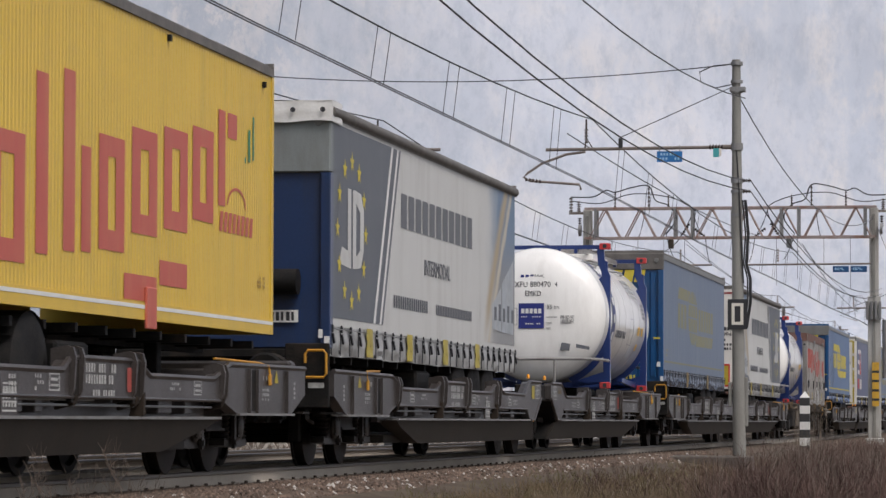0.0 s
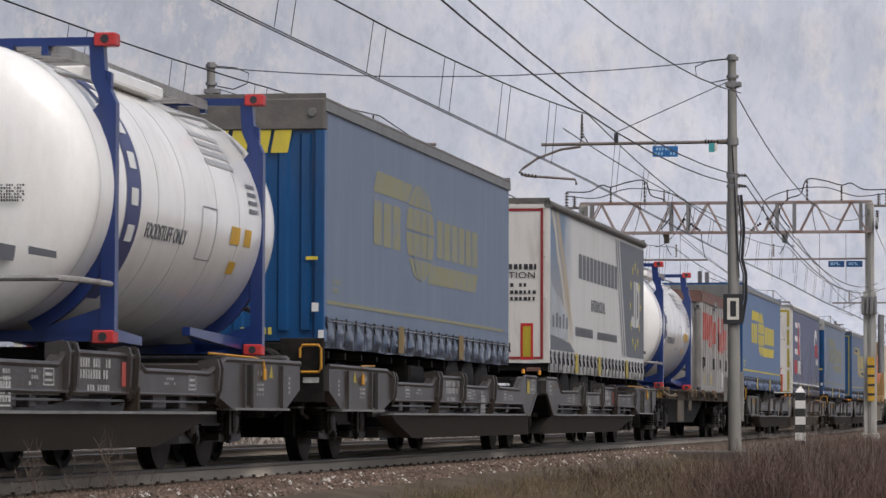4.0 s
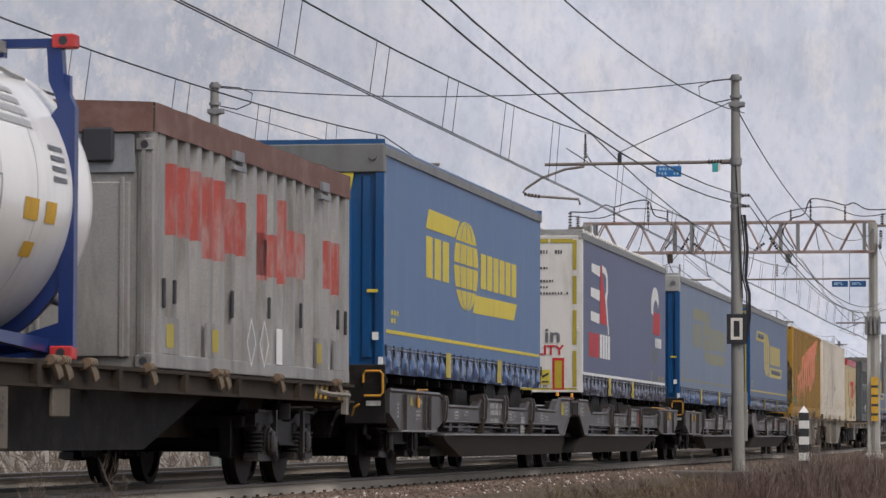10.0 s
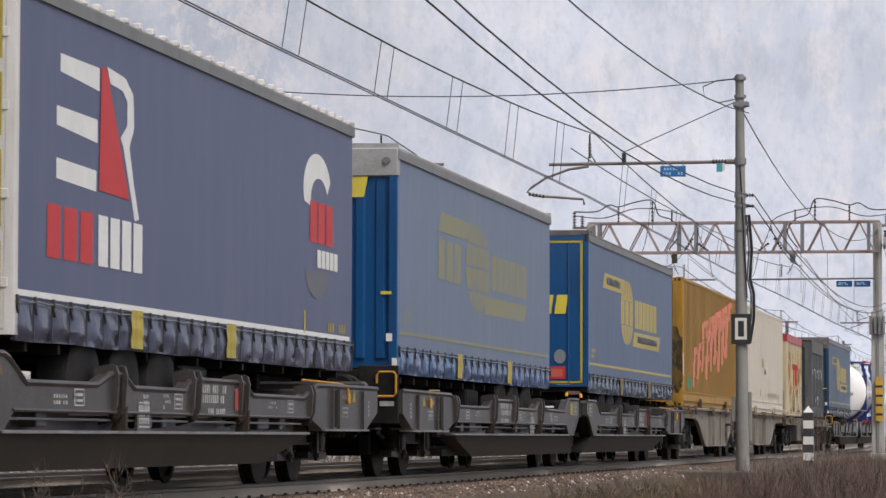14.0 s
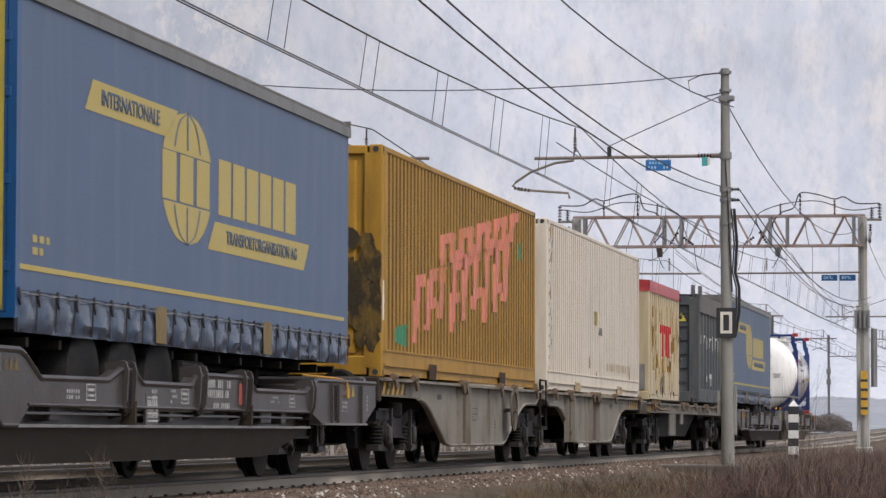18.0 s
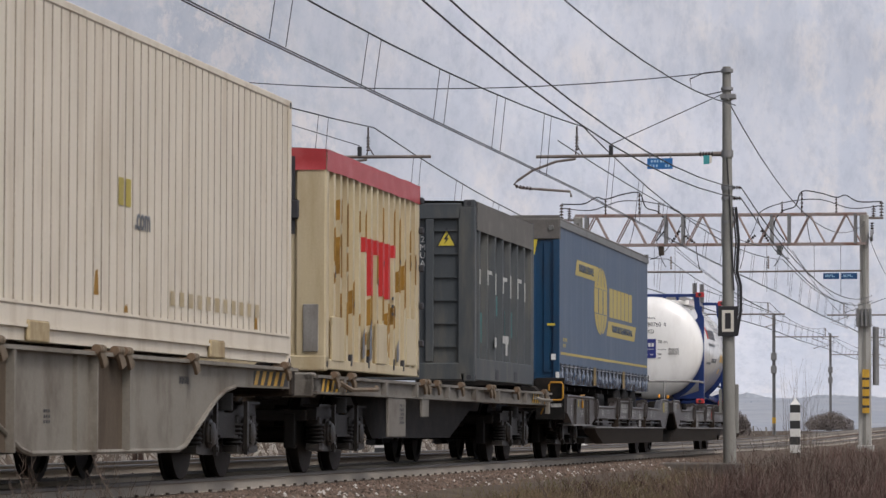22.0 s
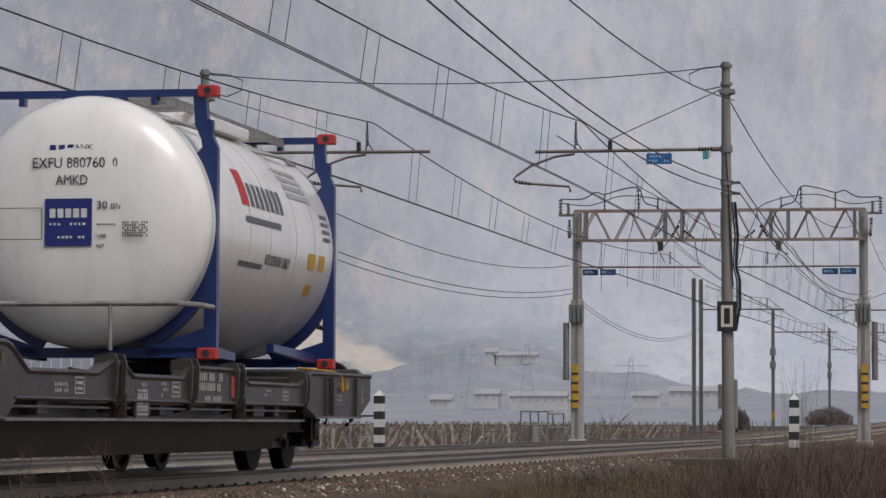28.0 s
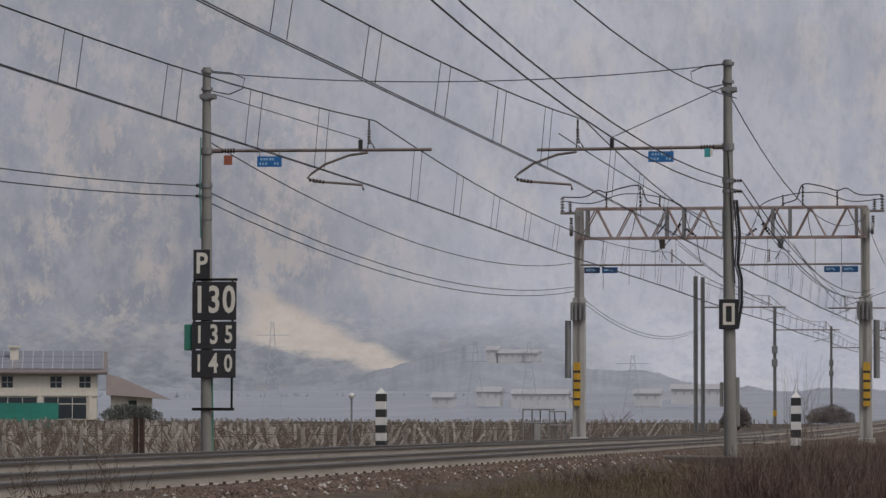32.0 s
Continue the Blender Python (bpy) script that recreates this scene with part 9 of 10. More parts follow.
# ---- overhead wires
STATIONS = [9, 70, 131, 182.5, 236, 306, 370, 430]
for xc, zm, st in ((-8.98, 6.58, 0.12), (-13.34, 6.61, -0.12)):
    lines = thing("contact_line", "dark messenger and contact wires with thin droppers", "overhead wire", "overhead wires")
    for k in range(len(STATIONS) - 1):
        a, b = STATIONS[k], STATIONS[k + 1]
        x0, x1 = xc + (0.1 if k % 2 else 0), xc + (0 if k % 2 else 0.1)
        mp_ = sagging(x0, a, zm, x1, b, zm, 0.66 * ((b - a) / 61) ** 2)
        part("messenger_wire", Shape().tube(mp_, 0.0125 if a < 100 else 0.0135, 6), m_wire, lines, smooth=True)
        c0, c1 = x0 - 0.1, x1 - 0.1
        for dx in (-0.03, 0.03):
            part("contact_wire", Shape().tube([(c0 + dx, a, 5.27), ((c0 + c1) / 2 + dx, (a + b) / 2, 5.2), (c1 + dx, b, 5.27)], 0.009 if a < 100 else 0.011, 6), m_wire, lines, smooth=True)
        if a < 240:
            nd = round((b - a) / 5.87)
            for j in range(nd):
                for d in (0.0, 0.95):
                    q = (5.87 * (j + 0.97) - d) / (b - a) if a >= 70 else 1 - (5.87 * (j + 0.97) - d) / (b - a)
                    if 0 < q < 1:
                        zz = zm - 0.66 * ((b - a) / 61) ** 2 * 4 * q * (1 - q)
                        part("dropper", Shape().tube([(x0 + (x1 - x0) * q, a + (b - a) * q, zz), (c0 + (c1 - c0) * q, a + (b - a) * q, 5.24)], 0.006, 4), m_wire, lines)

WIRES = [
    (-5.7, 9, 6.31, -5.7, 70, 5.29, 1.05), (-5.7, 9, 5.98, -5.7, 70, 5.1, 1.02), (-5.7, 9, 7.1, -5.75, 70, 6.98, 1.1),
    (-5.93, 70, 7.12, -5.9, 131, 7.9, 1.25), (-5.64, 70, 5.3, -5.6, 131, 5.2, 0.9), (-5.64, 70, 5.08, -5.6, 131, 5.0, 0.9),
    (-17.05, 9, 5.3, -17.06, 70, 5.3, 0.85), (-17.05, 9, 5.08, -17.06, 70, 5.08, 0.85), (-17.06, 70, 5.3, -17.0, 131, 5.3, 0.86), (-17.06, 70, 5.08, -17.0, 131, 5.12, 0.86),
    (-16.75, 70, 6.2, -17.1, 131, 6.2, 0.92), (-17.0, 131, 5.15, -17.0, 185, 5.1, 1.1), (-17.0, 131, 5.0, -17.0, 185, 5.0, 1.1),
    (-5.9, 131, 7.9, -5.9, 187, 7.2, 0.9), (-9.0, 131, 7.3, -8.9, 185, 6.2, 0.3), (-13.3, 131, 7.3, -13.3, 185, 6.2, 0.3), (-9.4, 70, 6.3, -9.9, 131, 7.1, 0.25), (-13.0, 131, 6.9, -12.6, 185, 5.9, 0.3),
    (-8.6, 131, 6.9, -9.2, 185, 5.8, 0.3),
]
for k, row in enumerate(WIRES):
    solid("line_wire", Shape().tube(sagging(*row), 0.011 if row[1] < 70 else 0.012, 5), m_wire, "thin dark line wire sagging between masts", "overhead wire", "overhead wires", smooth=True)
solid("cross_wire", Shape().tube(sagging(MAST_L + 0.1, 70, 7.66, MAST_R - 0.1, 70, 7.68, 0.27), 0.011, 5), m_wire, "thin dark wire between the two mast heads", "overhead wire", "overhead wires", smooth=True)

# ---- striped posts, concrete edge, fence
def striped_post(x, y, z, h, half, bands):
    p = thing("striped_post", "black and white banded marker post with a pointed top", "marker post", "marker posts", pose(x, y, z))
    k = h / bands
    for i in range(bands):
        part("band", Shape().box(-half, half, -half, half, i * k + 0.001, (i + 1) * k, 0.004), m_stripewhite if (i % 2 == 0) else m_stripeblack, p)
    part("stub", Shape().box(-half + 0.005, half - 0.005, -half + 0.005, half - 0.005, -0.5, 0.0), m_stripeblack, p)
    part("cap", Shape().rings([[(-half, -half, h), (half, -half, h), (half, half, h), (-half, half, h)], [(-0.01, -0.01, h + 0.16), (0.01, -0.01, h + 0.16), (0.01, 0.01, h + 0.16), (-0.01, 0.01, h + 0.16)]]), m_stripewhite, p)


striped_post(-17.98, 96.1, -0.72, 1.78, 0.14, 8)
striped_post(-5.76, 88.5, -0.7, 1.64, 0.125, 8)
sb = Shape().box(-7.45, -5.72, 69.2, 70.9, -0.62, -0.3, 0.02)
solid("concrete_slab", sb, m_edge, "weathered concrete footing slab round the mast", "concrete slab", kind="structure")
lp = thing("path_lamp", "small globe lamp on a thin post", "lamp", m=pose(-19.6, 100, 0))
part("post", Shape().cyl((0, 0, -1.3), (0, 0, 0.95), 0.03, n=8), m_galv, lp, smooth=True)
part("globe", Shape().lathe([(0, 0.02), (0.03, 0.08), (0.09, 0.1), (0.15, 0.07), (0.17, 0.02)], (0, 0, 0.93), "z", 14), m_stripewhite, lp, smooth=True)
fp = thing("short_post", "dark rusty steel channel post beside the track", "post", m=pose(-17.2, 66, 0))
part("channel", Shape().box(-0.1, -0.03, -0.06, 0.06, -0.6, 0.48).box(0.02, 0.1, -0.06, 0.06, -0.6, 0.45), m_darkrust, fp)
rl = thing("guard_railing", "grey tube railing round a line-side pit", "railing", m=pose(-18.2, 131, -0.5))
for x, y, h in ((-0.78, 0, 1.1), (-0.62, 1.4, 1.1), (-0.3, 1.4, 1.1), (0.26, 0, 1.1), (0.26, 1.4, 1.0), (0.84, 0.2, 1.0)):
    part("post", Shape().cyl((x, y, -0.9), (x, y, h), 0.03, n=8), m_galv, rl, smooth=True)
for z in (0.58, 1.1):
    part("rail_bar", Shape().tube([(-0.78, 0, z), (0.26, 0, z)], 0.03, 8), m_galv, rl, smooth=True)
    part("rail_bar", Shape().tube([(-0.78, 0, z), (-0.62, 1.4, z), (0.26, 1.4, z), (0.26, 0, z)], 0.026, 8), m_galv, rl, smooth=True)
    part("rail_bar", Shape().tube([(0.26, 0, z - 0.08), (0.84, 0.2, z - 0.08)], 0.03, 8), m_galv, rl, smooth=True)
solid("marker_stone", Shape().box(-18.6, -18.38, 131.4, 131.6, -1.4, 0.05, 0.02), m_conc, "short pale concrete marker inside the railing", "marker post")

# ---------------------------------------------------------------- plants
def blades(name, count, region, lo, hi, material, label, category, seed, spread=0.35, width=0.006, clump=0, kinks=2):
    """Thin stalks: each a bent three-sided strip."""
    rnd = random.Random(seed)
    v, f = [], []
    cx = [(rnd.uniform(region[0], region[1]), rnd.uniform(region[2], region[3])) for _ in range(clump)] if clump else []
    for _ in range(count):
        if cx:
            q = rnd.choice(cx)
            x, y = q[0] + rnd.gauss(0, 0.28), q[1] + rnd.gauss(0, 0.5)
        else:
            x, y = rnd.uniform(region[0], region[1]), rnd.uniform(region[2], region[3])
        h = rnd.uniform(lo, hi)
        z = ground_height(x, y) - 0.03
        a = rnd.uniform(0, 6.28)
        d = spread * h * rnd.random()
        k = len(v)
        px, py = math.cos(a) * d, math.sin(a) * d
        wx = width * rnd.uniform(0.6, 1.4)
        for s in (0.0, 0.5, 1.0):
            q = wx * (1 - 0.75 * s)
            ox, oy = x + px * s * s + rnd.gauss(0, 0.02) * (s > 0), y + py * s * s
            v += [(ox - q, oy, z + h * s), (ox + q, oy, z + h * s), (ox, oy + q, z + h * s)]
        for s in (0, 3):
            f += [(k + s, k + s + 1, k + s + 4, k + s + 3), (k + s + 1, k + s + 2, k + s + 5, k + s + 4), (k + s + 2, k + s, k + s + 3, k + s + 5)]
    me = bpy.data.meshes.new(name)
    me.from_pydata(v, [], f)
    me.materials.append(material)
    return thing(name, label, category, "", None, me, "stuff")


blades("dry_grass", 26000, (-6.3, -3.2, 38, 78), 0.05, 0.2, m_straw, "dense dry brown grass on the verge", "grass", 11, 0.8, 0.0045)
blades("dry_grass", 5000, (-6.0, -0.8, 40, 76), 0.08, 0.32, m_paletwig, "scattered pale straw stalks on the verge", "grass", 18, 0.8, 0.004)
blades("dry_grass", 22000, (-6.2, -3.2, 38, 78), 0.08, 0.27, m_straw, "taller tufts of dry brown grass on the verge", "grass", 15, 0.9, 0.004, 160)
blades("dry_grass", 6000, (-5.45, -4.9, 50, 74), 0.12, 0.32, m_straw, "dry grass along the concrete edge", "grass", 16, 0.7, 0.004)
blades("bramble_thicket", 1300, (-5.0, -0.5, 50, 76), 0.7, 1.35, m_paletwig, "long pale bare twigs rising from the thicket", "thicket", 17, 0.5, 0.004)
blades("dry_grass", 22000, (-6.5, -4.4, 24, 48), 0.03, 0.14, m_straw, "short dry grass at the ballast foot", "grass", 12, 0.9, 0.004)
blades("olive_grass", 9000, (-6.4, -3.6, 34, 72), 0.05, 0.2, m_olive, "dull olive grass tufts on the verge", "grass", 19, 0.9, 0.004, 110)
blades("bramble_thicket", 12000, (-4.9, -0.5, 50, 74), 0.2, 0.8, m_twig, "low bare purple-brown shoots", "thicket", 13, 1.0, 0.004, 120)
blades("reed_clump", 60, (-6.9, -6.2, 98, 108), 1.2, 3.0, m_paletwig, "a few tall pale dry reeds behind the marker post", "reeds", 29, 0.5, 0.004)
blades("bramble_thicket", 9000, (-5.0, -2.0, 74, 100), 0.25, 0.7, m_twig, "bare brown thicket behind the verge", "thicket", 14, 0.7, 0.007, 40)


def brambles(name, count, region, lo, hi, material, label, seed):
    """Arching, forking twigs that tangle: each a chain of thin three-sided strips."""
    rnd = random.Random(seed)
    v, f = [], []

    def twig(p, d, length, w, depth):
        n = 5
        for i in range(n + 1):
            q = w * (1 - 0.8 * i / n)
            v.extend([(p[0] - q, p[1], p[2]), (p[0] + q, p[1], p[2]), (p[0], p[1], p[2] + q)])
            k = len(v) - 6
            if i:
                f.extend([(k, k + 1, k + 4, k + 3), (k + 1, k + 2, k + 5, k + 4), (k + 2, k, k + 3, k + 5)])
            if depth and i and rnd.random() < 0.75:
                e = Vector((d.x + rnd.gauss(0, 0.6), d.y + rnd.gauss(0, 0.6), d.z + rnd.gauss(0.1, 0.4))).normalized()
                tips.append((p.copy(), e, length * rnd.uniform(0.25, 0.55), w * 0.6, depth - 1))
            d = Vector((d.x + rnd.gauss(0, 0.16), d.y + rnd.gauss(0, 0.16), d.z - 0.07 + rnd.gauss(0, 0.1))).normalized()
            p = p + d * (length / n)
    for _ in range(count):
        x, y = rnd.uniform(region[0], region[1]), rnd.uniform(region[2], region[3])
        h = rnd.uniform(lo, hi) * (0.75 + 0.5 * noise.noise((x * 0.9, y * 0.25, seed)))
        tips = [(Vector((x, y, ground_height(x, y) - 0.03)), Vector((rnd.gauss(0, 0.35), rnd.gauss(0, 0.35), 1)).normalized(), h, 0.0055, 2 if rnd.random() < 0.3 else 1)]
        while tips:
            t = tips.pop()
            twig(*t)
    me = bpy.data.meshes.new(name)
    me.from_pydata(v, [], f)
    me.materials.append(material)
    return thing(name, label, "thicket", "", None, me, "stuff")


brambles("bramble_thicket", 4600, (-5.0, -0.6, 50, 75), 0.5, 1.15, m_bramble, "dense tangled thicket of bare reddish-brown bramble twigs", 41)
brambles("bramble_thicket", 500, (-6.3, -4.9, 44, 70), 0.2, 0.5, m_bramble, "small bare brown shoots in the verge grass", 42)


def weed(x, y, z, h, seed, label="dry branching weed stalk with seed heads"):
    rnd = random.Random(seed)
    s = Shape()
    lean = rnd.uniform(-0.4, -0.1)
    s.tube([(x, y, z), (x + lean * 0.25, y, z + h * 0.5), (x + lean, y, z + h)], [0.006, 0.0045, 0.002], 5)
    for k in range(13):
        q = 0.3 + 0.7 * k / 13
        bx, bz = x + lean * q * q, z + h * q
        d = rnd.choice((-1, 1))
        r = (1.2 - q) * rnd.uniform(0.15, 0.5)
        e = (bx + d * r * 0.5, y + rnd.uniform(-0.1, 0.1), bz + r * rnd.uniform(0.7, 1.2))
        s.tube([(bx, y, bz), ((bx + e[0]) / 2 + d * 0.02, y, (bz + e[2]) / 2 - 0.01), e], [0.0032, 0.0025, 0.0012], 4)
        for j in range(4):
            f = rnd.uniform(0.3, 1)
            p = (bx + (e[0] - bx) * f, y, bz + (e[2] - bz) * f)
            s.tube([p, (p[0] + rnd.uniform(-0.06, 0.06), y, p[2] + rnd.uniform(0.04, 0.14))], [0.0018, 0.0008], 4)
    solid("weed", s, m_stalk, label, "weed", "weeds by the track", smooth=True)


for x, y, h, sd in ((-6.1, 21.6, 0.97, 1), (-6.08, 21.75, 0.85, 2), (-6.15, 21.5, 0.8, 8), (-6.1, 23.4, 1.02, 3), (-6.12, 23.5, 0.8, 4), (-6.6, 20.0, 0.9, 5), (-6.3, 28.5, 0.55, 6), (-6.05, 26.5, 0.6, 9), (-5.8, 34, 0.5, 10), (-5.7, 42, 0.6, 11), (-5.5, 47, 0.55, 12), (-5.6, 37.5, 0.45, 13)):
    weed(x, y, -0.64, h, sd)

# vineyard: rows of slanting posts, wires and canes
rnd = random.Random(40)
posts = thing("vineyard", "leafless vineyard rows with slanting weathered posts", "vineyard", kind="structure")
pm = Shape().prism([(-0.045, -0.045), (0.045, -0.045), (0.045, 0.045), (-0.045, 0.045)], "z", -0.2, 1.0).mesh("post", m_post)
cnt = 0
for r_ in range(9):
    y = 92 + 9.0 * r_ + 1.2 * r_ * r_
    x0, x1 = -0.36 * y + 2, -21.0
    nrow = 34 if r_ < 5 else 26
    for k in range(nrow):
        x = x0 + (x1 - x0) * (k + rnd.uniform(-0.2, 0.2)) / nrow
        tilt = rnd.choice((0, 0, 28, -28, 34)) + rnd.uniform(-5, 5)
        hgt = rnd.uniform(1.05, 1.45)
        m = pose(x, y + rnd.uniform(-1, 1), -1.05 + land_drop(x, y), 0, tilt, 0) @ Matrix.Diagonal((1, 1, hgt, 1))
        if cnt < 290:
            ob = part("post", pm, None, posts, at=m)
            cnt += 1
vw = Shape()
for r_ in range(9):
    y = 92 + 9.0 * r_ + 1.2 * r_ * r_
    for z in (-0.5 + land_drop(-30, y), land_drop(-30, y)):
        vw.tube([(-0.36 * y, y, z), (-28 - 0.1 * y, y, z + 0.03), (-20.5, y, z)], 0.008 + 0.00004 * y, 4)
part("trellis_wire", vw, m_vine, posts)
fp_ = Shape()
for _ in range(800):
    y = rnd.uniform(120, 420)
    x = rnd.uniform(-0.36 * y, -20.5 - 0.03 * (y - 120))
    zb = ground_height(x, y)
    lean_, h_ = rnd.choice((0, 0.45, -0.45, 0.3)) + rnd.uniform(-0.1, 0.1), rnd.uniform(0.95, 1.3)
    w_p = 0.035 + 0.0001 * y
    fp_.rings([[(x - w_p, y - w_p, zb), (x + w_p, y - w_p, zb), (x + w_p, y + w_p, zb), (x - w_p, y + w_p, zb)], [(x + lean_ - w_p, y - w_p, zb + h_), (x + lean_ + w_p, y - w_p, zb + h_), (x + lean_ + w_p, y + w_p, zb + h_), (x + lean_ - w_p, y + w_p, zb + h_)]])
fo = part("post", fp_, m_farpost, posts, "far rows of weathered posts")
fo["kind"] = "stuff"


def canes():
    v, f = [], []
    for _ in range(8000):
        r2 = rnd.randrange(14)
        y = 90 + 8.0 * r2 + 0.9 * r2 * r2 + rnd.uniform(-2, 2)
        x = rnd.uniform(-0.37 * y, -20.5)
        d_ = land_drop(x, y)
        z = -1.05 + d_ + rnd.uniform(0, 0.9)
        a, l2 = rnd.uniform(0, 6.28), rnd.uniform(0.25, 0.8)
        dx, dz = math.cos(a) * l2, abs(math.sin(a)) * l2
        w2 = 0.008 + 0.00006 * y
        k = len(v)
        v += [(x - w2, y, z), (x + w2, y, z), (x + dx, y, min(0.36 + d_, z + dz)), (x + dx * 0.5, y + 0.03, z + dz * 0.6)]
        f += [(k, k + 1, k + 2), (k + 1, k + 3, k + 2)]
    me = bpy.data.meshes.new("canes")
    me.from_pydata(v, [], f)
    me.materials.append(m_vine)
    ob = new("canes", me)
    ob.parent = posts
    tagged(ob, "tangled bare vine canes", kind="stuff")


canes()


def shrub(x, y, z, rx, rz, count, material, seed, label, twig=0.16):
    """Trunk with limbs and a crown of small leaf clumps, uneven and with gaps."""
    rnd = random.Random(seed)
    t = thing("bush", label, "bush", "bushes", pose(x, y, z))
    tr = Shape().tube([(0, 0, 0), (0.1, 0, rz * 0.5), (0.05, 0, rz)], [0.05, 0.035, 0.015], 6)
    for k in range(10):
        a = k * 0.63
        tr.tube([(0.06, 0, rz * 0.35), (rx * 0.4 * math.cos(a), rx * 0.4 * math.sin(a), rz * 0.9), (rx * 0.8 * math.cos(a), rx * 0.8 * math.sin(a), rz * (1.0 + 0.3 * math.sin(k)))], [0.025, 0.015, 0.006], 5)
    part("trunk", tr, m_stalk, t, smooth=True)
    v, f = [], []
    for _ in range(count):
        a, b, q = rnd.uniform(0, 6.28), math.acos(rnd.uniform(-0.2, 1)), rnd.random() ** 0.4
        lump = 1 + 0.28 * noise.noise((math.cos(a) * 2, math.sin(a) * 2 + seed, b * 2))
        px, py, pz = rx * q * math.sin(b) * math.cos(a) * lump, rx * q * math.sin(b) * math.sin(a) * lump, rz * 0.75 + rz * 0.85 * q * math.cos(b) * lump
        s = twig * rnd.uniform(0.5, 1.2)
        d = Vector((rnd.gauss(0, 1), rnd.gauss(0, 1), rnd.gauss(0, 1))).normalized() * s
        e = Vector((rnd.gauss(0, 1), rnd.gauss(0, 1), rnd.gauss(0, 1))).normalized() * s * 0.5
        k = len(v)
        p = Vector((px, py, pz))
        v += [tuple(p - d), tuple(p + e), tuple(p + d), tuple(p - e)]
        f += [(k, k + 1, k + 2, k + 3)]
    me = bpy.data.meshes.new("crown")
    me.from_pydata(v, [], f)
    me.materials.append(material)
    ob = new("crown", me)
    ob.parent = t


shrub(-17.3, 210, -1.35, 0.95, 1.35, 8000, m_bush, 61, "upright leafless brown bush", 0.07)
shrub(-16.8, 305, -1.6, 2.1, 1.55, 12000, m_bush, 62, "rounded leafless brown bush beside the line", 0.08)

def sapling(x, y, z, h, seed):
    """A leaning bare sapling, forking twice."""
    rnd = random.Random(seed)
    s = Shape()

    def limb(p, d, length, r, depth):
        m_ = p + d * (length * 0.5) + Vector((rnd.gauss(0, 0.04), 0, 0.02)) * length
        e = p + d * length
        s.tube([tuple(p), tuple(m_), tuple(e)], [r, r * 0.8, r * 0.5], 5)
        if depth:
            for k in range(4):
                f = rnd.uniform(0.35, 1.0)
                n = (d + Vector((rnd.uniform(-0.9, 0.9), rnd.uniform(-0.4, 0.4), rnd.uniform(-0.05, 0.5)))).normalized()
                limb(p + d * (length * f), n, length * rnd.uniform(0.4, 0.75), r * 0.5, depth - 1)
    for dx, f in ((0.55, 1.0), (-0.35, 0.7), (0.1, 0.75), (-0.8, 0.5)):
        limb(Vector((x, y, z)), Vector((dx, 0, 1)).normalized(), h * f * 0.62, 0.022 * f, 2)
    solid("sapling", s, m_twig, "thin bare branching sapling by the line", "sapling", smooth=True)


sapling(-16.85, 140, -1.0, 1.95, 90)
shrub(-92.0, 350, -1.9, 3.2, 1.8, 6000, m_leaf, 64, "dark evergreen bush by the house", 0.13)

# ---------------------------------------------------------------- houses
hs = thing("house", "cream two-storey farmhouse with solar panels on the roof", "house", m=pose(-109.4, 357, -0.75, 0, 0, 15))
part("wall", Shape().box(-8, 11.3, 0, 9, 0, 5.0), m_wallw, hs)
part("foundation", Shape().box(-8.05, 11.35, -0.05, 9.05, -1.6, 0.0), m_edge, hs)
part("upper_band", Shape().box(-8, 11.35, -0.12, 0, 2.55, 3.3), m_wallw, hs)
for x in (-0.3, 5.2, 10.6):
    part("pillar", Shape().box(x - 0.2, x + 0.2, -0.16, -0.01, 0, 2.55), m_wallw, hs)
for x in (-5.4, 1.7, 6.9, 10.0):
    wn_ = part("window", Shape().box(x - 0.6, x + 0.6, -0.03, 0.02, 3.45, 4.65), m_window, hs)
    part("frame", Shape().box(x - 0.03, x + 0.03, -0.06, -0.03, 3.45, 4.65).box(x - 0.65, x + 0.65, -0.06, -0.03, 4.0, 4.06), m_panelframe, wn_)
for a, b in ((0.2, 4.9), (5.6, 10.2), (-6.5, -0.7)):
    gl = part("window", Shape().box(a, b, -0.03, 0.02, 0.1, 2.4), m_window, hs)
    fr2 = Shape().box(a, b, -0.06, -0.03, 1.65, 1.75)
    for k in range(4):
        fr2.box(a + (b - a) * k / 3 - 0.04, a + (b - a) * k / 3 + 0.04, -0.06, -0.03, 0.1, 2.4)
    part("frame", fr2, m_wallw, gl)
part("roof", Shape().prism([(-0.9, 4.95), (-0.9, 5.15), (4.5, 7.4), (9.9, 5.15), (9.9, 4.95)], "x", -8.5, 12.4), m_roofred, hs)
for k in range(17):
    for j in range(3):
        x, q = -6.4 + k * 1.08, 0.1 + 0.3 * j
        y0, z0_ = -0.9 + 5.4 * q, 5.15 + 2.25 * q
        y1, z1_ = -0.9 + 5.4 * (q + 0.28), 5.15 + 2.25 * (q + 0.28)
        part("solar_panel", Shape().rings([[(x, y0, z0_ + 0.06), (x + 1.02, y0, z0_ + 0.06), (x + 1.02, y1, z1_ + 0.06), (x, y1, z1_ + 0.06)], [(x, y0, z0_ + 0.12), (x + 1.02, y0, z0_ + 0.12), (x + 1.02, y1, z1_ + 0.12), (x, y1, z1_ + 0.12)]]), m_panel, hs)
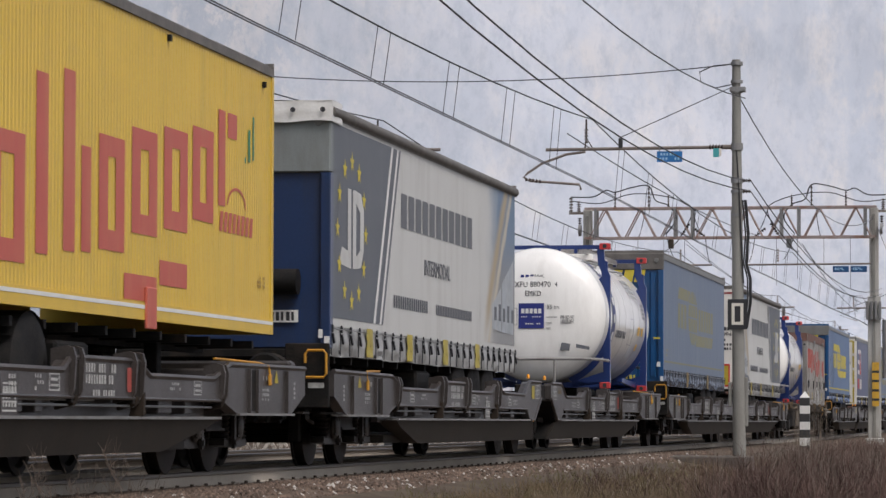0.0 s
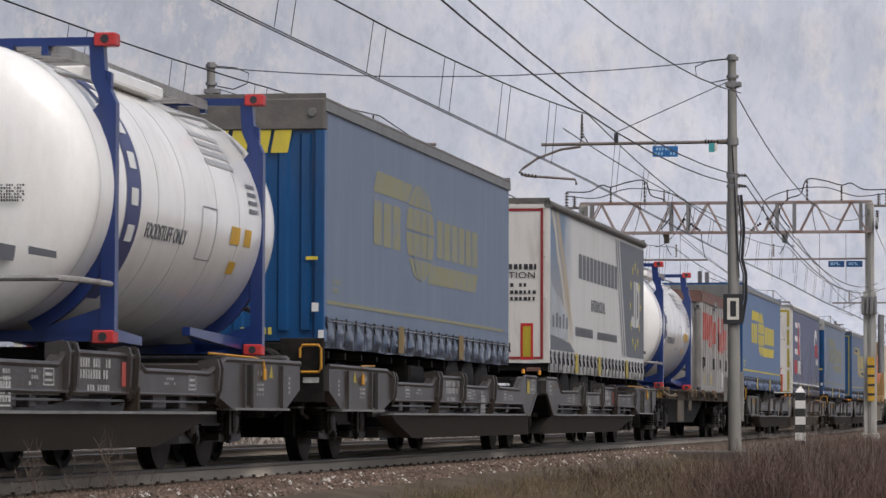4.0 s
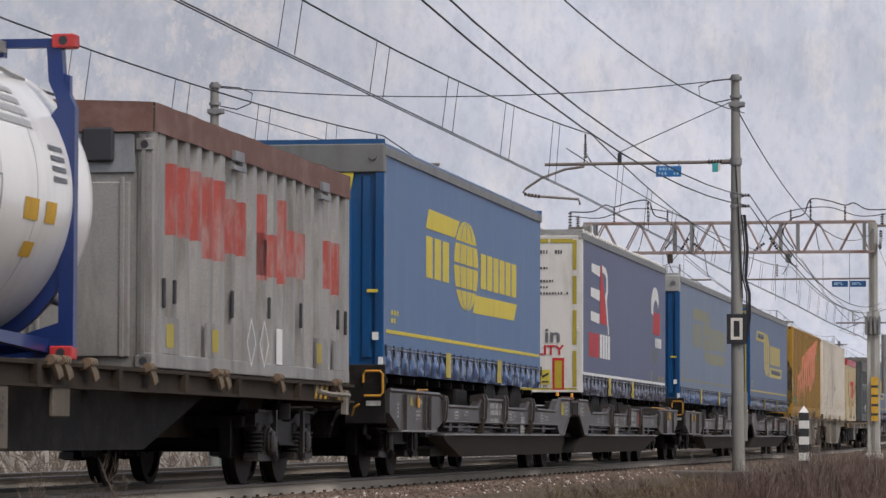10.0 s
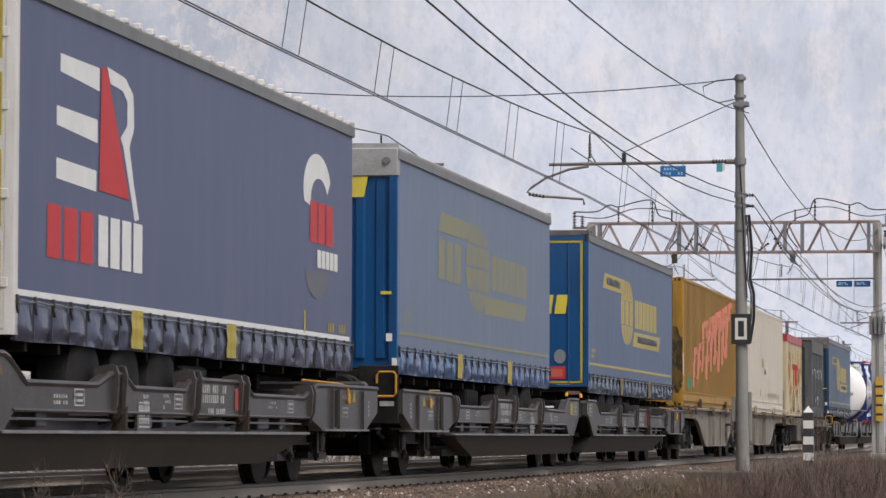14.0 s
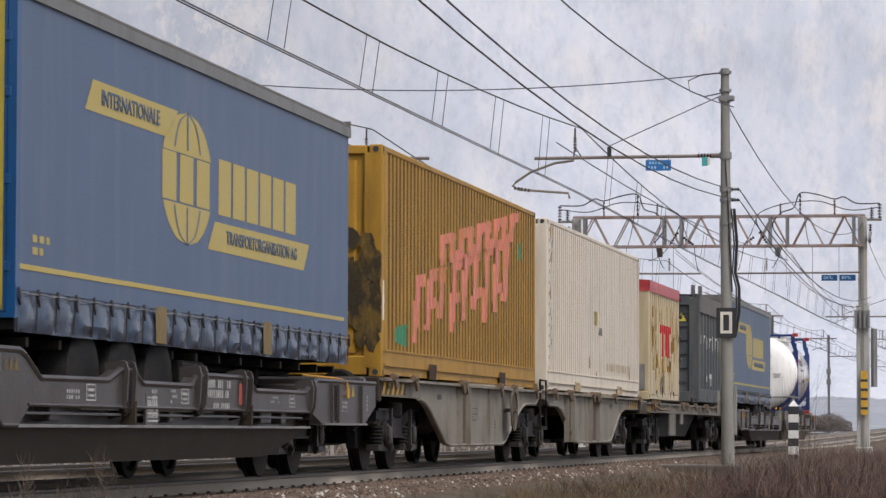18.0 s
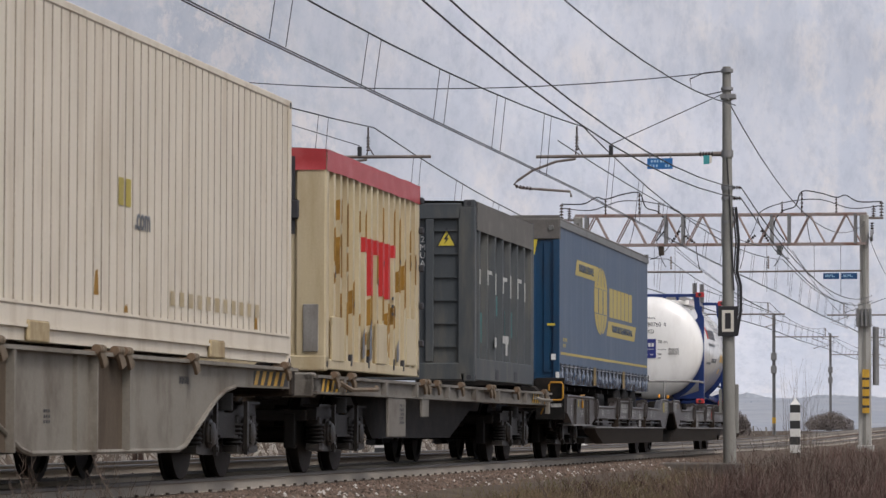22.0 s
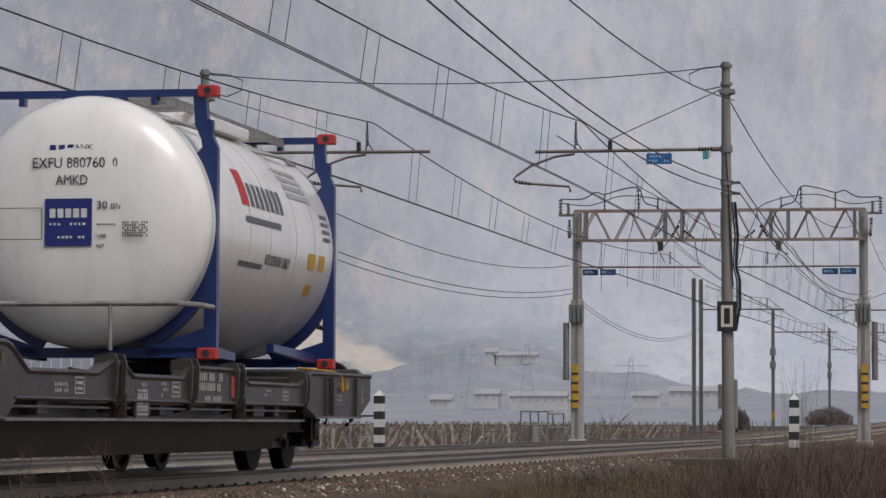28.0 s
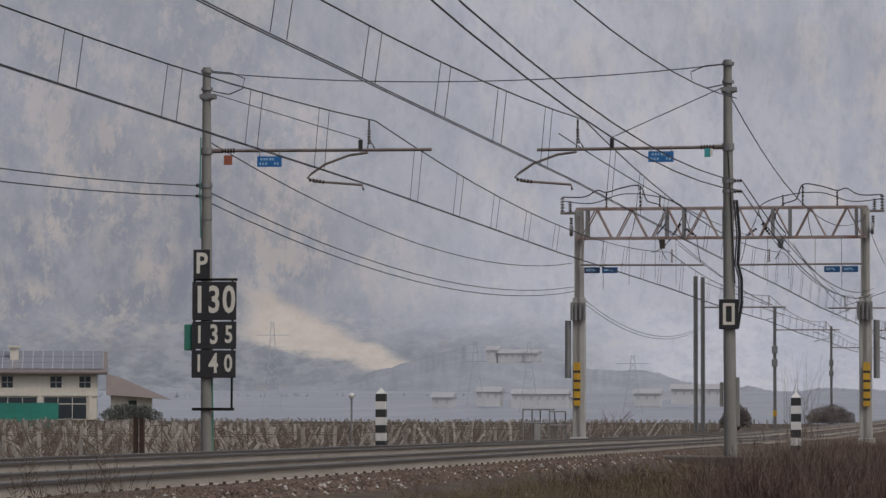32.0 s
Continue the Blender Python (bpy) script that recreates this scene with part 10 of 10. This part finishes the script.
for k in range(18):
    x = -6.43 + k * 1.08
    pf = Shape().rings([[(x - 0.04, -0.4, 5.47), (x + 0.04, -0.4, 5.47), (x + 0.04, 4.3, 7.43), (x - 0.04, 4.3, 7.43)], [(x - 0.04, -0.4, 5.52), (x + 0.04, -0.4, 5.52), (x + 0.04, 4.3, 7.48), (x - 0.04, 4.3, 7.48)]])
    part("panel_rail", pf, m_panelframe, hs)
part("chimney", Shape().box(1.9, 2.8, 2, 3, 6.0, 7.75).box(1.7, 3.0, 1.8, 3.2, 7.75, 8.0), m_wallw, hs)
an = thing("annex", "low brown-roofed annex beside the farmhouse", "house", m=pose(-97.0, 362, -0.75, 0, 0, 15))
part("wall", Shape().box(-0.5, 4.0, 0, 6, -1.6, 2.8), m_wallw, an)
part("roof", Shape().rings([[(-1, -1, 2.7), (6, -1, 2.2), (6, 7, 2.2), (-1, 7, 2.7)], [(-1, 1, 5.0), (0.5, 1.5, 4.6), (0.5, 5, 4.6), (-1, 5, 5.0)]]), m_roofred, an)
part("door", Shape().box(1.4, 2.3, -0.03, 0.01, 0, 2.1), m_window, an)
nt = Shape().grid(lambda u, v: (-116 + 14.8 * u, 352 + 2.5 * u + 0.2 * noise.noise((u * 9, v, 0)), -2.0 + 3.05 * v + 0.1 * noise.noise((u * 6, v * 2, 3))), 24, 5)
solid("netting", nt, m_net, "green windbreak netting in front of the farmhouse", "netting", smooth=True)

# x, y, width, base, wall height
for x, y, w2, z0_, h2 in ((-220.5, 1490, 14, 21.5, 2.8), (-229.5, 1490, 5, 21.5, 4.2), (-212.0, 1489, 6, 22.0, 2.2), (-178.5, 1150, 8, 2.5, 3.4), (-161, 1150, 19, 1.6, 3.6), (-150.5, 1155, 6, 1.5, 2.6), (-108, 1150, 17, 3.5, 3.4), (-128, 1180, 9, 2.5, 3), (-196, 1160, 7, 1.0, 3)):
    hh = thing("far_house", "small pale house far across the valley", "house", "far houses", pose(x, y, z0_))
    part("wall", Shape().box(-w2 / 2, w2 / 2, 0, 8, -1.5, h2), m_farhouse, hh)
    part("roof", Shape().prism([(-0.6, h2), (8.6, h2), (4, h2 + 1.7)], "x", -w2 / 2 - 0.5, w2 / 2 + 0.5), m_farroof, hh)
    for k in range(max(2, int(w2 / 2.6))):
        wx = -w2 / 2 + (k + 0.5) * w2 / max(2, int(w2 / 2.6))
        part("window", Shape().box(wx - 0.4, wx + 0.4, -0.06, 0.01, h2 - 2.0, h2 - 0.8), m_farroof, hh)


def pylon(x, y, h):
    p = thing("pylon", "thin grey lattice power pylon in the haze", "pylon", "pylons", pose(x, y, -1))
    s = Shape()
    for dx in (-1, 1):
        s.tube([(dx * 3, 0, 0), (dx * 1, 0, h * 0.6), (dx * 0.4, 0, h)], 0.09, 4)
    for k in range(8):
        z0_, z1_ = h * k / 8, h * (k + 1) / 8
        w0, w1 = 3 - 2.6 * k / 8, 3 - 2.6 * (k + 1) / 8
        s.tube([(-w0, 0, z0_), (w1, 0, z1_)], 0.05, 4).tube([(w0, 0, z0_), (-w1, 0, z1_)], 0.05, 4)
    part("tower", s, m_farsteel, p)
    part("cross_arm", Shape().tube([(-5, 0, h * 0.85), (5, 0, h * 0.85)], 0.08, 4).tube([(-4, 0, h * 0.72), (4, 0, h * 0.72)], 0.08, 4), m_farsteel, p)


for x, h in ((-220, 27), (-159, 21), (-143, 21), (-112.5, 17)):
    pylon(x, 1000, h)


# ---------------------------------------------------------------- what moves
def motions():
    for ob, u, length in MOVERS:
        lean = ob["lean"] if "lean" in ob else 0.0
        walk(ob, [(t, on_line(u - advance(t), length, lean)) for t in range(33)])
    turn = [(k / 15, advance(k / 15) / 0.455) for k in range(481)]
    first = {}
    for ax in AXLES:
        y = round(ax.matrix_basis.translation.y, 2)
        if y not in first:
            walk(ax, [(t, pose(0, y, 0.46, math.degrees(a), 0, 0)) for t, a in turn])
            first[y] = ax
        else:
            ax.rotation_mode = "QUATERNION"
            ax.animation_data_create()
            ax.animation_data.action = first[y].animation_data.action
            ax.animation_data.action_slot = first[y].animation_data.action_slot


motions()
